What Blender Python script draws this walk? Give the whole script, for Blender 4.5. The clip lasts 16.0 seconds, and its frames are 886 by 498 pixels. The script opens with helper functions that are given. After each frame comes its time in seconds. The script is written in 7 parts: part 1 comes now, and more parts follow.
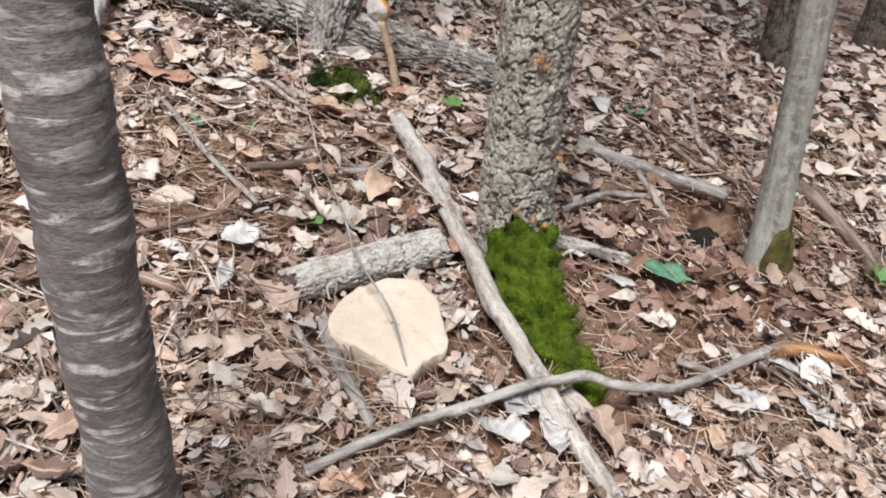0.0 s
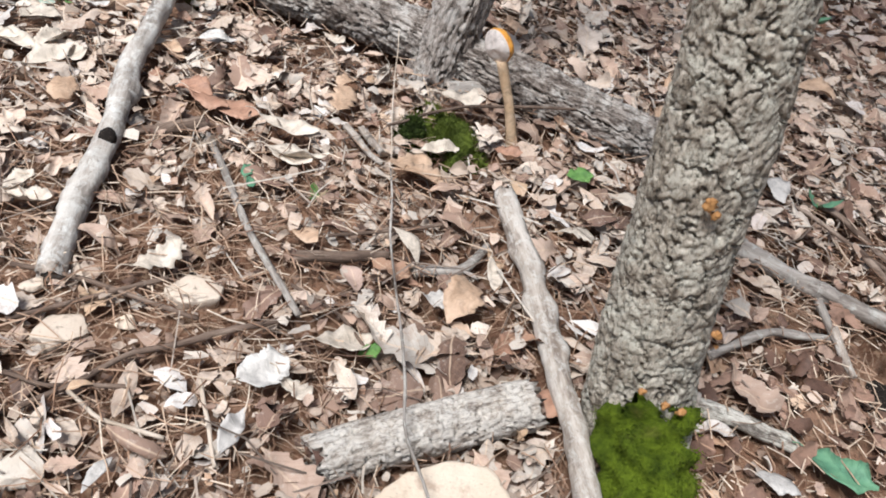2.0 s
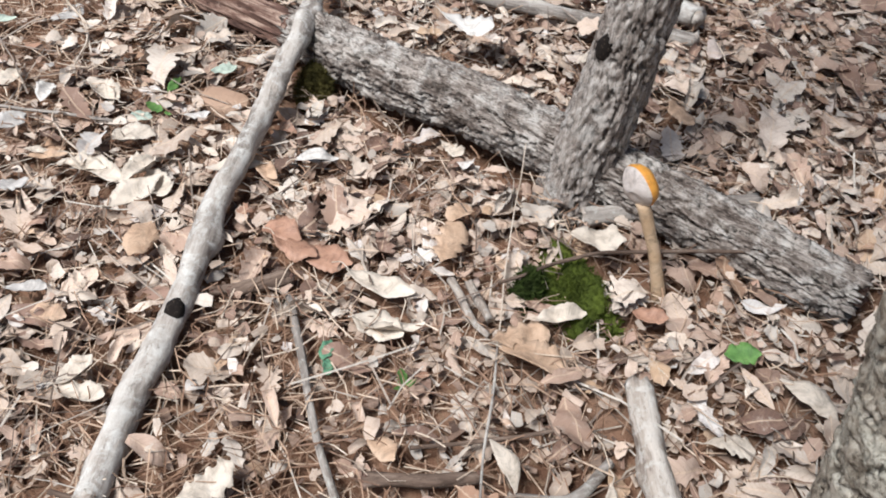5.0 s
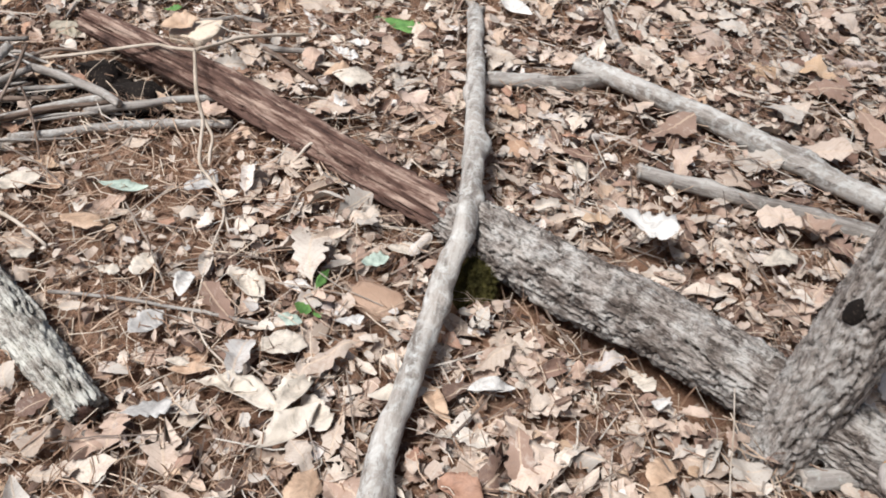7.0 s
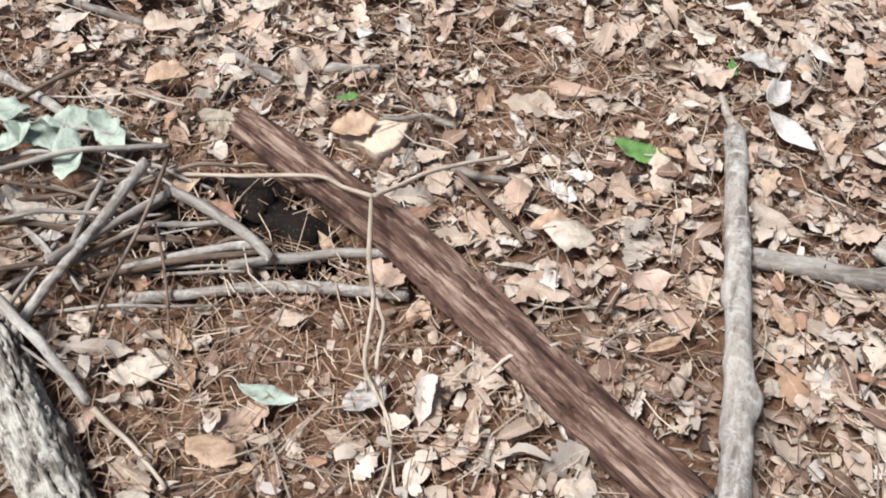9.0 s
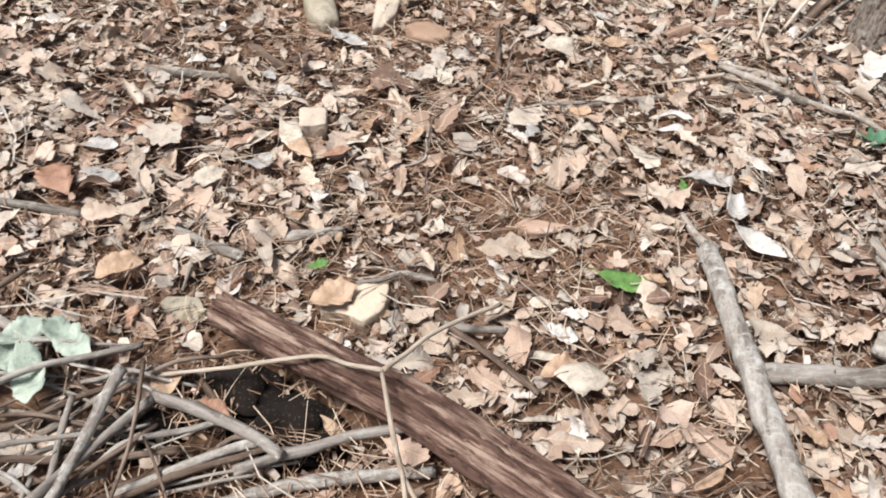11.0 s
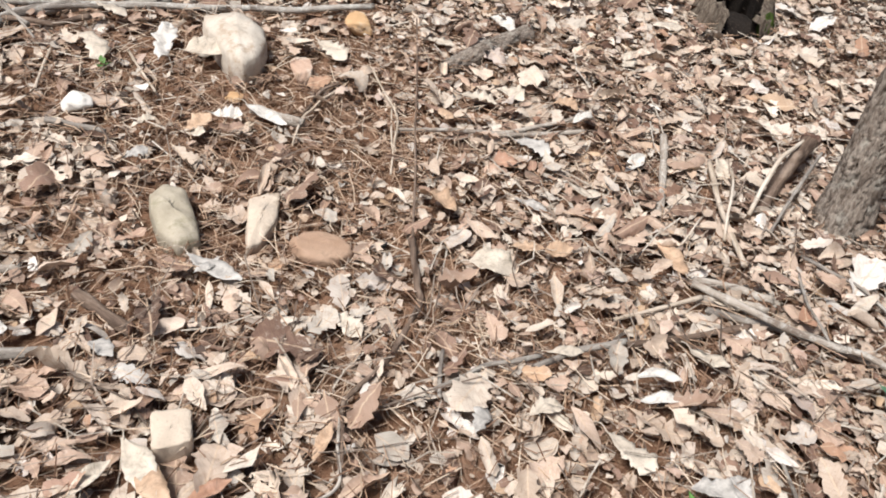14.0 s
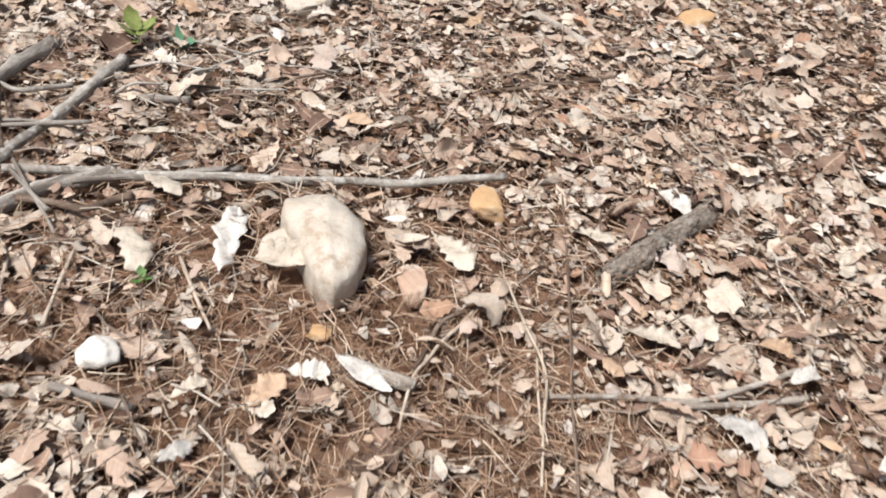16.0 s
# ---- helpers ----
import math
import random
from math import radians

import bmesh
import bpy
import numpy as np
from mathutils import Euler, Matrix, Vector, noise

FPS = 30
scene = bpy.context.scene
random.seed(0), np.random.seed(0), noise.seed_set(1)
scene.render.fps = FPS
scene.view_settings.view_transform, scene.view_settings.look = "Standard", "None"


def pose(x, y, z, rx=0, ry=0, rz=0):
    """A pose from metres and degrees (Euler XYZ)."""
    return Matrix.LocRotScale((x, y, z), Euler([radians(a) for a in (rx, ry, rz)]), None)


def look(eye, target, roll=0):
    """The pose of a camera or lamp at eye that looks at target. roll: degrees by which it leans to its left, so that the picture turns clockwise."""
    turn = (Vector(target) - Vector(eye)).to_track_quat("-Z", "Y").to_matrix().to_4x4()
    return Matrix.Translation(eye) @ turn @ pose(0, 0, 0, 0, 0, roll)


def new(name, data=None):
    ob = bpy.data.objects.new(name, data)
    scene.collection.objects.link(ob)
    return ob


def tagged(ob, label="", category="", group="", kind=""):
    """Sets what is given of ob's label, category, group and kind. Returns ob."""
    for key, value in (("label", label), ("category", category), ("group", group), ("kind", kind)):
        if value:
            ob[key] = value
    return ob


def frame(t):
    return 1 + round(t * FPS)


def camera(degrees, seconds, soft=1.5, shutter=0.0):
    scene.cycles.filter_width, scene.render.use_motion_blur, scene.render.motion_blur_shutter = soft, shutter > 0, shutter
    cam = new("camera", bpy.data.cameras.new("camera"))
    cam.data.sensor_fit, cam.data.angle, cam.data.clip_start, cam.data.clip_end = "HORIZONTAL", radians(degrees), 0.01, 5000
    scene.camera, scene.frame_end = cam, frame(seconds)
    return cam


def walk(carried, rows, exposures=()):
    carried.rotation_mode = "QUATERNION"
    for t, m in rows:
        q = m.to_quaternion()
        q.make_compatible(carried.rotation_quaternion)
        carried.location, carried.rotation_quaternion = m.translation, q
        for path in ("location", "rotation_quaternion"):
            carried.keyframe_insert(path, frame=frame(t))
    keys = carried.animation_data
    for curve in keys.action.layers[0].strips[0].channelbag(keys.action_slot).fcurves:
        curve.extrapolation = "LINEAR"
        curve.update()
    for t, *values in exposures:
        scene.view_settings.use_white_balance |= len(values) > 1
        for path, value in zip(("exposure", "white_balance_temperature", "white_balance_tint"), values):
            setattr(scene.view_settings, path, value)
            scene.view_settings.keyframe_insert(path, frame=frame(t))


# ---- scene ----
# The hillside rises ahead and falls to the walker's right. Everything is laid out in
# the plane of the slope (x across, y up the slope, h above the ground) and turned by SLOPE.
UP = Vector((-0.125, 0.13, 0.983)).normalized()
SLOPE = UP.rotation_difference(Vector((0, 0, 1))).to_matrix().to_4x4()

cam = camera(54.2, 16.0, soft=1.8, shutter=0.2)
PATH = [
    (0, (0.814, 0.241, 1.291), (1.489, 1.748, 0.163), 15.1),
    (0.5, (0.858, 0.417, 1.246), (1.511, 1.934, 0.117), 16.4),
    (1, (0.957, 0.657, 1.228), (1.59, 2.154, 0.063), 18.3),
    (1.5, (1.04, 0.823, 1.282), (1.487, 2.323, 0.037), 16.6),
    (2, (1.03, 0.943, 1.269), (1.44, 2.42, -0.015), 17.1),
    (2.5, (1.023, 1.073, 1.292), (1.423, 2.539, -0.009), 16.4),
    (3, (1.086, 1.172, 1.305), (1.471, 2.618, -0.022), 15.3),
    (3.2, (1.113, 1.243, 1.301), (1.499, 2.668, -0.049), 15.9),
    (5.3, (1.215, 1.614, 1.398), (1.129, 2.992, -0.049), 6.3),
    (5.5, (1.172, 1.668, 1.367), (1.073, 3.058, -0.068), 6.8),
    (6, (0.957, 1.874, 1.419), (0.858, 3.282, 0.002), 6.8),
    (6.5, (0.87, 1.935, 1.503), (0.766, 3.337, 0.08), 5.9),
    (7, (0.807, 1.978, 1.518), (0.691, 3.404, 0.121), 6.5),
    (7.5, (0.711, 2.097, 1.447), (0.491, 3.468, 0.008), 6.2),
    (8, (0.618, 2.3, 1.334), (0.254, 3.593, -0.148), 2.4),
    (8.5, (0.511, 2.672, 1.38), (0.156, 3.895, -0.163), 3.4),
    (9, (0.388, 2.848, 1.558), (0.036, 4.04, -0.008), 4.5),
    (9.5, (0.299, 2.86, 1.585), (-0.081, 4.162, 0.116), 2.3),
    (9.7, (0.267, 2.844, 1.578), (-0.123, 4.214, 0.174), 2.2),
    (11.8, (-0.014, 3.063, 1.463), (0.046, 4.543, 0.118), 6.6),
    (12, (-0.024, 3.171, 1.411), (0.058, 4.629, 0.044), 6.5),
    (12.5, (-0.081, 3.49, 1.477), (0.041, 4.95, 0.116), 7.2),
    (13, (-0.113, 3.602, 1.589), (0.04, 5.095, 0.266), 7.9),
    (13.5, (-0.152, 3.734, 1.56), (0.024, 5.248, 0.265), 9.3),
    (14, (-0.18, 3.856, 1.535), (0.018, 5.382, 0.258), 10.4),
    (14.5, (-0.234, 4.05, 1.475), (-0.027, 5.602, 0.23), 12.9),
    (15, (-0.382, 4.282, 1.574), (-0.245, 5.874, 0.372), 12.2),
    (15.5, (-0.41, 4.494, 1.569), (-0.314, 6.063, 0.332), 10.4),
    (16, (-0.429, 4.914, 1.465), (-0.369, 6.469, 0.209), 10.6),
]
walk(cam, [(t, SLOPE @ look(eye, target, roll)) for t, eye, target, roll in PATH],
     [(0, 0.09, 6100, 10), (1, 0.15, 6100, 10), (3.2, 0.16, 6080, 10), (5.3, 0.08, 6120, 10), (9.7, 0.05, 6300, 10), (11.8, 0.06, 6450, 10), (16, 0.05, 6480, 10)])

# ---- light: bright overcast sky over an open wood ----
world = bpy.data.worlds.new("sky")
scene.world = world
world.use_nodes = True
wn = world.node_tree
sky = wn.nodes.new("ShaderNodeTexSky")
sky.sky_type = "NISHITA"
sky.sun_disc = False
sky.sun_elevation, sky.sun_rotation = radians(62), radians(215)
sky.dust_density = 4.0
wn.links.new(sky.outputs[0], wn.nodes["Background"].inputs[0])
wn.nodes["Background"].inputs[1].default_value = 0.07
sun_data = bpy.data.lights.new("sun", "SUN")
sun_data.energy, sun_data.angle, sun_data.color = 5.0, radians(20), (1.0, 0.985, 0.965)
sun = new("sun", sun_data)
sun.matrix_basis = look((0, 0, 10), Vector((0, 0, 10)) - 5 * Vector((math.sin(radians(215)) * math.cos(radians(62)),
                        math.cos(radians(215)) * math.cos(radians(62)), math.sin(radians(62)))))


# ---- materials ----
class Mat:
    """A small builder for node materials."""

    def __init__(self, name, rough=0.8, spec=0.3):
        self.m = bpy.data.materials.new(name)
        self.m.use_nodes = True
        self.t = self.m.node_tree
        self.bsdf = self.t.nodes["Principled BSDF"]
        self.bsdf.inputs["Roughness"].default_value = rough
        self.bsdf.inputs["Specular IOR Level"].default_value = spec
        self.coord = self.t.nodes.new("ShaderNodeTexCoord").outputs["Object"]

    def put(self, socket, value):
        if isinstance(value, bpy.types.NodeSocket):
            self.t.links.new(value, socket)
        else:
            socket.default_value = value

    def stretch(self, sx, sy, sz, src=None):
        n = self.t.nodes.new("ShaderNodeMapping")
        self.put(n.inputs[0], src or self.coord)
        n.inputs["Scale"].default_value = (sx, sy, sz)
        return n.outputs[0]

    def noise(self, scale, detail=6, rough=0.6, src=None, warp=0.0):
        n = self.t.nodes.new("ShaderNodeTexNoise")
        self.put(n.inputs["Vector"], src or self.coord)
        n.inputs["Scale"].default_value, n.inputs["Detail"].default_value = scale, detail
        n.inputs["Roughness"].default_value, n.inputs["Distortion"].default_value = rough, warp
        return n.outputs[0]

    def cells(self, scale, src=None, feature="DISTANCE_TO_EDGE"):
        n = self.t.nodes.new("ShaderNodeTexVoronoi")
        n.feature = feature
        self.put(n.inputs["Vector"], src or self.coord)
        n.inputs["Scale"].default_value = scale
        return n.outputs[0]

    def ramp(self, fac, *stops, hard=False):
        n = self.t.nodes.new("ShaderNodeValToRGB")
        self.put(n.inputs[0], fac)
        e = n.color_ramp.elements
        while len(e) < len(stops):
            e.new(0.5)
        for el, (p, c) in zip(e, stops):
            el.position = p
            el.color = (*c, 1) if len(c) == 3 else c
        if hard:
            n.color_ramp.interpolation = "CONSTANT"
        return n.outputs[0]

    def mix(self, fac, a, b, how="MIX"):
        n = self.t.nodes.new("ShaderNodeMix")
        n.data_type, n.blend_type = "RGBA", how
        self.put(n.inputs[0], fac)
        for s, v in ((n.inputs[6], a), (n.inputs[7], b)):
            self.put(s, v if isinstance(v, bpy.types.NodeSocket) else (*v, 1))
        return n.outputs[2]

    def island(self):
        return self.t.nodes.new("ShaderNodeNewGeometry").outputs["Random Per Island"]

    def each(self):
        return self.t.nodes.new("ShaderNodeObjectInfo").outputs["Random"]

    def done(self, color, bump=None, strength=0.5, dist=0.01):
        self.put(self.bsdf.inputs["Base Color"], color if isinstance(color, bpy.types.NodeSocket) else (*color, 1))
        if bump is not None:
            b = self.t.nodes.new("ShaderNodeBump")
            b.inputs["Strength"].default_value, b.inputs["Distance"].default_value = strength, dist
            self.put(b.inputs["Height"], bump)
            self.put(self.bsdf.inputs["Normal"], b.outputs[0])
        return self.m


def g(v):
    return (v, v, v)


def soil_mat():
    """Bare reddish soil along the walk; away from it the ground is strewn all over with leaves too small to tell apart."""
    m = Mat("soil", 0.95, 0.1)
    c = m.ramp(m.noise(5, 8), (0.3, (0.1, 0.052, 0.034)), (0.5, (0.25, 0.137, 0.085)), (0.72, (0.4, 0.25, 0.17)))
    c = m.mix(m.ramp(m.noise(60, 5, 0.7), (0.52, g(0)), (0.64, g(1))), c, (0.3, 0.2, 0.13))
    v = m.t.nodes.new("ShaderNodeTexVoronoi")
    m.put(v.inputs["Vector"], m.coord)
    v.inputs["Scale"].default_value = 17
    pick = m.t.nodes.new("ShaderNodeSeparateColor")
    m.put(pick.inputs[0], v.outputs["Color"])
    leaves = m.ramp(pick.outputs[0], (0.0, (0.14, 0.08, 0.05)), (0.2, (0.33, 0.2, 0.14)), (0.5, (0.5, 0.36, 0.27)), (0.8, (0.55, 0.46, 0.37)), (1.0, (0.66, 0.6, 0.53)))
    leaves = m.mix(m.ramp(m.noise(45, 5, 0.7), (0.42, g(0.8)), (0.6, g(0))), leaves, (0.13, 0.075, 0.05))
    away = m.t.nodes.new("ShaderNodeVectorMath")
    away.operation = "DISTANCE"
    m.put(away.inputs[0], m.stretch(1, 0.55, 0))
    away.inputs[1].default_value = (0.8, 2.9, 0)
    cover = m.ramp(m.mix(0.25, m.mix(1.0, away.outputs["Value"], g(0.2), "MULTIPLY"), m.noise(3, 5)), (0.5, g(0)), (0.58, g(1)))
    c = m.mix(cover, c, leaves)
    return m.done(c, m.noise(70, 8, 0.75), 1.0, 0.012)


def litter_mat(name, stops, rough=0.62, spec=0.35):
    m = Mat(name, rough, spec)
    r = m.island()
    c = m.ramp(r, *stops)
    blot = m.ramp(m.noise(30, 7, 0.75, None, 0.8), (0.3, g(0.46)), (0.55, g(1.0)))
    c = m.mix(1.0, c, blot, "MULTIPLY")
    spots = m.ramp(m.noise(150, 3, 0.6), (0.66, g(0)), (0.72, g(1)))
    c = m.mix(m.mix(1.0, spots, g(0.55), "MULTIPLY"), c, (0.1, 0.055, 0.03))
    return m.done(c, m.noise(90, 6, 0.7), 0.6, 0.004)


def dry_leaf_mat():
    """Dead oak leaves: each its own colour, mottled, with a paler midrib, side veins and brown decayed blotches."""
    m = Mat("dead_leaf", 0.66, 0.28)
    r = m.island()
    c = m.ramp(r, (0.0, (0.1, 0.06, 0.043)), (0.07, (0.22, 0.135, 0.1)), (0.15, (0.4, 0.27, 0.2)), (0.25, (0.51, 0.37, 0.285)), (0.36, (0.63, 0.5, 0.4)),
               (0.46, (0.46, 0.36, 0.28)), (0.56, (0.66, 0.55, 0.445)), (0.66, (0.5, 0.45, 0.39)), (0.76, (0.72, 0.63, 0.53)), (0.85, (0.57, 0.45, 0.355)), (0.92, (0.72, 0.68, 0.63)), (0.945, (0.4, 0.22, 0.145)),
               (0.97, (0.55, 0.38, 0.24)), (1.0, (0.62, 0.48, 0.4)))
    other = m.t.nodes.new("ShaderNodeTexWhiteNoise")
    other.noise_dimensions = "1D"
    m.put(other.inputs["W"], r)
    c = m.mix(1.0, c, m.ramp(other.outputs["Value"], (0.0, g(0.73)), (1.0, g(1.04))), "MULTIPLY")
    c = m.mix(m.ramp(m.noise(26, 5, 0.7, None, 0.8), (0.5, g(0)), (0.68, g(0.55))), c, (0.31, 0.2, 0.14))
    c = m.mix(m.ramp(m.noise(48, 6, 0.75, None, 0.5), (0.55, g(0)), (0.7, g(0.5))), c, (0.6, 0.54, 0.46))
    at = m.t.nodes.new("ShaderNodeAttribute")
    at.attribute_name = "blade"
    xyz = m.t.nodes.new("ShaderNodeSeparateXYZ")
    m.put(xyz.inputs[0], at.outputs["Vector"])

    def calc(how, p, q):
        n = m.t.nodes.new("ShaderNodeMath")
        n.operation = how
        m.put(n.inputs[0], p)
        m.put(n.inputs[1], q)
        return n.outputs[0]

    side = calc("ABSOLUTE", xyz.outputs[1], 0.0)
    rib = m.ramp(side, (0.006, g(1)), (0.02, g(0)))
    veins = calc("SINE", calc("MULTIPLY", calc("SUBTRACT", xyz.outputs[0], calc("MULTIPLY", side, 0.9)), 62.0), 0.0)
    veins = m.ramp(veins, (0.8, g(0)), (1.0, g(1)))
    c = m.mix(m.mix(1.0, rib, g(0.6), "MULTIPLY"), c, (0.6, 0.46, 0.33))
    c = m.mix(m.mix(1.0, veins, g(0.22), "MULTIPLY"), c, (0.3, 0.19, 0.13))
    spots = m.ramp(m.noise(150, 3, 0.6), (0.66, g(0)), (0.72, g(1)))
    c = m.mix(m.mix(1.0, spots, g(0.5), "MULTIPLY"), c, (0.1, 0.055, 0.03))
    return m.done(c, m.mix(0.35, m.noise(80, 6, 0.7), m.mix(0.5, rib, veins)), 0.6, 0.003)


LITTER = dry_leaf_mat()
CRUMBS = litter_mat("leaf_crumbs", (
    (0.0, (0.07, 0.042, 0.03)), (0.3, (0.17, 0.105, 0.075)), (0.6, (0.32, 0.22, 0.16)), (0.85, (0.48, 0.37, 0.285)),
    (1.0, (0.6, 0.51, 0.43))))
NEEDLES = litter_mat("pine_needles", ((0.0, (0.15, 0.08, 0.048)), (0.4, (0.33, 0.2, 0.125)), (0.75, (0.51, 0.37, 0.26)), (1.0, (0.66, 0.55, 0.43))))
SOIL = soil_mat()


def leaf_mat(name, a, b, rough=0.55):
    m = Mat(name, rough, 0.4)
    c = m.ramp(m.noise(25, 6, 0.65), (0.3, a), (0.7, b))
    c = m.mix(1.0, c, m.ramp(m.noise(34, 7, 0.75, None, 0.8), (0.32, g(0.55)), (0.52, g(1.0))), "MULTIPLY")
    return m.done(c, m.noise(90, 6, 0.7), 0.55, 0.004)


TAN = leaf_mat("tan_leaf", (0.42, 0.27, 0.17), (0.6, 0.43, 0.3))
BLEACHED = leaf_mat("bleached_leaf", (0.5, 0.42, 0.33), (0.68, 0.6, 0.5))
WHITE = leaf_mat("white_leaf", (0.55, 0.51, 0.46), (0.75, 0.71, 0.65))
BLUISH = leaf_mat("silvery_leaf", (0.38, 0.352, 0.32), (0.6, 0.565, 0.52))
RUSSET = leaf_mat("russet_leaf", (0.31, 0.16, 0.1), (0.47, 0.28, 0.19))
GREEN = leaf_mat("green_leaf", (0.08, 0.19, 0.045), (0.18, 0.33, 0.09))
DULLGREEN = leaf_mat("dull_green_leaf", (0.06, 0.17, 0.1), (0.15, 0.3, 0.17))
PALEGREEN = leaf_mat("pale_green_leaf", (0.31, 0.38, 0.31), (0.52, 0.58, 0.48))
OLIVEGREEN = leaf_mat("olive_green_leaf", (0.12, 0.17, 0.04), (0.27, 0.3, 0.09))
CROWN = leaf_mat("crown_leaf", (0.04, 0.1, 0.02), (0.1, 0.2, 0.05))


def bark_mat(name, dark, mid, light, lichen, amount, long=0.35, scale=60):
    """Weathered bark: flaky, drawn out along the stem, with patches of lichen."""
    m = Mat(name, 0.9, 0.15)
    v = m.stretch(1, 1, long)
    n = m.noise(scale, 8, 0.7, v, 0.6)
    c = m.ramp(n, (0.35, dark), (0.46, mid), (0.6, light))
    patch = m.ramp(m.noise(15, 7, 0.75), (0.6 - amount, g(0)), (0.72 - amount, g(0.8)))
    c = m.mix(patch, c, m.mix(m.noise(90, 4), lichen, light))
    fine = m.noise(scale * 3.2, 6, 0.75, v, 0.4)
    c = m.mix(m.ramp(fine, (0.36, g(0.75)), (0.5, g(0))), c, dark)
    return m.done(c, m.mix(0.45, n, fine), 0.9, 0.006)


ROUGHBARK = bark_mat("scaly_bark", (0.055, 0.043, 0.032), (0.29, 0.25, 0.195), (0.5, 0.455, 0.375), (0.5, 0.5, 0.42), 0.14, 0.6, 42)
LOGBARK = bark_mat("furrowed_bark", (0.03, 0.023, 0.019), (0.15, 0.12, 0.1), (0.4, 0.355, 0.31), (0.66, 0.64, 0.59), 0.12, 0.22, 50)
TREEBARK = bark_mat("grey_furrowed_bark", (0.05, 0.04, 0.033), (0.25, 0.21, 0.18), (0.46, 0.42, 0.375), (0.58, 0.56, 0.52), 0.1, 0.22, 60)
PALEBARK = bark_mat("pale_bark", (0.13, 0.1, 0.08), (0.42, 0.365, 0.305), (0.6, 0.55, 0.48), (0.68, 0.65, 0.59), 0.16, 0.3, 50)
MIDBARK = bark_mat("grey_brown_bark", (0.06, 0.045, 0.036), (0.2, 0.16, 0.13), (0.36, 0.31, 0.26), (0.42, 0.42, 0.37), 0.08, 0.3)
DARKBARK = bark_mat("dark_bark", (0.04, 0.03, 0.025), (0.11, 0.085, 0.065), (0.2, 0.165, 0.13), (0.25, 0.26, 0.21), 0.02)
SLABBARK = bark_mat("lichened_bark", (0.045, 0.036, 0.03), (0.2, 0.17, 0.14), (0.52, 0.49, 0.43), (0.68, 0.67, 0.58), 0.15, 0.14, 55)


def ringed_mat():
    """Smooth grey bark with raised pale bands of lenticels round the stem."""
    m = Mat("ringed_bark", 0.75, 0.25)
    bands = m.noise(60, 4, 0.6, m.stretch(0.17, 0.17, 1.0), 0.5)
    fine = m.noise(330, 5, 0.7, m.stretch(0.3, 0.3, 1.0), 0.5)
    c = m.ramp(m.noise(9, 5), (0.35, (0.14, 0.12, 0.112)), (0.65, (0.27, 0.24, 0.222)))
    c = m.mix(m.ramp(fine, (0.4, g(0.8)), (0.55, g(0))), c, (0.095, 0.08, 0.074))
    dash = m.ramp(bands, (0.535, g(0)), (0.59, g(1)))
    dash = m.mix(1.0, dash, m.ramp(m.noise(60, 4, 0.7), (0.36, g(0.15)), (0.55, g(1))), "MULTIPLY")
    c = m.mix(dash, c, (0.47, 0.43, 0.395))
    c = m.mix(m.ramp(m.noise(7, 4), (0.55, g(0)), (0.7, g(0.4))), c, (0.22, 0.24, 0.19))
    return m.done(c, m.mix(0.5, bands, fine), 0.9, 0.005)


def wood_mat(name, dark, mid, light, spots, spot_amount=0.0, scale=30):
    """Weathered wood or thin bark, streaked along the stem (local z)."""
    m = Mat(name, 0.8, 0.2)
    n = m.noise(scale, 7, 0.65, m.stretch(1, 1, 0.12), 0.3)
    c = m.ramp(n, (0.37, dark), (0.5, mid), (0.63, light))
    c = m.mix(m.ramp(m.noise(34, 8, 0.75, None, 0.6), (0.58 - spot_amount, g(0)), (0.78 - spot_amount, g(0.9))), c, spots)
    c = m.mix(m.ramp(m.noise(120, 5, 0.7, m.stretch(1, 1, 0.4)), (0.57, g(0)), (0.68, g(0.7))), c, dark)
    return m.done(c, m.noise(scale * 4, 6, 0.7, m.stretch(1, 1, 0.15)), 0.9, 0.004)


RINGED = ringed_mat()
LICHEN = wood_mat("lichened_stick", (0.17, 0.142, 0.12), (0.37, 0.328, 0.285), (0.51, 0.467, 0.415), (0.62, 0.61, 0.565), 0.12)
GREY = wood_mat("grey_stick", (0.15, 0.125, 0.105), (0.32, 0.285, 0.25), (0.48, 0.44, 0.39), (0.5, 0.5, 0.45), 0.06)
BROWN = wood_mat("brown_stick", (0.075, 0.05, 0.037), (0.17, 0.12, 0.09), (0.3, 0.23, 0.18), (0.34, 0.3, 0.25), 0.02)
PALE = wood_mat("pale_stick", (0.19, 0.15, 0.12), (0.4, 0.345, 0.29), (0.57, 0.515, 0.45), (0.6, 0.58, 0.53), 0.1)
VINE = wood_mat("vine_stem", (0.34, 0.27, 0.2), (0.55, 0.46, 0.37), (0.66, 0.59, 0.5), (0.64, 0.6, 0.52), 0.0)
ROTTEN = wood_mat("dark_wood", (0.045, 0.025, 0.019), (0.14, 0.08, 0.06), (0.4, 0.29, 0.225), (0.38, 0.3, 0.245), -0.02, 34)
SLIMBARK = wood_mat("smooth_bark", (0.13, 0.11, 0.09), (0.27, 0.245, 0.205), (0.4, 0.375, 0.33), (0.42, 0.44, 0.38), 0.12, 22)


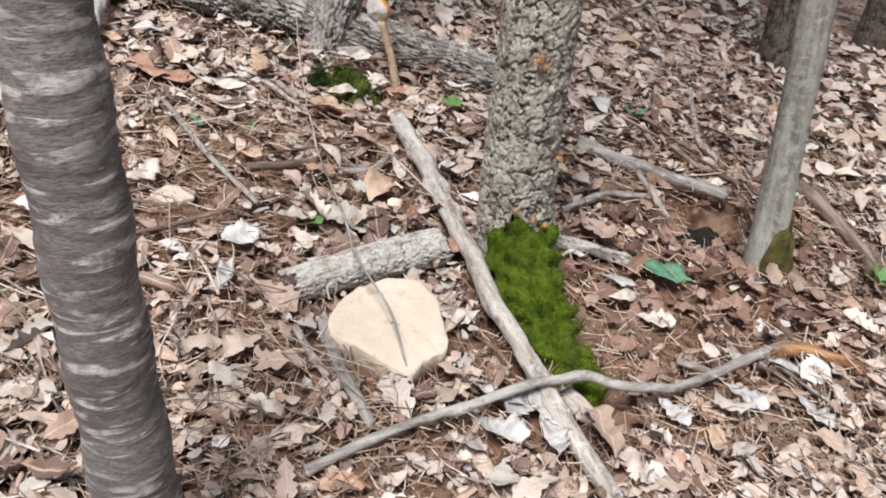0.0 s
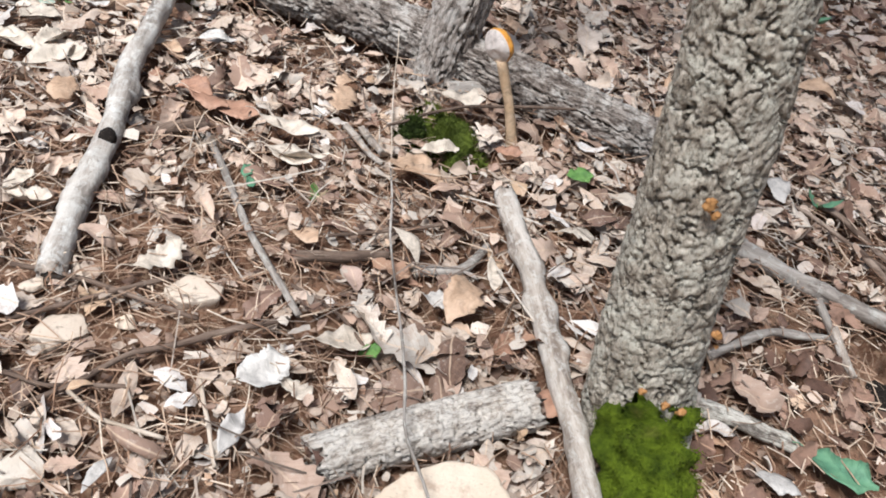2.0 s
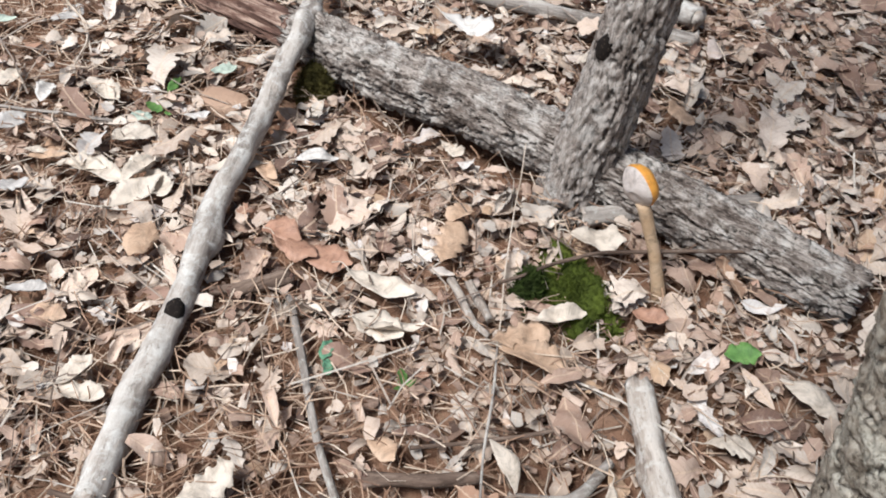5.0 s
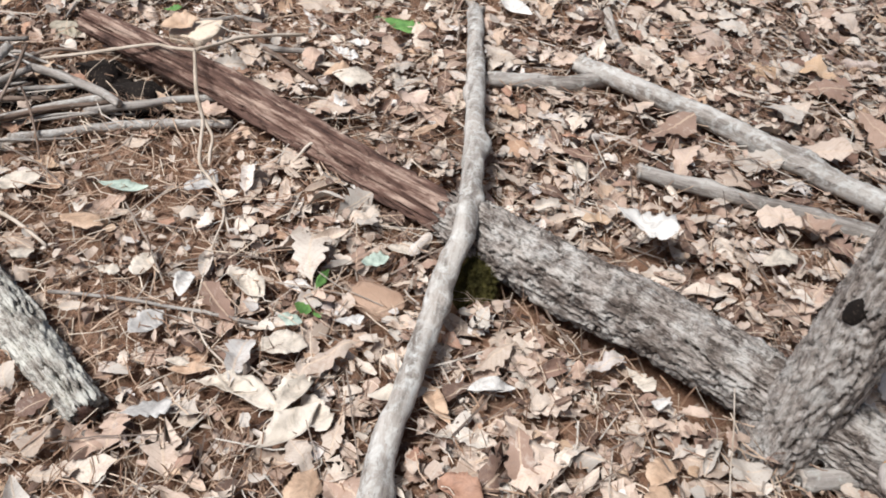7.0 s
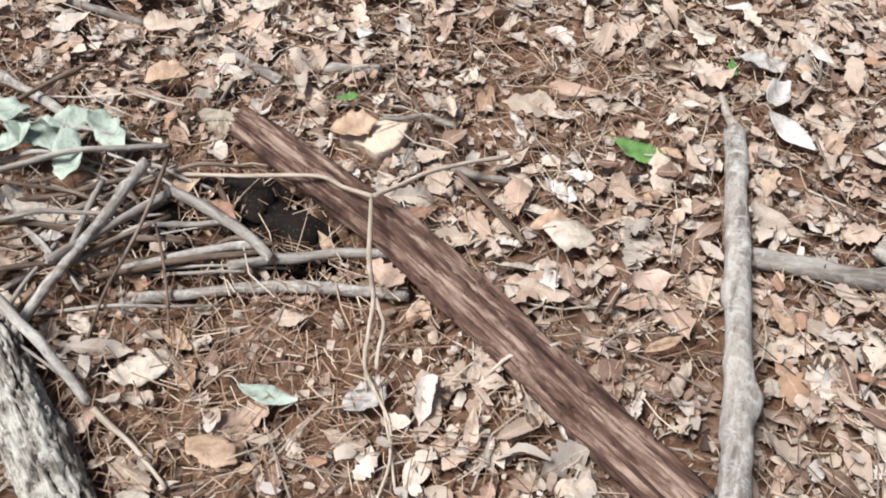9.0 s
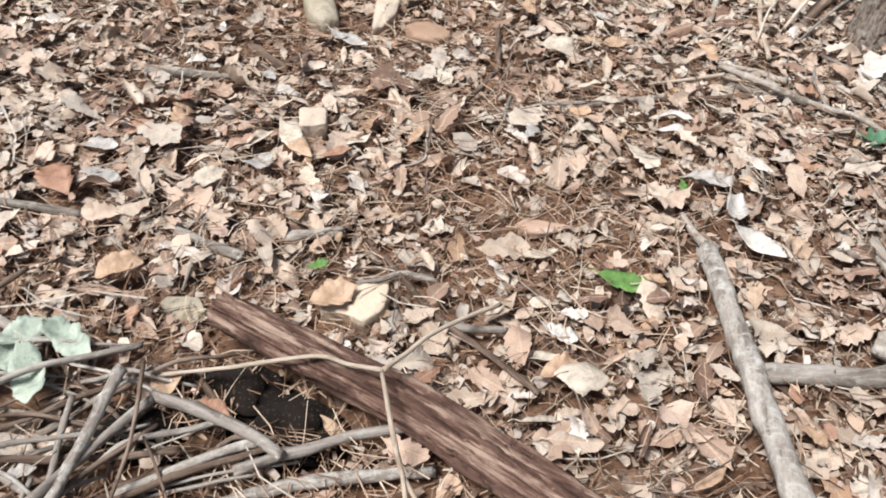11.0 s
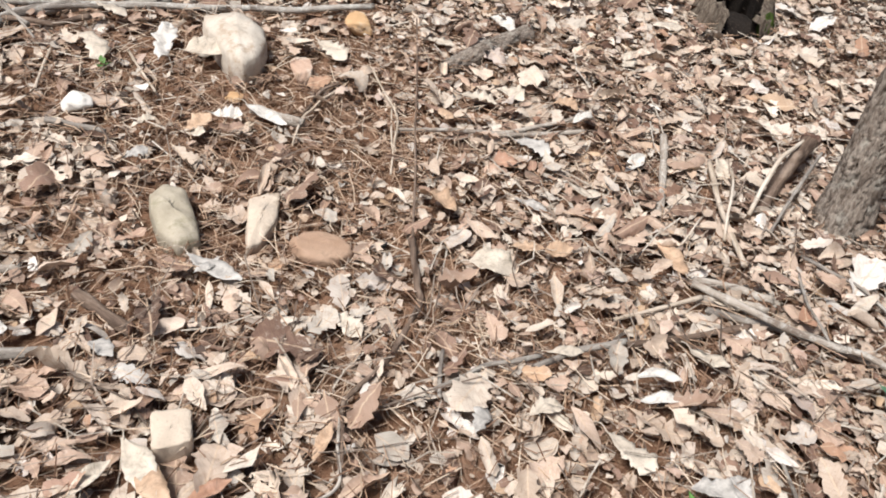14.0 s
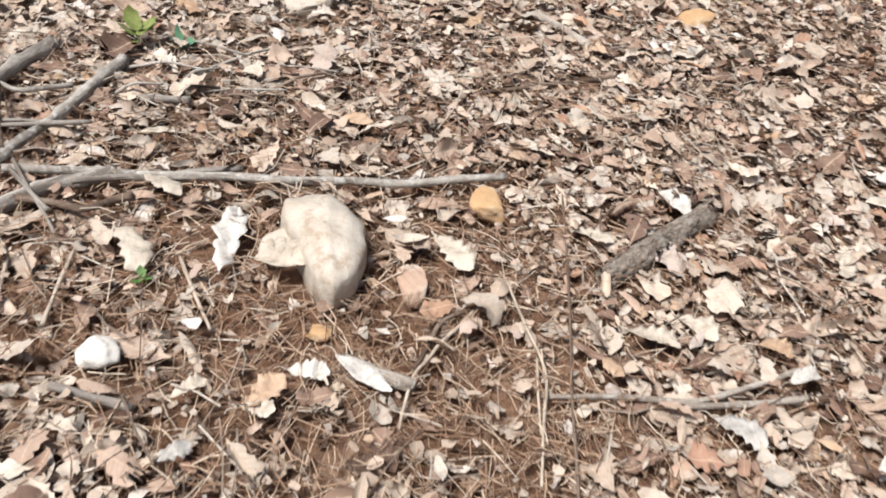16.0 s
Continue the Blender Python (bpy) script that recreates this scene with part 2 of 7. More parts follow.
def stone_mat(name, a, b, stain, amount=0.1, rough=0.85):
    m = Mat(name, rough, 0.25)
    c = m.ramp(m.noise(9, 8, 0.6), (0.3, a), (0.7, b))
    c = m.mix(m.ramp(m.noise(16, 7, 0.7), (0.66 - amount, g(0)), (0.78 - amount, g(1))), c, stain)
    c = m.mix(m.ramp(m.noise(160, 3), (0.6, g(0)), (0.75, g(0.5))), c, (0.24, 0.18, 0.13))
    return m.done(c, m.noise(60, 8, 0.7), 0.6, 0.006)


SAND = stone_mat("sandstone", (0.62, 0.49, 0.36), (0.73, 0.62, 0.49), (0.52, 0.39, 0.29))
CREAM = stone_mat("cream_stone", (0.54, 0.44, 0.345), (0.66, 0.565, 0.46), (0.42, 0.33, 0.25), 0.13)
OCHRE = stone_mat("ochre_stone", (0.5, 0.3, 0.15), (0.62, 0.42, 0.24), (0.6, 0.48, 0.35))
MOSSY = stone_mat("weathered_stone", (0.33, 0.285, 0.21), (0.53, 0.47, 0.375), (0.3, 0.27, 0.185), 0.14)
BROWNSTONE = stone_mat("brown_stone", (0.33, 0.21, 0.14), (0.46, 0.32, 0.23), (0.28, 0.19, 0.13))
PINKSTONE = stone_mat("pinkish_stone", (0.46, 0.3, 0.22), (0.6, 0.44, 0.34), (0.62, 0.52, 0.43), 0.14)
WHITESTONE = stone_mat("chalky_stone", (0.72, 0.68, 0.61), (0.82, 0.79, 0.73), (0.6, 0.53, 0.44), 0.02)
QUARTZ = stone_mat("white_stone", (0.5, 0.43, 0.35), (0.67, 0.61, 0.53), (0.43, 0.34, 0.26), 0.16)


def moss_mat(name, a, b):
    m = Mat(name, 0.9, 0.15)
    c = m.ramp(m.noise(22, 6, 0.7), (0.32, a), (0.66, b))
    c = m.mix(m.ramp(m.noise(9, 6, 0.7), (0.58, g(0)), (0.7, g(0.5))), c, (0.2, 0.17, 0.05))
    return m.done(c, m.noise(160, 5, 0.8), 1.0, 0.012)


MOSS = moss_mat("moss", (0.045, 0.075, 0.005), (0.19, 0.265, 0.017))
MOSSMID = moss_mat("dull_moss", (0.045, 0.062, 0.012), (0.2, 0.26, 0.04))
OLIVE = moss_mat("olive_moss", (0.06, 0.052, 0.016), (0.19, 0.165, 0.05))
MOSSDARK = moss_mat("dark_moss", (0.03, 0.045, 0.012), (0.1, 0.15, 0.03))
CAPSKIN = leaf_mat("orange_cap", (0.62, 0.24, 0.03), (0.72, 0.36, 0.07), 0.4)
PORES = leaf_mat("pale_pores", (0.55, 0.48, 0.43), (0.7, 0.64, 0.59))
STEM = leaf_mat("mushroom_stem", (0.5, 0.34, 0.2), (0.62, 0.47, 0.32))
# near-black, so the shade inside holes and hollows is in the colour
DARKHOLE = stone_mat("hollow_shade", (0.007, 0.005, 0.004), (0.02, 0.015, 0.012), (0.012, 0.009, 0.007), 0.1, 1.0)
RUST = wood_mat("rusty_wood", (0.05, 0.025, 0.015), (0.2, 0.095, 0.045), (0.42, 0.23, 0.11), (0.5, 0.38, 0.28), 0.02)
ORANGE = leaf_mat("orange_fungus", (0.36, 0.16, 0.05), (0.5, 0.27, 0.1))

# ---- shaping helpers ----
BUMPS = [
    (1.00, 1.60, -0.025), (2.10, 1.60, -0.083), (-0.10, 2.70, -0.053), (2.10, 2.70, 0.081), (-1.20, 3.80, 0.050),
    (-0.10, 3.80, -0.027), (1.00, 3.80, 0.010), (-0.10, 4.90, -0.025), (1.00, 4.90, 0.057), (-1.20, 6.00, 0.024),
    (-0.10, 6.00, -0.042), (-1.20, 7.10, 0.018), (-0.10, 7.10, 0.039), (1.00, 7.10, -0.045)]


def ground_z(x, y):
    """Height of the forest floor over the plane of the slope; x and y may be arrays."""
    z = 0.0
    for a, b, h in BUMPS:
        z = z + h * np.exp(-((x - a) ** 2 + (y - b) ** 2) / 1.125)
    # the hollow beside the slim tree
    return z - 0.09 * np.exp(-((x - 2.50) ** 2 + (y - 2.08) ** 2) / 0.016)


KEEP = []  # (x0, y0, x1, y1, reach): where things lie that no litter covers


def keep(x0, y0, x1, y1, reach):
    KEEP.append((x0, y0, x1, y1, reach))


def mesh_of(name, verts, faces, mat, smooth=True):
    verts, faces = np.asarray(verts, np.float32), np.asarray(faces, np.int32)
    me = bpy.data.meshes.new(name)
    k = faces.shape[1]
    me.vertices.add(len(verts))
    me.vertices.foreach_set("co", verts.ravel())
    me.loops.add(faces.size)
    me.loops.foreach_set("vertex_index", faces.ravel())
    me.polygons.add(len(faces))
    me.polygons.foreach_set("loop_start", np.arange(0, faces.size, k, dtype=np.int32))
    me.update(calc_edges=True)
    if smooth:
        me.polygons.foreach_set("use_smooth", np.ones(len(faces), bool))
    me.materials.append(mat)
    me.validate()
    return me


def part(name, me, parent, label=""):
    ob = new(name, me)
    ob.parent = parent
    return tagged(ob, label)


def thing(name, me, x, y, h, label, category, group="", kind="", turn=0.0):
    """A top-level object whose origin stands h above the ground at x, y of the slope."""
    ob = new(name, me)
    ob.matrix_basis = SLOPE @ Matrix.Translation((x, y, float(ground_z(x, y)) + h)) @ pose(0, 0, 0, 0, 0, turn)
    return tagged(ob, label, category, group, kind)


def smooth_line(pts, n):
    """n points along a Catmull-Rom line through pts, and where they lie along it (0 to 1)."""
    p = np.array(pts, float)
    if len(p) == 2:
        p = np.array([p[0], (p[0] + p[1]) / 2, p[1]])
    q = np.vstack([2 * p[0] - p[1], p, 2 * p[-1] - p[-2]])
    lens = np.r_[0, np.cumsum(np.linalg.norm(np.diff(p, axis=0), axis=1))]
    s = np.linspace(0, lens[-1], n)
    i = np.clip(np.searchsorted(lens, s, "right") - 1, 0, len(p) - 2)
    u = ((s - lens[i]) / (lens[i + 1] - lens[i]))[:, None]
    a, b, c, d = q[i], q[i + 1], q[i + 2], q[i + 3]
    return 0.5 * (2 * b + (c - a) * u + (2 * a - 5 * b + 4 * c - d) * u ** 2 + (3 * b - a - 3 * c + d) * u ** 3), s


def hashed(i, j, seed):
    v = np.sin(i * 127.1 + j * 311.7 + seed * 74.7) * 43758.5453
    return v - np.floor(v)


def plates(u, v, around, seed):
    """Cracks between bark plates: 0 in a crack, 1 on a plate, and each plate's own height. v runs round, in cells."""
    best, second, own = np.full(u.shape, 9.0), np.full(u.shape, 9.0), np.zeros(u.shape)
    iu, iv = np.floor(u), np.floor(v)
    for du in (-1, 0, 1):
        for dv in (-1, 0, 1):
            cu, cv = iu + du, iv + dv
            k = np.mod(cv, around)
            d = np.hypot(cu + 0.15 + 0.7 * hashed(cu, k, seed) - u, cv + 0.15 + 0.7 * hashed(cu, k, seed + 3) - v)
            near = d < best
            second = np.where(near, best, np.minimum(second, d))
            own = np.where(near, hashed(cu, k, seed + 7), own)
            best = np.where(near, d, best)
    return np.clip((second - best) / 0.3, 0, 1), own


def tube(name, pts, radii, mat, seg=10, rings=24, shape=None, cap=True, rough=0.0, seed=1, smooth=True):
    """A stem along pts with the radii given along it. shape(s, a, r) adds to the radius; the ends are broken off."""
    line, s = smooth_line(pts, rings)
    r = np.interp(np.linspace(0, 1, rings), np.linspace(0, 1, len(radii)), radii)
    tan = np.gradient(line, axis=0)
    tan /= np.linalg.norm(tan, axis=1)[:, None]
    side = np.cross(tan, (0.31, 0.17, 0.93))
    side /= np.linalg.norm(side, axis=1)[:, None]
    other = np.cross(tan, side)
    a = np.linspace(0, 2 * np.pi, seg, endpoint=False)
    S, A = np.meshgrid(s, a, indexing="ij")
    R = np.repeat(r[:, None], seg, 1)
    if rough:
        rs = np.random.RandomState(seed)
        ph = rs.rand(8) * 6.3
        wave = sum(np.sin(S / max(r.mean(), 0.004) * f + A * k + p) for f, k, p in
                   zip((0.23, 0.41, 0.7, 1.1), (1, 2, -1, 3), ph)) / 2.5
        R = R * (1 + rough * wave)
    if shape is not None:
        R = R + shape(S, A, R)
    V = line[:, None] + R[..., None] * (np.cos(A)[..., None] * side[:, None] + np.sin(A)[..., None] * other[:, None])
    rs = np.random.RandomState(seed + 50)
    for end, sign in ((0, -1), (-1, 1)):
        V[end] += (sign * (rs.rand(seg) - 0.3) * r[end] * 0.7)[:, None] * tan[end]
    i = np.arange(rings - 1)[:, None] * seg
    j = np.arange(seg)[None]
    k = (j + 1) % seg
    F = np.stack([i + j, i + k, i + seg + k, i + seg + j], -1).reshape(-1, 4)
    V = V.reshape(-1, 3)
    if cap:
        c0, c1 = line[0] + tan[0] * r[0] * 0.15, line[-1] - tan[-1] * r[-1] * 0.15
        V = np.vstack([V, c0, c1])
        n = len(V)
        j = np.arange(0, seg, 2)
        F = np.vstack([F, np.stack([np.full(len(j), n - 2), (j + 2) % seg, (j + 1) % seg, j], -1),
                       np.stack([np.full(len(j), n - 1), (rings - 1) * seg + j, (rings - 1) * seg + (j + 1) % seg,
                                 (rings - 1) * seg + (j + 2) % seg], -1)])
    # lay the mesh along its own z, so that streaks in the material follow the stem
    return V, F


def laid(name, V, F, mat, pts, smooth=True):
    """The mesh turned so that its local z runs along the stem, and the pose that turns it back."""
    p0, p1 = Vector(pts[0]), Vector(pts[-1])
    m = Matrix.Translation(p0) @ (p1 - p0).to_track_quat("Z", "Y").to_matrix().to_4x4()
    inv = np.array(m.inverted())
    W = V @ inv[:3, :3].T + inv[:3, 3]
    return mesh_of(name, W, F, mat, smooth), m


def on_ground(pts):
    return [(x, y, float(ground_z(x, y)) + h) for x, y, h in pts]


def rough_field(u, v, around, seed):
    """Smooth random values from -1 to 1 on a lattice that closes round the stem after `around` cells."""
    iu, iv = np.floor(u), np.floor(v)
    fu, fv = u - iu, v - iv
    fu, fv = fu * fu * (3 - 2 * fu), fv * fv * (3 - 2 * fv)
    k, k1 = np.mod(iv, around), np.mod(iv + 1, around)
    low = hashed(iu, k, seed) * (1 - fu) + hashed(iu + 1, k, seed) * fu
    high = hashed(iu, k1, seed) * (1 - fu) + hashed(iu + 1, k1, seed) * fu
    return 2 * (low * (1 - fv) + high * fv) - 1


def furrows(cell_len, around, amp, seed, ragged=1.0):
    """Bark broken into flaky, ragged plates by deep cracks, with smaller cracks across the plates."""
    def shape(S, A, R):
        u, w = S / cell_len, A / (2 * np.pi) * around
        wu = 0.45 * rough_field(1.3 * u, w, around, seed) + 0.22 * rough_field(4 * u, 4 * w, 4 * around, seed + 1) + 0.1 * rough_field(9 * u, 9 * w, 9 * around, seed + 6)
        wv = 0.45 * rough_field(u, w, around, seed + 2) + 0.22 * rough_field(3 * u, 4 * w, 4 * around, seed + 3) + 0.1 * rough_field(9 * u, 9 * w, 9 * around, seed + 8)
        crack, own = plates(u + wu, w + wv, around, seed)
        crack2, own2 = plates(2.3 * u + wv * 1.5 + 5, 2 * w + wu * 1.5, 2 * around, seed + 11)
        deep = np.clip(crack * 3.4, 0, 1) ** 0.7
        split = np.clip(crack2 * 4, 0, 1)
        flake = rough_field(6 * u, 5 * w, 5 * around, seed + 4) + 0.6 * rough_field(13 * u, 11 * w, 11 * around, seed + 5)
        return amp * (1.6 * (deep - 0.85) + 0.5 * ragged * (own - 0.5) + 0.45 * split * deep + 0.35 * (own2 - 0.5) * deep + 0.22 * ragged * flake)
    return shape


# ---- the ground ----
def ground():
    def line(lo, hi, step, far):
        near = np.arange(lo, hi + 1e-6, step)
        out = step * 1.5 ** np.arange(1, 21)
        out = np.cumsum(out)
        out = out[out < far]
        return np.r_[(lo - out)[::-1], near, hi + out]
    xs, ys = line(-2.8, 4.6, 0.052, 400), line(-0.3, 10.8, 0.052, 400)
    X, Y = np.meshgrid(xs, ys)
    Z = ground_z(X, Y) - 0.006
    Z = Z + 0.006 * np.sin(X * 11 + 2 * np.sin(Y * 7)) * np.sin(Y * 13 + X * 3) + 0.004 * np.sin(X * 31 + Y * 17)
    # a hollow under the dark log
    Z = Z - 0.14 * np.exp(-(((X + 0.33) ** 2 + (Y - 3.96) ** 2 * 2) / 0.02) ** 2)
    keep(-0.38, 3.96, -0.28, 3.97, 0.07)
    Z = Z - 0.10 * np.exp(-(((X - 2.55) ** 2 * 0.5 + (Y - 2.18) ** 2 * 2) / 0.016) ** 2)
    keep(2.48, 2.18, 2.62, 2.18, 0.06)
    # a gap under the furrowed log
    t = np.clip(((X - 0.78) * 0.72 - (Y - 3.46) * 0.40) / 0.678, 0, 1)
    Z = Z - 0.06 * np.exp(-(((X - 0.78 - 0.72 * t) ** 2 + (Y - 3.46 + 0.40 * t) ** 2) / 0.0055) ** 2)
    keep(0.80, 3.45, 1.45, 3.08, 0.05)
    V = np.stack([X, Y, Z], -1).reshape(-1, 3)
    n, m = X.shape
    i = (np.arange(n - 1)[:, None] * m + np.arange(m - 1)[None])
    F = np.stack([i, i + 1, i + m + 1, i + m], -1).reshape(-1, 4)
    ob = new("ground", mesh_of("ground", V, F, SOIL))
    ob.matrix_basis = SLOPE
    tagged(ob, "reddish-brown woodland soil sloping up under dead leaves", "ground", kind="structure")


ground()


# ---- trees ----
def crown_mesh(height, spread, count, seed):
    rs = np.random.RandomState(seed)
    d = rs.randn(count, 3)
    d /= np.linalg.norm(d, axis=1)[:, None]
    clump = rs.randn(26, 3) * (spread * 0.5, spread * 0.5, spread * 0.42)
    c = clump[rs.randint(0, 26, count)] + d * (rs.rand(count)[:, None] ** 0.5) * spread * 0.33
    c[:, 2] += height
    u = rs.randn(count, 3)
    u /= np.linalg.norm(u, axis=1)[:, None]
    v = np.cross(u, rs.randn(count, 3))
    v /= np.linalg.norm(v, axis=1)[:, None]
    s = (0.06 + 0.05 * rs.rand(count))[:, None]
    V = np.stack([c - u * s, c + v * s * 0.45, c + u * s, c - v * s * 0.45], 1).reshape(-1, 3)
    return mesh_of("crown", V, np.arange(count * 4).reshape(-1, 4), CROWN, False)


def tree(x, y, lean, r, mat, label, seed, height=7.0, shape=None, seg=64, rings=260, flare=1.35, bare=1.9, spread=1.5, leaves=550):
    """A tree: trunk (finely made up to `bare` metres), upper trunk, limbs, crown. lean: sideways per metre up."""
    base = Vector((x, y, float(ground_z(x, y)) - 0.03))
    ob = new("tree")
    ob.matrix_basis = SLOPE @ Matrix.Translation(base)
    tagged(ob, label, "tree", "trees on the slope")
    way = Vector((lean[0], lean[1], 1.0))
    bend = Vector((0.012 * math.sin(seed), 0.012 * math.cos(seed), 0))
    low = [way * (bare * k / 5) + bend * math.sin(k * 1.4) for k in range(6)]
    radii = [r * flare, r * 1.12, r * 1.03, r, r * 0.98, r * 0.96, r * 0.95, r * 0.94, r * 0.93, r * 0.92, r * 0.91, r * 0.9]
    V, F = tube("trunk", low, radii, mat, seg, rings, shape, cap=False, rough=0.03, seed=seed)
    me, m = laid("trunk", V, F, mat, low, seg < 60)
    part("trunk", me, ob).matrix_basis = m
    drift = Vector((UP.x, UP.y, 0)) / UP.z
    top = [low[-1]]
    for k in range(1, 6):
        top.append(low[-1] + drift * (height - bare) * k / 5 + Vector((0, 0, (height - bare) * k / 5))
                   + Vector((math.sin(seed + k), math.cos(2 * seed + k), 0)) * 0.06 * k / 5)
    V, F = tube("upper_trunk", top, [r * 0.9, r * 0.75, r * 0.5, r * 0.2], mat, 16, 30, None, cap=False, rough=0.05, seed=seed)
    part("upper_trunk", mesh_of("upper_trunk", V, F, mat), ob)
    rs = random.Random(seed)
    for k in range(7):
        f = 0.35 + 0.09 * k
        start = top[0].lerp(top[-1], f)
        a = rs.random() * 6.28
        out = Vector((math.cos(a), math.sin(a), 0.5)) * (spread * (1.1 - 0.07 * k))
        V, F = tube("limb", [start, start + out * 0.45 + Vector((0, 0, 0.05)), start + out * 0.8 + Vector((0, 0, 0.25)), start + out + Vector((0, 0, 0.5))],
                    [r * 0.34, r * 0.22, r * 0.12, r * 0.04], mat, 7, 10, cap=False, rough=0.06, seed=seed + k)
        part("limb", mesh_of("limb", V, F, mat), ob)
    cr = part("crown", crown_mesh(0.0, spread, leaves, seed), ob, "loose crown of small green leaves")
    cr.location = top[0].lerp(top[-1], 0.85)
    keep(x, y, x, y, r * flare)
    return ob


ring_shape = lambda S, A, R: 0.0009 * np.sin(S * 230 + 2.2 * np.sin(A * 2 + S * 17)) * (0.3 + hashed(np.floor(S * 36), np.floor(A * 1.3), 5)) \
    + 0.0022 * np.sin(S * 38 + np.sin(A))
tree(0.865, 1.06, (-0.15, 0.12), 0.056, RINGED, "slim tree with smooth grey-brown bark ringed by pale bands", 3, 8.5, ring_shape, 48, 420, 1.25, 2.2)
rough_tree = tree(1.80, 1.93, (-0.155, 0.135), 0.086, ROUGHBARK, "tree with scaly grey bark and a bright mossy foot", 5, 8.0, furrows(0.062, 10, 0.0125, 4, 0.6), 190, 400, 1.25, bare=1.35)
tree(2.61, 1.92, (-0.17, 0.17), 0.046, SLIMBARK, "slim grey-green tree with smooth bark and mossy foot", 7, 6.5, None, 32, 120, 1.3)
tree(1.455, 3.10, (0.11, 0.13), 0.062, TREEBARK, "small leaning tree with deeply furrowed grey bark and a knothole", 9, 6.5, furrows(0.1, 12, 0.013, 6), 130, 320, 1.25)
tree(1.34, 5.99, (0.03, 0.14), 0.064, MIDBARK, "small tree with grey-brown furrowed bark beside fallen sticks", 11, 6.5, furrows(0.07, 12, 0.008, 8), 100, 260, 1.5)
tree(3.68, 3.42, (-0.2, 0.12), 0.085, DARKBARK, "dark rough-barked tree standing in dead leaves", 13, 8.0, furrows(0.07, 9, 0.01, 12), 64, 160, 1.3, leaves=700)
tree(4.62, 3.85, (-0.15, 0.12), 0.095, DARKBARK, "dark brown rough-barked tree standing in dead leaves", 15, 8.0, furrows(0.07, 9, 0.01, 14), 64, 160, 1.3, leaves=700)
tree(1.80, 8.35, (-0.02, 0.15), 0.06, DARKBARK, "thin dark tree beside a rotten stump", 17, 7.0, furrows(0.06, 8, 0.008, 15), 48, 140, 1.4)


def scatter_on(me_verts, normals, count, seed, size, mat, name="moss_fuzz"):
    """Many tiny blades standing on given points."""
    rs = np.random.RandomState(seed)
    i = rs.randint(0, len(me_verts), count)
    p, n = me_verts[i] + rs.randn(count, 3) * 0.004, normals[i] + rs.randn(count, 3) * 0.7
    n /= np.linalg.norm(n, axis=1)[:, None]
    s = np.cross(n, rs.randn(count, 3))
    s /= np.linalg.norm(s, axis=1)[:, None]
    h = (size * (0.5 + rs.rand(count)))[:, None]
    V = np.stack([p - s * h * 0.16, p + s * h * 0.16, p + n * h + s * h * 0.1], 1).reshape(-1, 3)
    return mesh_of(name, V, np.arange(count * 3).reshape(-1, 3), mat, False)


def mound_verts(rx, ry, rz, seed, n=48, m=20, lump=0.16):
    """A lumpy half dome."""
    a, e = np.meshgrid(np.linspace(0, 2 * np.pi, n, endpoint=False), np.linspace(-0.5, 1, m) * np.pi / 2, indexing="ij")
    d = np.stack([np.cos(a) * np.cos(e), np.sin(a) * np.cos(e), np.sin(e)], -1)
    rs = np.random.RandomState(seed)
    w = 0
    for k in range(9):
        f = rs.randn(3) * (1.5 + k * 0.8)
        w = w + np.sin(d @ f + rs.rand() * 6.3) / (1 + 0.35 * k)
    V = d * (1 + lump * w[..., None] / 2) * (rx, ry, rz)
    i = (np.arange(n)[:, None] * m + np.arange(m - 1)[None])
    j = (np.mod(np.arange(n) + 1, n)[:, None] * m + np.arange(m - 1)[None])
    F = np.stack([i, j, j + 1, i + 1], -1).reshape(-1, 4)
    N = d.reshape(-1, 3) / np.array([rx, ry, rz])
    return V.reshape(-1, 3), F, N / np.linalg.norm(N, axis=1)[:, None]


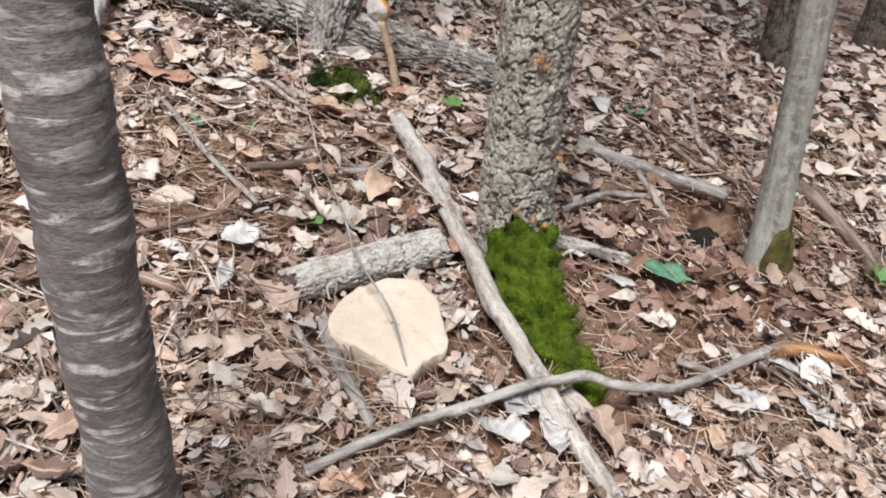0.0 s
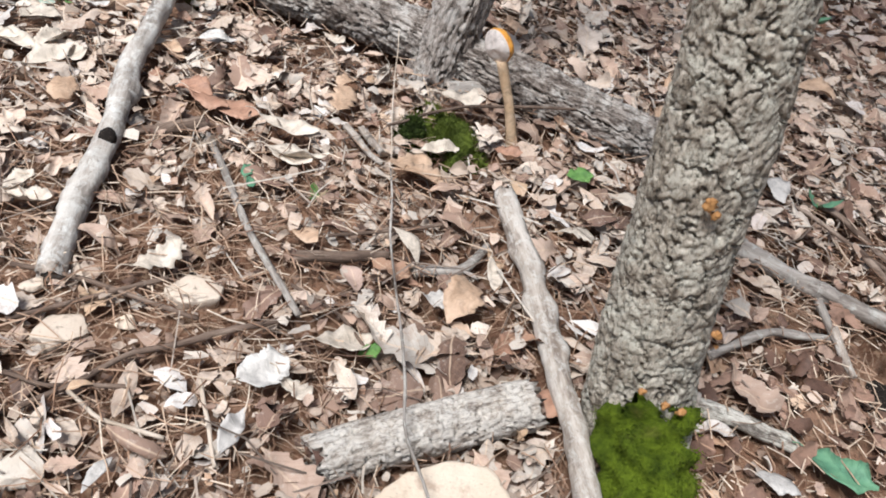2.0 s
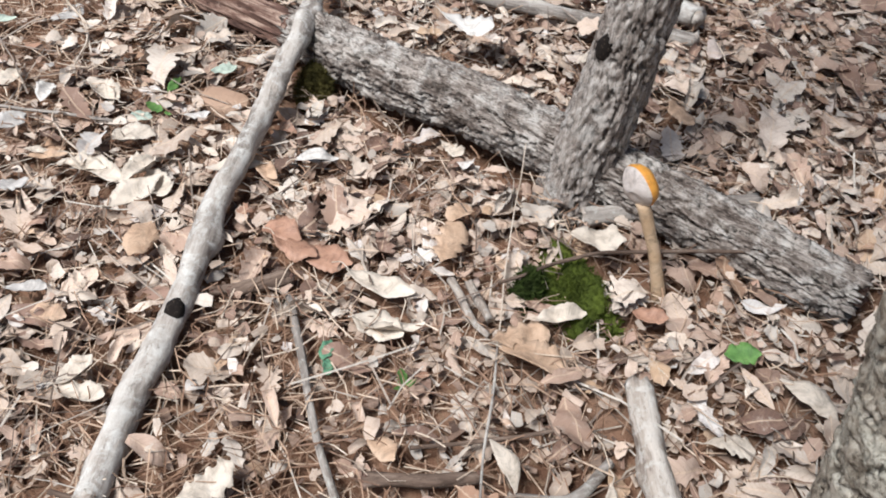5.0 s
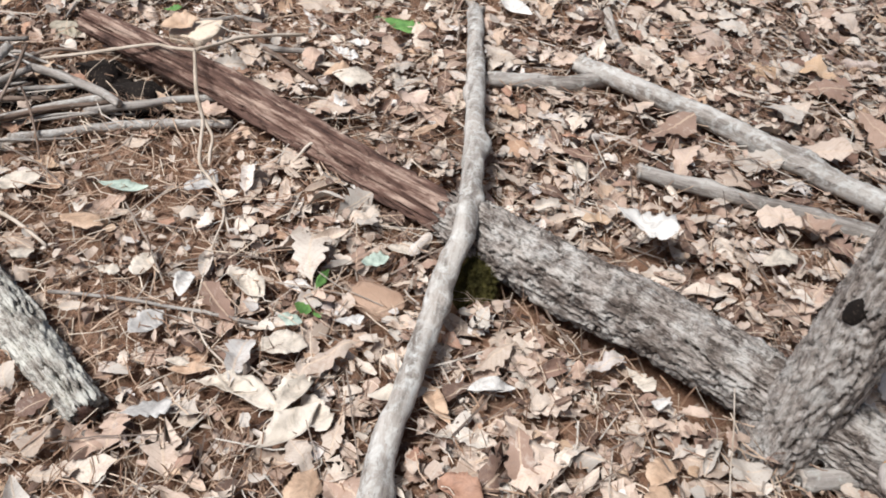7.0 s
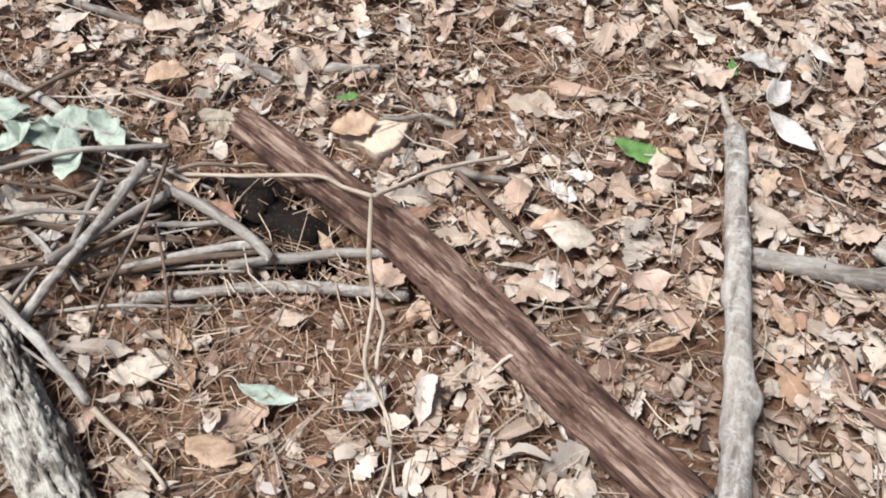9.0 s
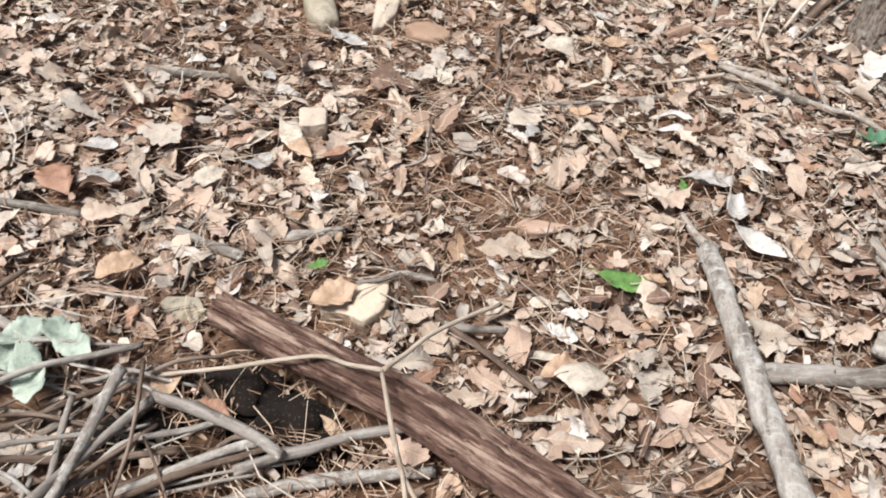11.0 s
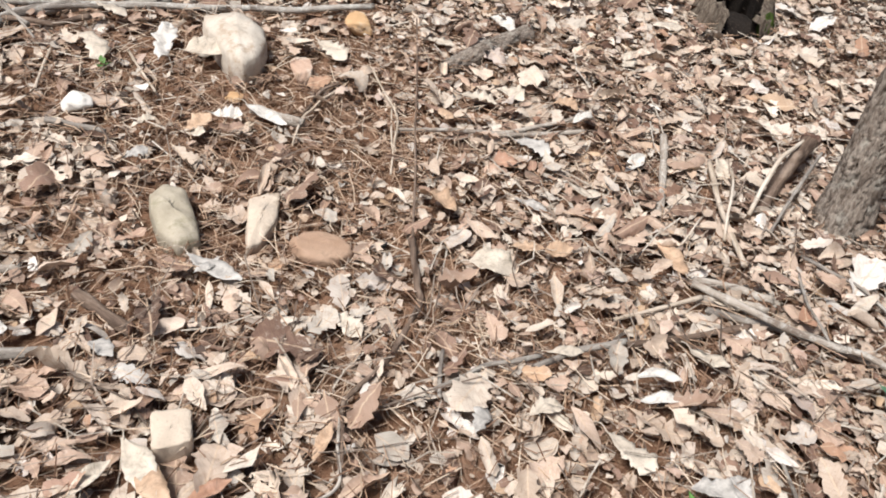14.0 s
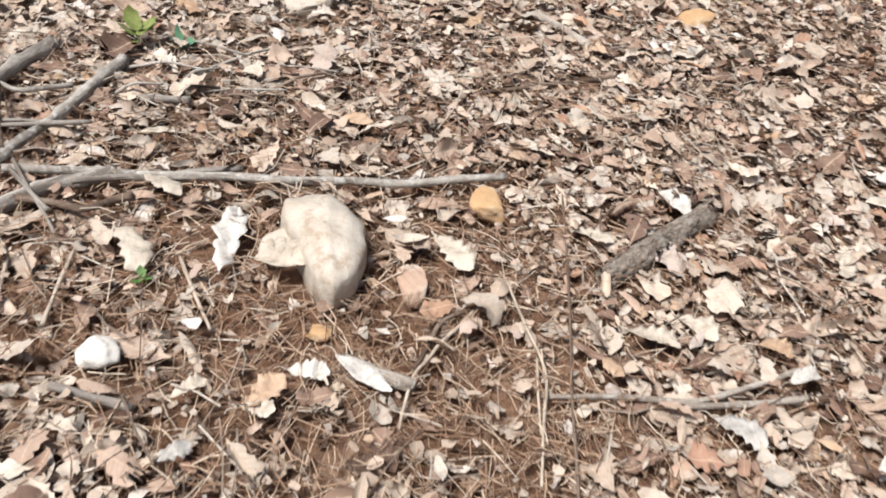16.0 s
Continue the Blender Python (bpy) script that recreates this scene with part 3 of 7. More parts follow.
def moss_foot():
    """Moss over the root that runs out from the rough tree's foot."""
    bx, by = 1.80, 1.93
    bz = float(ground_z(bx, by)) - 0.03
    pts = [(1.765, 1.90, 0.135), (1.76, 1.79, 0.095), (1.775, 1.66, 0.045), (1.81, 1.55, 0.012), (1.84, 1.44, -0.025)]
    loc = [Vector((x - bx, y - by, float(ground_z(x, y)) + h - bz)) for x, y, h in pts]
    shape = lambda S, A, R: 0.02 * np.sin(S * 31 + A * 2 + 2 * np.sin(S * 17)) * np.sin(A * 3 + S * 23 + np.sin(A * 2)) + 0.012 * np.sin(S * 61 - A * 4 + 2.5 * np.sin(S * 29 + A)) + 0.006 * np.sin(S * 120 + A * 7)
    V, F = tube("moss", loc, [0.078, 0.076, 0.067, 0.052, 0.03], MOSS, 48, 60, shape, cap=True, rough=0.06, seed=3)
    pad = part("moss_cushion", mesh_of("moss_cushion", V, F, MOSS), rough_tree, "bright green moss over the root")
    line, _ = smooth_line(loc, 60)
    own = V[:60 * 48].reshape(60, 48, 3)
    N = (own - line[:, None]).reshape(-1, 3)
    N /= np.linalg.norm(N, axis=1)[:, None]
    up = N[:, 2] > -0.2
    tagged(part("moss_fuzz", scatter_on(own.reshape(-1, 3)[up], N[up], 9000, 5, 0.008, MOSS), pad), kind="stuff")
    keep(1.79, 1.85, 1.84, 1.46, 0.09)
    # orange jelly fungus on the bark
    for x, y, h, s in ((1.782, 1.874, 0.345, 0.010), (1.672, 1.912, 0.58, 0.011), (1.755, 1.852, 0.18, 0.009), (1.79, 1.855, 0.16, 0.009), (1.705, 1.862, 0.2, 0.007), (1.80, 1.88, 0.31, 0.006), (1.69, 1.91, 0.56, 0.007)):
        V, F, _ = mound_verts(s * 0.9, s * 0.6, s * 0.85, int(h * 1000), 16, 9, 0.6)
        f = part("orange_fungus", mesh_of("orange_fungus", V, F, ORANGE), rough_tree, "small orange fungus on the bark")
        f.location = (x - bx, y - by, h - bz)


moss_foot()
slim_tree = [o for o in scene.objects if o.get("label", "").startswith("slim grey-green")][0]
W0, G0, N0 = mound_verts(0.053, 0.053, 0.17, 8, 30, 16, 0.25)
foot = part("moss_patch", mesh_of("moss_patch", W0, G0, OLIVE), slim_tree, "olive moss round the foot")
foot.location = (0, 0, 0.03)


def knothole():
    # a solid bump; the hole's inner shade is only its near-black colour
    V, F, _ = mound_verts(0.022, 0.016, 0.034, 4, 18, 10, 0.1)
    return mesh_of("knothole", V, F, DARKHOLE)


small_tree = [o for o in scene.objects if o.get("label", "").endswith("knothole")][0]
hole = part("knothole", knothole(), small_tree, "dark knothole in the bark")
hole.location = (0.0, 0.004, 0.425)

# ---- fallen logs ----
def log(pts, radii, mat, label, shape, seg, rings, seed, name="fallen_log"):
    pts = on_ground(pts)
    V, F = tube(name, pts, radii, mat, seg, rings, shape, rough=0.05, seed=seed)
    me, m = laid(name, V, F, mat, pts, mat is ROTTEN)
    ob = new(name, me)
    ob.matrix_basis = SLOPE @ m
    tagged(ob, label, "log")
    for a, b in zip(pts, pts[1:]):
        keep(a[0], a[1], b[0], b[1], max(radii) * 0.95)
    for end, r_end in ((0, radii[0]), (-1, radii[-1])):
        W, G, _ = mound_verts(r_end * 0.85, r_end * 0.85, r_end * 0.35, seed + end, 22, 8, 0.5)
        e = part("broken_end", mesh_of("broken_end", W, G, ROTTEN), ob, "dark rotten broken end")
        e.location = m.inverted() @ Vector(pts[end])
    return ob


splits = furrows(0.34, 11, 0.0075, 21)
fibres = lambda S, A, R: splits(S, A, R) + 0.005 * np.sin(A * 5 + 0.7 * np.sin(S * 4)) + 0.003 * np.sin(A * 13 + S * 6) + 0.002 * np.sin(A * 23 - S * 9)
log([(-0.52, 4.14, 0.10), (-0.29, 4.07, 0.085), (-0.07, 4.00, 0.065), (0.18, 3.88, 0.055), (0.42, 3.745, 0.05), (0.72, 3.575, 0.05)],
    [0.028, 0.043, 0.047, 0.046, 0.046, 0.043], ROTTEN, "dark brown barkless fallen log with split grain", fibres, 88, 200, 2)
log([(0.70, 3.575, 0.075), (0.98, 3.405, 0.082), (1.22, 3.285, 0.08), (1.45, 3.15, 0.07), (1.72, 2.985, 0.06), (2.02, 2.80, 0.06)],
    [0.06, 0.068, 0.068, 0.064, 0.058, 0.052], LOGBARK, "grey fallen log with thick furrowed bark", furrows(0.1, 14, 0.017, 9), 150, 330, 4)
log([(1.17, 1.82, 0.04), (1.35, 1.89, 0.045), (1.57, 1.965, 0.045)], [0.041, 0.047, 0.046], PALEBARK,
    "short grey log with cracked bark behind a flat stone", furrows(0.06, 12, 0.006, 12), 90, 150, 6)
log([(-0.72, 3.44, 0.05), (-0.46, 3.255, 0.045), (-0.23, 3.095, 0.04), (0.04, 2.90, 0.03)], [0.044, 0.046, 0.042, 0.03], SLABBARK,
    "broken slab of bark crusted with pale lichen", furrows(0.22, 8, 0.018, 16), 110, 200, 8, "bark_slab")
log([(0.08, 6.69, 0.02), (0.25, 6.88, 0.025), (0.42, 7.08, 0.02)], [0.028, 0.036, 0.032], MIDBARK,
    "rotten piece of grey bark lying on dead leaves", furrows(0.05, 6, 0.008, 18), 40, 60, 10, "bark_piece")


# ---- sticks, branches, vines ----
STICKS = [0]


def stick(mat, pts, r0, r1, label, name=""):
    STICKS[0] += 1
    lift = 0.02 if max(r0, r1) < 0.012 else 0.008
    pts = on_ground([(x, y, h + lift) for x, y, h in pts])
    length = sum((Vector(b) - Vector(a)).length for a, b in zip(pts, pts[1:]))
    rs = random.Random(STICKS[0])
    fine = []
    for a, b in zip(pts, pts[1:]):
        a, b = Vector(a), Vector(b)
        wob = 0.012 * (b - a).length + (r0 * 0.25 if r0 < 0.02 else r0 * 0.1)
        fine += [a, a.lerp(b, 0.5) + Vector((rs.uniform(-wob, wob), rs.uniform(-wob, wob), rs.uniform(-wob, wob) * 0.4))]
    fine.append(Vector(pts[-1]))
    r = [r0 + (r1 - r0) * k / 6 for k in range(7)]
    r = [v * rs.uniform(0.8 if r0 < 0.02 else 0.92, 1.0) for v in r]
    rings = max(12, min(90, int(length / 0.014))) if max(r0, r1) < 0.02 else max(24, min(220, int(length / 0.011)))
    seg = 8 if max(r0, r1) < 0.008 else 14 if max(r0, r1) < 0.02 else 24
    knots = [(rs.uniform(0.1, 0.9) * length, rs.uniform(0, 6.28)) for _ in range(max(1, int(length / 0.2)))]

    def lumps(S, A, R):
        out = 0
        for s, a in knots:
            out = out + R * 0.45 * np.exp(-((S - s) / (1.3 * R)) ** 2) * np.clip(np.cos(A - a), 0, 1) ** 3
        w = A / (2 * np.pi)
        return out + R * (0.09 * rough_field(S / 0.035, 5 * w, 5, len(knots)) + 0.07 * rough_field(S / 0.013, 12 * w, 12, len(knots) + 2))

    V, F = tube("stick", [tuple(v) for v in fine], r, mat, seg, rings, lumps, rough=0.07, seed=STICKS[0])
    kind = name or ("vine" if mat is VINE else "twig" if max(r0, r1) < 0.009 else "fallen_stick")
    me, m = laid(kind, V, F, mat, pts)
    ob = new(kind, me)
    ob.matrix_basis = SLOPE @ m
    tagged(ob, label, "vine" if mat is VINE else "stick", "vines on the litter" if mat is VINE else "fallen sticks on the litter")
    if max(r0, r1) > 0.011:
        inv = m.inverted()
        for end, r_end in ((0, r[0]), (-1, r[-1])):
            W, G, _ = mound_verts(r_end * 0.9, r_end * 0.9, r_end * 0.5, STICKS[0] + end, 12, 6, 0.5)
            e = part("broken_end", mesh_of("broken_end", W, G, PALE if mat is not BROWN else ROTTEN), ob, "splintered broken end")
            e.location = inv @ fine[end]
    if max(r0, r1) > 0.008:
        for a, b in zip(pts, pts[1:]):
            keep(a[0], a[1], b[0], b[1], max(r0, r1) * 0.9)
    return ob


pole = stick(LICHEN, [(0.64, 2.20, 0.025), (0.665, 2.64, 0.045), (0.66, 2.93, 0.06), (0.695, 3.20, 0.085), (0.73, 3.44, 0.135), (0.725, 3.63, 0.125), (0.69, 3.98, 0.09), (0.65, 4.30, 0.055), (0.61, 4.62, 0.03)],
             0.031, 0.029, "long crooked pole with pale grey lichened bark", "fallen_pole")
cut = part("branch_scar", mesh_of("branch_scar", *mound_verts(0.021, 0.026, 0.02, 7, 18, 8, 0.15)[:2], DARKHOLE), pole, "dark round branch scar")
cut.matrix_basis = pole.matrix_basis.inverted() @ SLOPE @ Matrix.Translation((0.668, 2.60, float(ground_z(0.668, 2.60)) + 0.068))
stick(LICHEN, [(-0.70, 3.37, 0.030), (-0.67, 3.47, 0.060), (-0.66, 3.66, 0.080), (-0.65, 3.93, 0.100)], 0.0139, 0.0126, "grey lichened dead branch propped on a branch pile")
stick(LICHEN, [(-0.73, 3.50, 0.120), (-0.59, 3.45, 0.100), (-0.47, 3.40, 0.030)], 0.0138, 0.0099, "grey dead stick lying over a bark slab")
stick(GREY, [(-0.69, 3.62, 0.080), (-0.64, 3.76, 0.060), (-0.58, 3.90, 0.050)], 0.0106, 0.0115, "thin grey dead stick in a branch pile")
stick(GREY, [(-0.58, 3.91, 0.060), (-0.41, 3.88, 0.060), (-0.29, 3.83, 0.060)], 0.0144, 0.0138, "short weathered grey stick in a branch pile")
stick(GREY, [(-0.37, 3.79, 0.040), (-0.30, 3.84, 0.040), (-0.18, 3.91, 0.040), (-0.05, 3.96, 0.040)], 0.0138, 0.0114, "weathered grey stick under a dark fallen log")
stick(LICHEN, [(-0.52, 3.65, 0.020), (-0.33, 3.76, 0.020), (-0.20, 3.82, 0.020), (0.01, 3.88, 0.020)], 0.0151, 0.0155, "pale lichened stick lying beside bare soil")
stick(BROWN, [(-0.58, 3.71, 0.030), (-0.42, 3.81, 0.030)], 0.0121, 0.0123, "short brown stick in a branch pile")
stick(VINE, [(-0.61, 3.97, 0.030), (-0.27, 4.03, 0.120), (-0.12, 4.00, 0.150)], 0.0055, 0.0058, "pale thin vine arching over a fallen log")
stick(VINE, [(-0.12, 4.00, 0.150), (-0.04, 4.14, 0.120), (0.10, 4.33, 0.040)], 0.0064, 0.0058, "pale thin vine arching over a fallen log")
stick(VINE, [(-0.12, 3.99, 0.150), (-0.07, 3.86, 0.120), (-0.04, 3.81, 0.060), (0.00, 3.67, 0.030), (0.09, 3.58, 0.020), (0.15, 3.46, 0.010)], 0.0062, 0.0036, "pale thin vine hanging down to the leaves")
stick(VINE, [(-0.04, 3.82, 0.060), (0.00, 3.77, 0.040), (0.02, 3.68, 0.020)], 0.0048, 0.0045, "short pale loop of thin vine")
stick(VINE, [(0.23, 3.73, 0.020), (0.27, 3.78, 0.060), (0.36, 3.84, 0.070)], 0.0045, 0.0046, "thin pale arching stem beside a dark log")
stick(GREY, [(-0.18, 3.18, 0.020), (0.02, 3.20, 0.020), (0.16, 3.20, 0.020), (0.31, 3.19, 0.020)], 0.0051, 0.0048, "thin grey twig lying on dead leaves")
stick(VINE, [(0.03, 3.67, 0.020), (0.12, 3.51, 0.020), (0.14, 3.31, 0.020), (0.16, 3.18, 0.020), (0.22, 3.11, 0.020), (0.33, 3.03, 0.020)], 0.0032, 0.0025, "very thin pale rootlet trailing over dead leaves")
stick(LICHEN, [(0.97, 4.34, 0.045), (1.08, 4.28, 0.050), (1.45, 4.10, 0.050), (1.81, 3.87, 0.050)], 0.031, 0.034, "long grey fallen branch with pale lichen")
stick(PALE, [(0.612, 4.60, 0.035), (0.585, 4.67, 0.03), (0.555, 4.75, 0.03)], 0.016, 0.011, "thin pale broken stub at the end of a pole")
stick(GREY, [(1.16, 3.88, 0.030), (1.39, 3.84, 0.030), (1.80, 3.77, 0.030)], 0.022, 0.0225, "smooth grey fallen branch half sunk in leaves")
stick(GREY, [(0.70, 4.23, 0.030), (0.94, 4.25, 0.030), (1.05, 4.30, 0.030)], 0.0258, 0.0260, "short grey stick beside a long fallen branch")
stick(PALE, [(1.58, 2.54, 0.040), (1.64, 2.06, 0.040), (1.65, 1.74, 0.060), (1.69, 1.50, 0.050), (1.72, 1.35, 0.030), (1.75, 1.18, 0.020)], 0.028, 0.0225, "straight pale debarked pole lying on the litter")
stick(GREY, [(1.13, 1.29, 0.020), (1.37, 1.38, 0.050), (1.65, 1.45, 0.080), (1.78, 1.45, 0.100), (1.88, 1.42, 0.090), (2.03, 1.44, 0.060), (2.35, 1.56, 0.030), (2.48, 1.60, 0.020)], 0.0129, 0.0137, "crooked grey branch arching over mossy roots")
stick(BROWN, [(0.67, 1.88, 0.020), (0.82, 2.01, 0.020), (0.97, 2.08, 0.020), (1.10, 2.13, 0.020)], 0.0060, 0.0071, "long thin brown twig on the soil")
stick(BROWN, [(0.57, 2.21, 0.020), (0.73, 2.18, 0.020), (0.93, 2.11, 0.020)], 0.0057, 0.0057, "thin brown twig on the soil")
stick(BROWN, [(0.60, 2.07, 0.020), (0.86, 2.21, 0.020)], 0.0054, 0.0059, "thin brown twig crossing another twig")
stick(GREY, [(0.88, 2.68, 0.020), (1.00, 2.37, 0.020), (1.12, 2.14, 0.020)], 0.0098, 0.0083, "thin grey twig lying on needles")
stick(GREY, [(2.18, 2.46, 0.030), (2.37, 2.34, 0.030), (2.63, 2.24, 0.030)], 0.0257, 0.0201, "grey fallen stick beside a rough tree")
stick(BROWN, [(2.37, 2.74, 0.020), (2.53, 2.64, 0.020), (2.63, 2.45, 0.020)], 0.0098, 0.0092, "thin brown twig on dead leaves")
stick(PALE, [(2.89, 2.96, 0.020), (2.70, 2.55, 0.020), (2.72, 2.44, 0.020)], 0.0136, 0.0116, "short pale twig on dead leaves")
stick(BROWN, [(0.71, 2.69, 0.020), (0.87, 2.74, 0.020)], 0.0125, 0.0129, "short brown stick lying by a lichened pole")
stick(GREY, [(1.23, 1.72, 0.020), (1.24, 1.58, 0.020), (1.28, 1.40, 0.020)], 0.0196, 0.0128, "short grey rotten stick below a flat stone")
stick(PALE, [(1.16, 1.68, 0.020), (1.21, 1.53, 0.020)], 0.0102, 0.0097, "short pale stick below a flat stone")
stick(BROWN, [(3.02, 2.29, 0.020), (2.99, 2.05, 0.020), (3.00, 1.83, 0.020)], 0.0294, 0.0174, "dark brown fallen branch behind a slim tree")
stick(BROWN, [(0.75, 2.69, 0.020), (0.86, 2.75, 0.020)], 0.0167, 0.0172, "short dark stick on dead leaves")
stick(PALE, [(1.76, 1.47, 0.020), (1.82, 1.35, 0.020)], 0.0229, 0.0158, "short pale stick at the foot of moss")
stick(GREY, [(1.48, 2.99, 0.020), (1.66, 3.03, 0.020), (1.87, 3.09, 0.020)], 0.0244, 0.0260, "thin grey branch beside a fallen log")
stick(GREY, [(-1.51, 4.40, 0.020), (-1.25, 4.42, 0.020), (-0.98, 4.43, 0.020)], 0.0130, 0.0126, "thin straight grey stick on dead leaves")
stick(LICHEN, [(-1.30, 4.13, 0.030), (-1.11, 4.07, 0.030), (-0.94, 4.03, 0.030)], 0.0147, 0.0138, "grey lichened stick beside pale green leaves")
stick(BROWN, [(-1.09, 3.87, 0.050), (-1.04, 4.03, 0.050), (-0.98, 4.18, 0.050)], 0.0063, 0.0070, "thin dark twig beside pale green leaves")
stick(GREY, [(-0.73, 4.43, 0.020), (-0.55, 4.39, 0.020)], 0.0170, 0.0167, "broken piece of grey bark stick")
stick(LICHEN, [(-0.47, 4.48, 0.020), (-0.33, 4.54, 0.020)], 0.0170, 0.0171, "short lichened stick fragment")
stick(BROWN, [(-0.20, 4.46, 0.020), (-0.04, 4.28, 0.020), (0.21, 4.10, 0.020)], 0.0090, 0.0077, "thin brown twig behind a dark log")
stick(GREY, [(-0.02, 4.26, 0.020), (0.12, 4.27, 0.020)], 0.0111, 0.0110, "short grey stick behind a dark log")
stick(PALE, [(1.05, 4.73, 0.020), (1.10, 4.50, 0.020)], 0.0180, 0.0167, "pale stick lying on dead leaves")
stick(PALE, [(0.73, 5.57, 0.040), (0.92, 5.42, 0.040), (1.13, 5.33, 0.030), (1.28, 5.21, 0.020)], 0.0115, 0.009, "pale weathered branch lying near a small tree")
stick(VINE, [(0.49, 5.42, 0.030), (0.74, 5.52, 0.035)], 0.006, 0.0075, "thin pale twig near a small tree")
stick(GREY, [(-1.09, 5.13, 0.020), (-0.83, 5.18, 0.020)], 0.0202, 0.0123, "dark rotten wood fragment on dead leaves")
stick(GREY, [(0.76, 5.50, 0.020), (1.01, 5.42, 0.020), (1.14, 5.34, 0.020)], 0.0126, 0.0120, "thin grey stick beside a pale branch")
stick(PALE, [(0.83, 6.37, 0.050), (0.73, 5.94, 0.020)], 0.0141, 0.0126, "short pale twig standing out of leaves")
stick(PALE, [(-0.18, 5.08, 0.020), (-0.17, 4.89, 0.020), (-0.28, 4.79, 0.020)], 0.0046, 0.0041, "bent thin pale twig on dead leaves")
stick(BROWN, [(-0.83, 5.37, 0.020), (-0.68, 5.27, 0.020)], 0.0178, 0.0173, "dark rotten stick among dead leaves")
stick(PALE, [(-1.07, 5.39, 0.020), (-0.98, 5.43, 0.020)], 0.0128, 0.0130, "short pale stick on dead leaves")
stick(PALE, [(0.24, 6.28, 0.020), (0.55, 6.37, 0.020)], 0.0086, 0.0089, "thin pale stick on dead leaves")
stick(LICHEN, [(-1.50, 6.67, 0.040), (-1.13, 6.74, 0.040), (-0.78, 6.82, 0.040), (-0.50, 6.89, 0.040), (-0.21, 7.02, 0.040)], 0.0132, 0.0135, "long straight grey branch behind pale stones")
stick(LICHEN, [(-1.58, 6.54, 0.060), (-1.51, 6.73, 0.060), (-1.47, 6.93, 0.050), (-1.43, 7.31, 0.040)], 0.0126, 0.0220, "forked grey branch in a brush pile")
stick(GREY, [(-1.74, 6.90, 0.050), (-1.66, 7.33, 0.050)], 0.0209, 0.0235, "thick grey branch in a brush pile")
stick(GREY, [(-1.50, 6.36, 0.030), (-1.46, 6.51, 0.030), (-1.37, 6.64, 0.030), (-1.24, 6.73, 0.030)], 0.0204, 0.0229, "dead grey branch at the edge of a brush pile")
stick(GREY, [(-1.68, 6.77, 0.060), (-1.36, 6.89, 0.060)], 0.0067, 0.0070, "thin straight twig in a brush pile")
stick(GREY, [(-1.48, 6.66, 0.040), (-1.32, 6.52, 0.040)], 0.0066, 0.0064, "thin twig in a brush pile")
stick(GREY, [(-1.32, 6.66, 0.030), (-1.13, 6.73, 0.030), (-0.93, 6.83, 0.030)], 0.0092, 0.0098, "thin grey branch under a longer one")
stick(BROWN, [(-0.29, 7.50, 0.020), (0.23, 7.84, 0.020)], 0.0084, 0.0092, "thin brown stick on dead leaves")
stick(GREY, [(-1.30, 7.11, 0.030), (-1.17, 7.14, 0.030)], 0.0149, 0.0152, "short grey stick on dead leaves")
stick(PALE, [(-0.11, 8.26, 0.030), (0.10, 8.05, 0.030)], 0.0178, 0.0172, "short pale stick on dead leaves")
stick(VINE, [(-0.19, 6.59, 0.020), (-0.09, 6.31, 0.020), (-0.10, 6.00, 0.020)], 0.0048, 0.0036, "thin curved pale twig among needles")
stick(BROWN, [(-0.39, 6.25, 0.020), (-0.34, 6.41, 0.020), (-0.19, 6.55, 0.020)], 0.0061, 0.0067, "thin brown twig among needles")
stick(GREY, [(-1.11, 6.03, 0.020), (-0.94, 6.01, 0.020)], 0.0104, 0.0104, "short grey stick on brown needles")
stick(PALE, [(-0.55, 6.24, 0.030), (-0.39, 6.20, 0.030)], 0.0178, 0.0177, "broken white stick on brown needles")
stick(VINE, [(-0.99, 6.47, 0.020), (-0.85, 6.25, 0.020)], 0.0050, 0.0047, "thin pale stem on brown needles")
stick(PALE, [(-0.08, 6.24, 0.020), (0.26, 6.30, 0.020), (0.55, 6.46, 0.020)], 0.0073, 0.0080, "thin pale stick on dead leaves")
stick(BROWN, [(-0.04, 7.10, 0.02), (-0.03, 6.60, 0.03), (-0.03, 6.25, 0.025), (-0.03, 5.70, 0.03)], 0.0032, 0.0045, "long thin brown stem among dead leaves")
stick(BROWN, [(-0.075, 5.26, 0.02), (-0.12, 5.19, 0.02), (-0.176, 5.10, 0.02), (-0.166, 4.90, 0.015)], 0.008, 0.005, "thin brown stick among dead leaves")
stick(VINE, [(0.883, 5.795, 0.03), (0.93, 5.95, 0.09), (1.01, 6.17, 0.05)], 0.006, 0.005, "thin pale arching stem beside a small tree")
stick(VINE, [(1.002, 5.94, 0.03), (1.14, 6.15, 0.12), (1.37, 6.41, 0.10)], 0.008, 0.006, "pale bent stem leaning on a small tree")
stick(GREY, [(1.047, 5.86, 0.03), (1.20, 6.08, 0.07), (1.35, 6.29, 0.08)], 0.006, 0.007, "thin grey stem leaning on a small tree")
stick(VINE, [(0.70, 5.70, 0.02), (0.80, 5.83, 0.06), (0.86, 5.93, 0.02)], 0.004, 0.003, "thin curved pale stem on dead leaves")
stick(GREY, [(1.06, 5.66, 0.03), (1.02, 5.50, 0.05), (1.05, 5.38, 0.02)], 0.005, 0.004, "thin grey stem among white leaves")
stick(GREY, [(1.10, 5.75, 0.03), (1.22, 5.60, 0.04), (1.30, 5.42, 0.03)], 0.006, 0.005, "thin grey stem at the foot of a small tree")
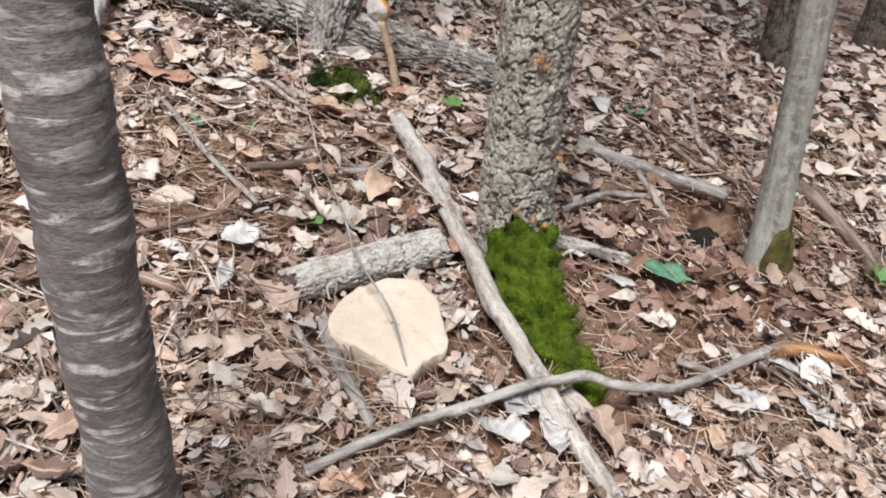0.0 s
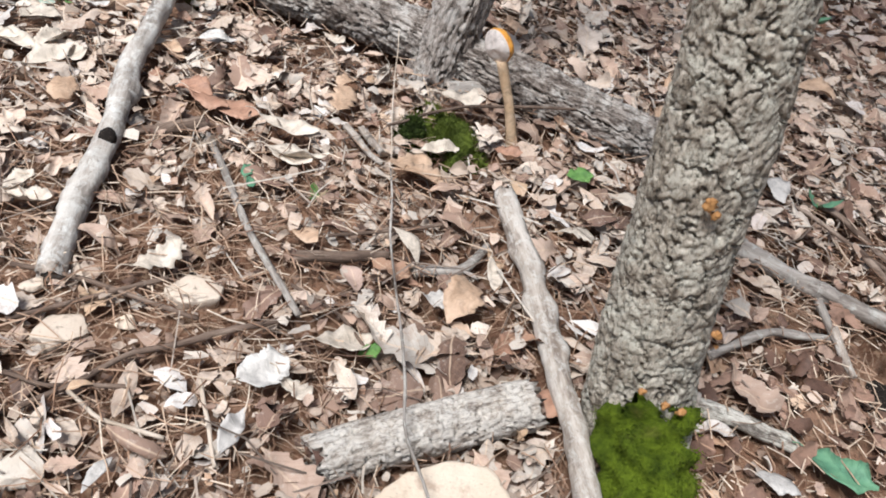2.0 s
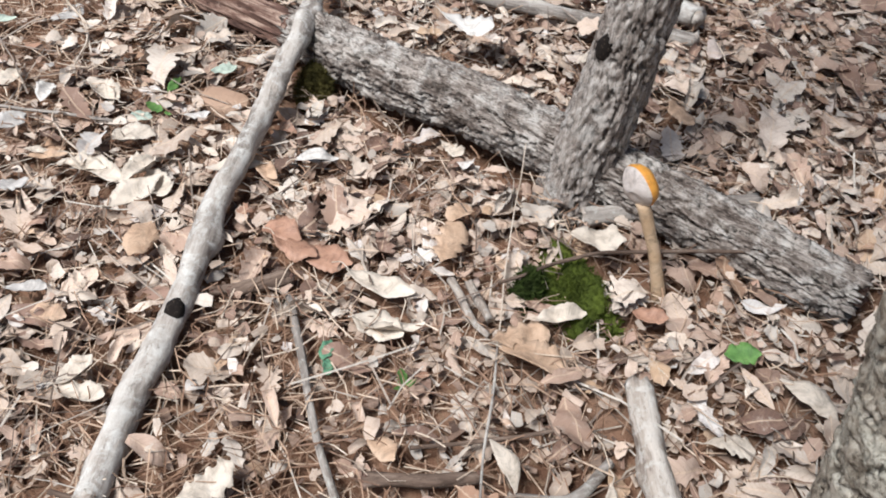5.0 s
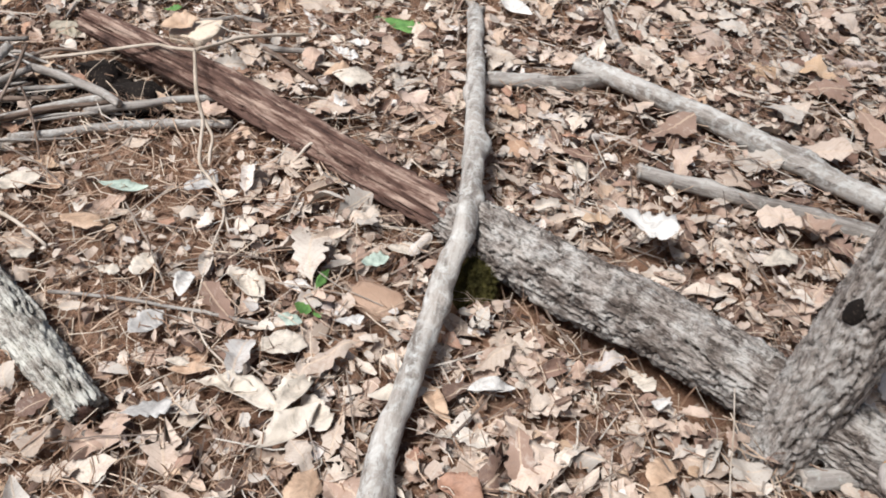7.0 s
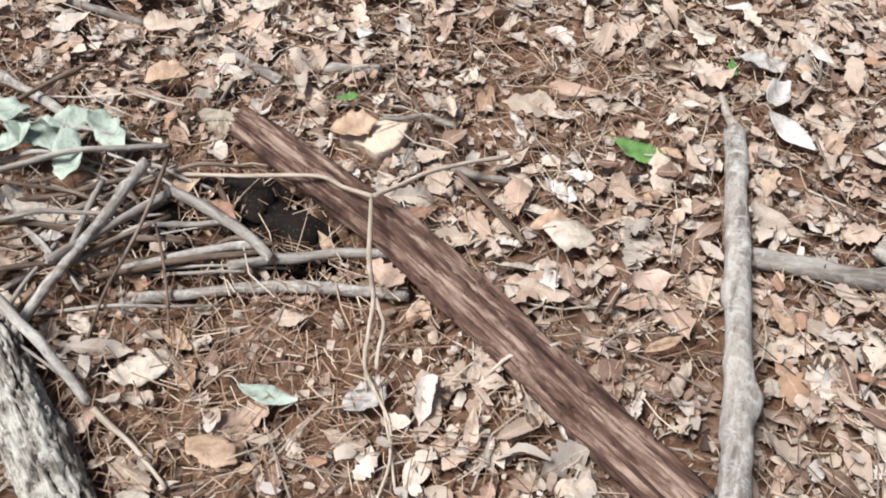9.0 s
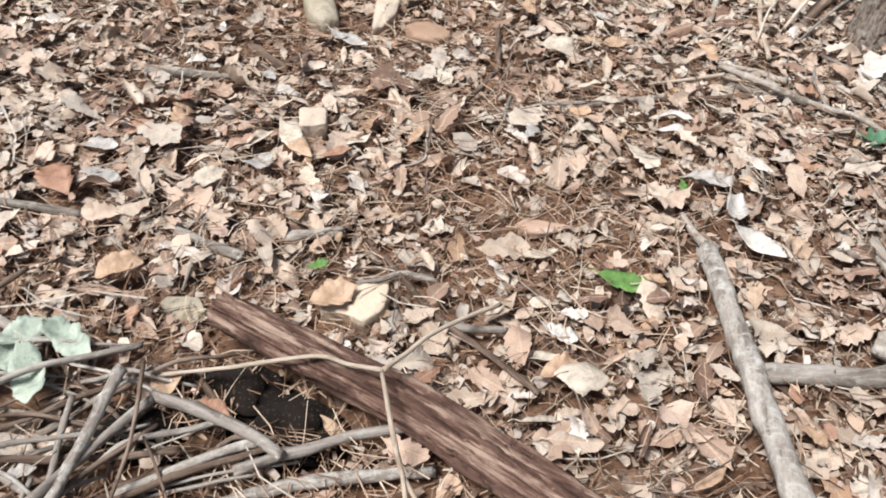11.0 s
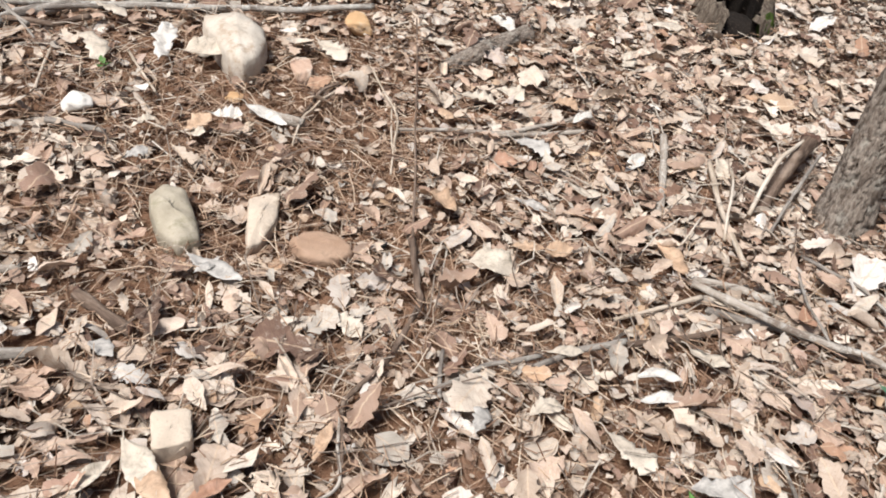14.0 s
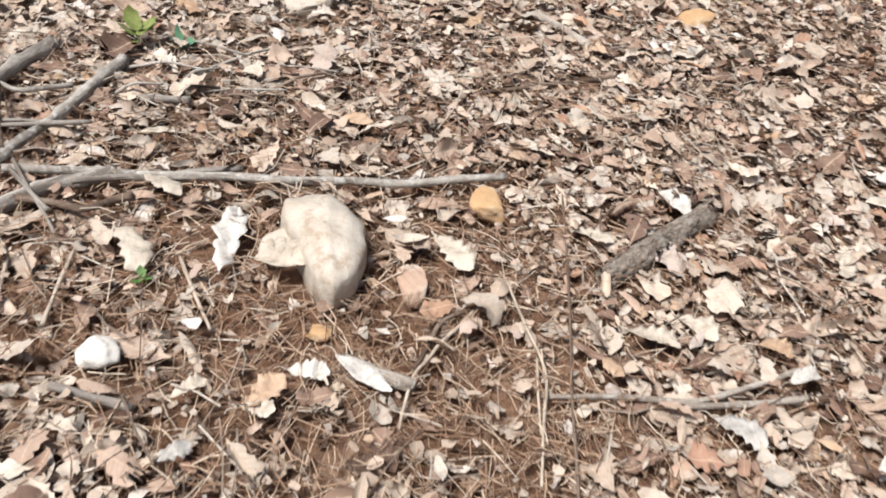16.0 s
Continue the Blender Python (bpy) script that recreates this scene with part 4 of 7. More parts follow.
stick(GREY, [(0.03, 5.165, 0.02), (0.15, 5.24, 0.03), (0.29, 5.29, 0.02)], 0.006, 0.007, "thin grey stick on dead leaves")
stick(VINE, [(-0.264, 6.47, 0.02), (-0.34, 6.33, 0.03), (-0.39, 6.23, 0.02), (-0.405, 6.08, 0.015)], 0.0055, 0.004, "thin forked stem among needles")
stick(GREY, [(-1.70, 6.80, 0.05), (-1.55, 6.86, 0.05), (-1.39, 6.90, 0.04)], 0.007, 0.005, "thin straight grey twig in a brush pile")
stick(GREY, [(-1.48, 6.685, 0.05), (-1.38, 6.57, 0.04), (-1.284, 6.466, 0.02)], 0.006, 0.004, "thin grey twig hanging from a brush pile")
stick(LICHEN, [(-1.55, 6.42, 0.03), (-1.48, 6.50, 0.035), (-1.407, 6.58, 0.03)], 0.02, 0.017, "thick pale branch end at a brush pile")
stick(BROWN, [(-0.78, 3.57, 0.060), (-0.68, 3.65, 0.050), (-0.55, 3.85, 0.040)], 0.0075, 0.0062, "thin dark branch in a tangle of sticks")
stick(BROWN, [(-0.87, 3.70, 0.030), (-0.70, 3.74, 0.030), (-0.49, 3.81, 0.030)], 0.0090, 0.0091, "dark dead stick low in a tangle")
stick(GREY, [(-0.67, 3.52, 0.050), (-0.69, 3.69, 0.050), (-0.73, 3.87, 0.050)], 0.0065, 0.0073, "thin grey stick crossing a tangle")
stick(GREY, [(-0.67, 3.65, 0.040), (-0.59, 3.80, 0.040), (-0.41, 3.90, 0.040)], 0.0068, 0.0072, "thin grey stick in a tangle")
stick(BROWN, [(-0.47, 3.76, 0.030), (-0.40, 3.86, 0.030), (-0.31, 3.88, 0.030)], 0.0060, 0.0062, "short dark twig in a tangle")
stick(BROWN, [(-0.92, 3.76, 0.070), (-0.78, 3.82, 0.040), (-0.62, 3.82, 0.040)], 0.0050, 0.0051, "thin dark twig under pale green leaves")
stick(BROWN, [(-0.61, 3.65, 0.030), (-0.46, 3.76, 0.040), (-0.31, 3.86, 0.030)], 0.0078, 0.0081, "dark stick half buried in a tangle")
stick(BROWN, [(-0.51, 3.99, 0.020), (-0.40, 3.89, 0.020), (-0.32, 3.79, 0.020)], 0.0075, 0.0070, "thin dark twig beside a hollow")
stick(GREY, [(-0.70, 3.45, 0.050), (-0.72, 3.56, 0.050), (-0.72, 3.68, 0.050)], 0.0054, 0.0058, "thin grey twig in a tangle")
stick(BROWN, [(-0.97, 3.69, 0.030), (-0.80, 3.81, 0.030), (-0.66, 3.94, 0.030)], 0.0069, 0.0074, "thin dark twig in a tangle")
stick(BROWN, [(-0.81, 4.05, 0.020), (-0.78, 3.94, 0.020), (-0.60, 3.84, 0.020)], 0.0055, 0.0051, "thin dark twig in a tangle")
stick(GREY, [(-1.83, 7.10, 0.050), (-1.62, 7.01, 0.050), (-1.49, 7.08, 0.050)], 0.0089, 0.0089, "thin grey twig in a brush pile")
stick(BROWN, [(-1.85, 7.23, 0.060), (-1.67, 7.00, 0.060), (-1.52, 6.71, 0.060)], 0.0107, 0.0093, "thin dark twig in a brush pile")
stick(BROWN, [(-1.42, 6.56, 0.030), (-1.25, 6.56, 0.030), (-1.16, 6.64, 0.030)], 0.0115, 0.0119, "short dark stick in a brush pile")
stick(VINE, [(-1.47, 6.51, 0.020), (-1.35, 6.36, 0.020), (-1.29, 6.18, 0.020)], 0.0063, 0.0057, "thin pale stem below a brush pile")
stick(VINE, [(-1.22, 6.43, 0.020), (-1.19, 6.18, 0.020)], 0.0055, 0.0052, "thin pale stem on brown needles")
stick(VINE, [(0.74, 1.92, 0.020), (0.80, 1.87, 0.020), (0.91, 1.84, 0.020)], 0.0046, 0.0046, "thin pale twig on brown needles")
stick(VINE, [(0.95, 1.98, 0.020), (0.98, 1.87, 0.020), (1.00, 1.79, 0.020)], 0.0049, 0.0045, "thin pale twig on brown needles")
stick(BROWN, [(0.63, 1.95, 0.020), (0.70, 1.93, 0.020), (0.84, 1.94, 0.020)], 0.0051, 0.0052, "thin brown twig on the soil")
stick(BROWN, [(1.10, 2.22, 0.020), (1.20, 2.15, 0.020), (1.29, 2.01, 0.020)], 0.0043, 0.0040, "thin dark twig on the litter")
stick(PALE, [(1.24, 2.76, 0.020), (1.29, 2.67, 0.020)], 0.0104, 0.0101, "short pale broken twig by green moss")
stick(BROWN, [(1.17, 2.37, 0.020), (1.30, 2.40, 0.020), (1.44, 2.44, 0.020)], 0.0045, 0.0048, "thin brown twig on the litter")
stick(BROWN, [(1.10, 2.30, 0.030), (1.20, 2.31, 0.030), (1.30, 2.33, 0.030)], 0.0162, 0.0129, "dark rotten stick on the litter")
stick(GREY, [(1.36, 2.30, 0.020), (1.46, 2.31, 0.020), (1.53, 2.39, 0.020)], 0.0154, 0.0108, "curved grey root on the litter")
stick(BROWN, [(1.08, 6.02, 0.02), (1.19, 6.18, 0.07), (1.32, 6.34, 0.11)], 0.019, 0.03, "dark snapped stem beside a small tree")
stick(VINE, [(0.96, 6.24, 0.030), (0.92, 5.95, 0.030), (0.91, 5.68, 0.030)], 0.0098, 0.0083, "thin pale stem beside a small tree")
stick(PALE, [(0.75, 5.61, 0.030), (0.88, 5.58, 0.030), (0.95, 5.55, 0.030)], 0.0145, 0.012, "thick bleached stick among white leaves")
stick(PALE, [(0.74, 5.53, 0.030), (0.88, 5.52, 0.030), (0.92, 5.50, 0.030)], 0.0135, 0.0105, "thick bleached stick among white leaves")
stick(BROWN, [(0.51, 5.34, 0.020), (0.65, 5.37, 0.020), (0.85, 5.43, 0.020)], 0.0089, 0.0092, "thin brown stick on dead leaves")
stick(GREY, [(0.27, 5.25, 0.020), (0.37, 5.31, 0.020), (0.51, 5.35, 0.020)], 0.0100, 0.0104, "thin grey stick on dead leaves")
stick(GREY, [(0.79, 5.01, 0.020), (0.79, 4.90, 0.020), (0.74, 4.78, 0.020)], 0.0053, 0.0048, "thin grey twig on dead leaves")
stick(GREY, [(0.05, 5.29, 0.020), (0.04, 5.14, 0.020)], 0.0058, 0.0055, "thin grey twig on dead leaves")
stick(VINE, [(-0.11, 6.35, 0.020), (-0.10, 6.13, 0.020)], 0.0036, 0.003, "thin pale stem among dead leaves")
stick(GREY, [(-0.25, 4.35, 0.020), (-0.15, 4.41, 0.020), (-0.06, 4.40, 0.020)], 0.0081, 0.0082, "thin grey stick behind a dark log")
stick(GREY, [(-0.64, 4.23, 0.020), (-0.66, 4.37, 0.020), (-0.68, 4.56, 0.020)], 0.0042, 0.0049, "thin grey stem on dead leaves")
stick(BROWN, [(-0.03, 5.69, 0.03), (-0.015, 5.55, 0.025), (-0.005, 5.455, 0.02), (-0.07, 5.27, 0.02)], 0.0115, 0.008, "short brown stick on dead leaves")
stick(BROWN, [(1.30, 2.74, 0.05), (1.40, 2.79, 0.06), (1.50, 2.83, 0.065), (1.63, 2.845, 0.07), (1.74, 2.86, 0.07), (1.92, 2.88, 0.07)], 0.005, 0.0042, "thin brown twig lying across moss and a mushroom's stem")
stick(BROWN, [(-0.617, 3.967, 0.08), (-0.562, 3.763, 0.09), (-0.562, 3.616, 0.05), (-0.53, 3.458, 0.02)], 0.005, 0.0035, "thin dark bent twig over a tangle")
stick(VINE, [(-0.444, 3.386, 0.04), (-0.354, 3.359, 0.03), (-0.246, 3.308, 0.02)], 0.008, 0.004, "thin tan stem on dead leaves")
stick(GREY, [(-0.96, 3.752, 0.07), (-0.816, 3.898, 0.08), (-0.645, 4.022, 0.06)], 0.009, 0.007, "thin grey branch at the back of a tangle")
stick(GREY, [(-0.896, 3.651, 0.05), (-0.795, 3.732, 0.06), (-0.637, 3.804, 0.05)], 0.007, 0.006, "thin grey branch across a tangle")
stick(LICHEN, [(-0.575, 3.692, 0.035), (-0.448, 3.793, 0.045), (-0.344, 3.86, 0.045)], 0.013, 0.012, "grey lichened stick low in a tangle")
stick(BROWN, [(-0.556, 3.806, 0.06), (-0.48, 3.71, 0.04), (-0.407, 3.591, 0.015)], 0.004, 0.003, "thin dark twig hanging from a tangle")
stick(GREY, [(-0.761, 3.452, 0.06), (-0.641, 3.444, 0.05), (-0.529, 3.424, 0.03)], 0.005, 0.004, "thin pale twig over a bark slab")
stick(GREY, [(2.357, 1.541, 0.03), (2.412, 1.438, 0.025), (2.474, 1.355, 0.015)], 0.006, 0.004, "thin grey twig on silvery leaves")
stick(GREY, [(2.097, 1.549, 0.02), (2.181, 1.505, 0.02)], 0.011, 0.009, "short mossy grey stick on dead leaves")
stick(PALE, [(1.202, 2.764, 0.02), (1.245, 2.678, 0.025), (1.291, 2.629, 0.02)], 0.011, 0.008, "short pale stick beside dull moss")
# thin twigs tangled in the two brush piles
rt = random.Random(21)
for cx, cy, wide, deep, count in ((-0.7, 3.8, 0.3, 0.2, 24), (-1.12, 7.35, 0.25, 0.22, 10)):
    for k in range(count):
        x, y, a, half = cx + rt.uniform(-wide, wide), cy + rt.uniform(-deep, deep), rt.uniform(-0.5, 0.9), rt.uniform(0.08, 0.22)
        dx, dy = half * math.cos(a), half * math.sin(a)
        stick(rt.choice((GREY, GREY, LICHEN, BROWN)), [(x - dx, y - dy, 0.0), (x, y, rt.uniform(0.02, 0.06)), (x + dx, y + dy, rt.uniform(0.0, 0.05))],
              rt.uniform(0.004, 0.0095), 0.0035, "thin dead twig tangled in a brush pile")
# on the soil bank beside the slim tree
stick(SLABBARK, [(1.94, 2.01, 0.02), (2.04, 1.98, 0.02), (2.15, 1.93, 0.015)], 0.023, 0.017, "rotting flake of bark on a soil bank")
stick(GREY, [(2.00, 2.13, 0.03), (2.17, 2.21, 0.03), (2.35, 2.22, 0.025)], 0.013, 0.010, "weathered broken stick on a soil bank")
stick(PALE, [(2.34, 2.23, 0.045), (2.36, 2.12, 0.04)], 0.0125, 0.01, "short pale broken stick on a soil bank")
stick(BROWN, [(2.32, 2.71, 0.01), (2.42, 2.61, 0.03), (2.58, 2.44, 0.03), (2.71, 2.31, 0.01)], 0.0075, 0.005, "thin dark twig lying over dead leaves")
stick(GREY, [(2.34, 2.32, 0.03), (2.34, 2.20, 0.04)], 0.012, 0.009, "short weathered grey stick on dead leaves")
stick(BROWN, [(2.98, 2.31, 0.02), (2.99, 2.14, 0.03), (2.99, 1.95, 0.03), (2.95, 1.81, 0.02)], 0.03, 0.02, "dark crooked branch behind a slim tree")
stick(BROWN, [(2.66, 1.90, 0.02), (2.68, 1.82, 0.015), (2.74, 1.76, 0.01)], 0.021, 0.014, "dark dead root beside a slim tree")
stick(RUST, [(2.39, 1.57, 0.015), (2.50, 1.57, 0.025), (2.58, 1.53, 0.02), (2.65, 1.49, 0.015)], 0.025, 0.02, "orange-brown rotten branch on dead leaves")
stick(BROWN, [(2.33, 1.53, 0.01), (2.37, 1.49, 0.015), (2.41, 1.41, 0.01)], 0.0065, 0.005, "thin dark twig on dead leaves")
stick(BROWN, [(2.53, 2.52, 0.02), (2.58, 2.36, 0.03), (2.72, 2.28, 0.02)], 0.0105, 0.008, "thin dark twig behind a rough tree")
stick(GREY, [(1.40, 1.46, 0.0), (1.36, 1.64, 0.10), (1.305, 1.82, 0.12), (1.31, 2.05, 0.09), (1.30, 2.35, 0.05), (1.31, 2.62, 0.02)], 0.0034, 0.0028, "thin bare sapling stem arching low over a flat stone", "sapling")
stick(VINE, [(1.31, 2.60, 0.02), (1.31, 2.75, 0.05), (1.32, 2.95, 0.07), (1.33, 3.12, 0.1)], 0.002, 0.0015, "thin pale stem trailing on dead leaves", "sapling")


# ---- stones ----
def stone(x, y, w, d, h, mat, label, seed, turn=0.0, sink=0.35, sharp=0.86, name="stone", cuts=9):
    """A stone w by d by h: a ball cut by flat faces, then roughened."""
    rs = np.random.RandomState(seed)
    bm = bmesh.new()
    bmesh.ops.create_icosphere(bm, subdivisions=4, radius=1.0)
    V = np.array([v.co for v in bm.verts])
    F = np.array([[v.index for v in f.verts] for f in bm.faces])
    bm.free()
    for _ in range(cuts):
        n = rs.randn(3)
        n /= np.linalg.norm(n)
        over = V @ n - rs.uniform(0.45, 0.75)
        V = V - sharp * np.clip(over, 0, None)[:, None] * n
    top = V[:, 2] - 0.5
    V[:, 2] -= 0.85 * np.clip(top, 0, None)
    w3 = 0
    for k in range(8):
        f = rs.randn(3) * (2 + 2.2 * k)
        w3 = w3 + np.sin(V @ f + rs.rand() * 6.3) / (1 + 0.8 * k)
    V = V * (1 + 0.06 * w3)[:, None]
    V = V / np.abs(V).max(0) * (w / 2, d / 2, h / 2)
    ob = thing(name, mesh_of(name, V, F, mat), x, y, h * (0.5 - sink) + 0.012, label, "stone", "stones on the slope", turn=turn)
    keep(x, y, x, y, (w + d) * 0.22)
    return ob


def slab(x, y, outline, thick, mat, label, seed, rounded=0.1, sink=0.03, tilt=(0, 0), name="stone", bumps=0.004):
    """A stone with an angular outline, steep chipped sides and a nearly flat or (rounded) domed top."""
    rs = np.random.RandomState(seed)
    pts = []
    for (ax, ay), (bx, by) in zip(outline, outline[1:] + outline[:1]):
        for k in range(7):
            pts.append((ax + (bx - ax) * k / 7, ay + (by - ay) * k / 7))
    p = np.array(pts)
    for _ in range(1):
        p = 0.5 * p + 0.25 * (np.roll(p, 1, 0) + np.roll(p, -1, 0))
    p = p + rs.randn(*p.shape) * 0.0008
    n, mid = len(p), p.mean(0)
    V = []
    edge = 0.93 - 0.75 * rounded
    left = 1 - edge
    rows = [(0.86, -sink), (0.95, 0.0), (1.0, thick * edge * 0.5), (0.992, thick * edge), (0.975, thick * (edge + 0.3 * left)), (0.93, thick * (edge + 0.5 * left))]
    start = edge + 0.55 * left
    rows += [(q, thick * (start + (1 - start) * (1 - (q / 0.9) ** 2))) for q in (0.8, 0.68, 0.55, 0.42, 0.3, 0.18, 0.08, 0.005)]
    waves = [(rs.randn(2) * (14 + 16 * k), rs.rand() * 6.3, bumps / (1 + 0.7 * k)) for k in range(6)]
    for q, z in rows:
        ring = mid + (p - mid) * q
        lift = sum(h * np.sin(ring @ f + ph) for f, ph, h in waves)
        V.append(np.c_[ring + rs.randn(n, 2) * 0.0008, z + lift])
    F = [(r * n + k, r * n + (k + 1) % n, (r + 1) * n + (k + 1) % n, (r + 1) * n + k) for r in range(len(rows) - 1) for k in range(n)]
    ob = thing(name, mesh_of(name, np.vstack(V), F, mat), x, y, 0.0, label, "stone", "stones on the slope")
    ob.matrix_basis = ob.matrix_basis @ pose(0, 0, 0, tilt[0], tilt[1], 0)
    wide = np.abs(p - mid)
    long_y = wide[:, 1].max() > wide[:, 0].max()
    reach, half = min(wide[:, 0].max(), wide[:, 1].max()) * 0.9, abs(wide[:, 0].max() - wide[:, 1].max()) * 0.8
    cx, cy = x + mid[0], y + mid[1]
    keep(cx - (0 if long_y else half), cy - (half if long_y else 0), cx + (0 if long_y else half), cy + (half if long_y else 0), reach)
    return ob


slab(1.385, 1.67, [(-0.15, 0.022), (-0.122, 0.075), (-0.07, 0.125), (0.02, 0.155), (0.094, 0.142), (0.125, 0.08), (0.118, -0.06), (0.1, -0.1), (0.045, -0.12), (0.006, -0.162), (-0.045, -0.122), (-0.15, -0.02)],
     0.07, SAND, "large flat cream sandstone lying below a short log", 4, 0.0, 0.02, (4, -3), "flat_stone", 0.002)
slab(-0.66, 5.70, [(-0.09, 0.04), (-0.06, 0.09), (0.0, 0.085), (0.05, -0.03), (0.08, -0.11), (0.03, -0.15), (-0.03, -0.11), (-0.07, -0.03)],
     0.085, MOSSY, "long weathered grey-green stone in soil", 5, 0.6, 0.04)
slab(-0.44, 5.745, [(-0.055, 0.04), (0.0, 0.09), (0.028, 0.092), (0.034, -0.03), (0.005, -0.13), (-0.03, -0.155), (-0.045, -0.05)],
     0.06, CREAM, "long narrow pinkish-cream stone in soil", 6, 0.3, 0.03, (0, 6))
slab(-0.235, 4.305, [(-0.092, -0.015), (-0.05, 0.02), (0.0, 0.042), (0.075, 0.05), (0.074, -0.03), (0.03, -0.075), (-0.02, -0.05), (-0.075, -0.055)],
     0.055, SAND, "angular tan stone behind a dark log", 7, 0.1, 0.03, (6, -8))
slab(-0.66, 6.61, [(-0.13, 0.085), (-0.06, 0.125), (0.0, 0.12), (0.09, 0.04), (0.115, -0.07), (0.10, -0.17), (0.06, -0.22), (0.01, -0.20), (-0.06, -0.07), (-0.12, 0.02)],
     0.13, QUARTZ, "large pale boulder half sunk in brown needles", 8, 0.55, 0.05, (0, 0), "stone", 0.007)
slab(-0.515, 4.965, [(-0.055, 0.05), (0.025, 0.065), (0.045, -0.02), (-0.03, -0.05)], 0.075, CREAM, "blocky pinkish-tan stone on the litter", 9, 0.05, 0.03, (0, 0), "stone", 0.002)
slab(0.91, 2.20, [(-0.06, -0.005), (-0.01, 0.042), (0.06, 0.022), (0.05, -0.02), (-0.02, -0.04)], 0.028, CREAM, "small flat cream stone on dark soil", 10, 0.1, 0.02, (3, 0), "stone", 0.001)
slab(0.69, 2.07, [(-0.05, -0.025), (-0.03, 0.03), (0.03, 0.045), (0.05, 0.0), (-0.01, -0.045)], 0.03, CREAM, "small angular cream stone on dark soil", 11, 0.1, 0.02, (0, 4), "stone", 0.001)
stone(0.61, 2.18, 0.05, 0.045, 0.03, CREAM, "small pale pebble on dark soil", 3)
stone(0.80, 2.11, 0.045, 0.035, 0.025, SAND, "small tan pebble on dark soil", 4)
stone(0.71, 1.78, 0.10, 0.085, 0.04, QUARTZ, "white angular stone half sunk in litter", 5, 20, 0.3, 0.98, cuts=16)
stone(1.22, 1.53, 0.07, 0.06, 0.03, CREAM, "small cream stone below a flat stone", 6, 60)
stone(0.56, 3.32, 0.15, 0.10, 0.06, BROWNSTONE, "smooth brown stone beside a lichened pole", 7, -10)
stone(-0.22, 2.97, 0.06, 0.05, 0.04, BROWNSTONE, "small brown stone on bare soil", 8)
stone(-0.62, 4.20, 0.13, 0.08, 0.05, MOSSY, "grey stone at the end of a dark log", 10)
stone(-0.73, 4.65, 0.11, 0.065, 0.035, CREAM, "small flat cream stone on the litter", 12)
stone(0.19, 4.67, 0.17, 0.07, 0.05, PINKSTONE, "rough pinkish stone half sunk in soil", 13, 8)
stone(-0.10, 4.72, 0.04, 0.035, 0.025, CREAM, "small cream pebble on soil", 14)
stone(-0.76, 6.60, 0.13, 0.16, 0.09, QUARTZ, "pale lump of stone against a larger boulder", 37, -30, 0.3, 0.9, cuts=10)
stone(-0.25, 6.88, 0.12, 0.12, 0.085, OCHRE, "ochre stone beside a long branch", 16, -15, 0.25)
stone(-0.42, 6.52, 0.085, 0.14, 0.075, PINKSTONE, "pinkish wedge-shaped stone on brown needles", 17, 25)
stone(-1.05, 6.13, 0.105, 0.1, 0.085, WHITESTONE, "round white stone on brown needles", 18, 0, 0.05)
stone(-0.27, 5.63, 0.19, 0.13, 0.09, BROWNSTONE, "rounded brown stone half sunk in needles", 21, -6, 0.3, 0.5, cuts=4)
stone(0.59, 8.52, 0.2, 0.15, 0.15, OCHRE, "ochre stone far up the slope", 22, 0)
stone(-0.96, 7.96, 0.22, 0.16, 0.10, QUARTZ, "pale slab of stone tilted up", 23, 20, 0.2)
stone(-0.55, 6.18, 0.04, 0.035, 0.025, SAND, "small tan pebble on brown needles", 24)
stone(-0.62, 6.32, 0.06, 0.05, 0.03, OCHRE, "small ochre pebble on brown needles", 25)
stone(0.22, 6.12, 0.07, 0.06, 0.03, PINKSTONE, "small flat pinkish stone on dead leaves", 26)


# ---- moss, mushroom, stump ----
def moss_mound(x, y, rx, ry, rz, mat, label, seed, turn=0.0):
    V, F, N = mound_verts(rx, ry, rz, seed, lump=0.32)
    ob = thing("moss_clump", mesh_of("moss_clump", V, F, mat), x, y, rz * 0.15, label, "moss", turn=turn)
    up = N[:, 2] > -0.1
    tagged(part("moss_fuzz", scatter_on(V[up], N[up], 3500, seed, 0.011, mat), ob), kind="stuff")
    keep(x, y, x, y, min(rx, ry) * 0.9)


moss_mound(1.46, 2.77, 0.058, 0.122, 0.05, MOSSMID, "clump of dull green moss at a tree's foot", 3, 32)
moss_mound(1.365, 2.76, 0.032, 0.055, 0.045, MOSSDARK, "dark mossy lump of wood beside green moss", 5)
moss_mound(0.78, 3.40, 0.045, 0.06, 0.06, OLIVE, "dark olive moss lump under a fallen log", 7)


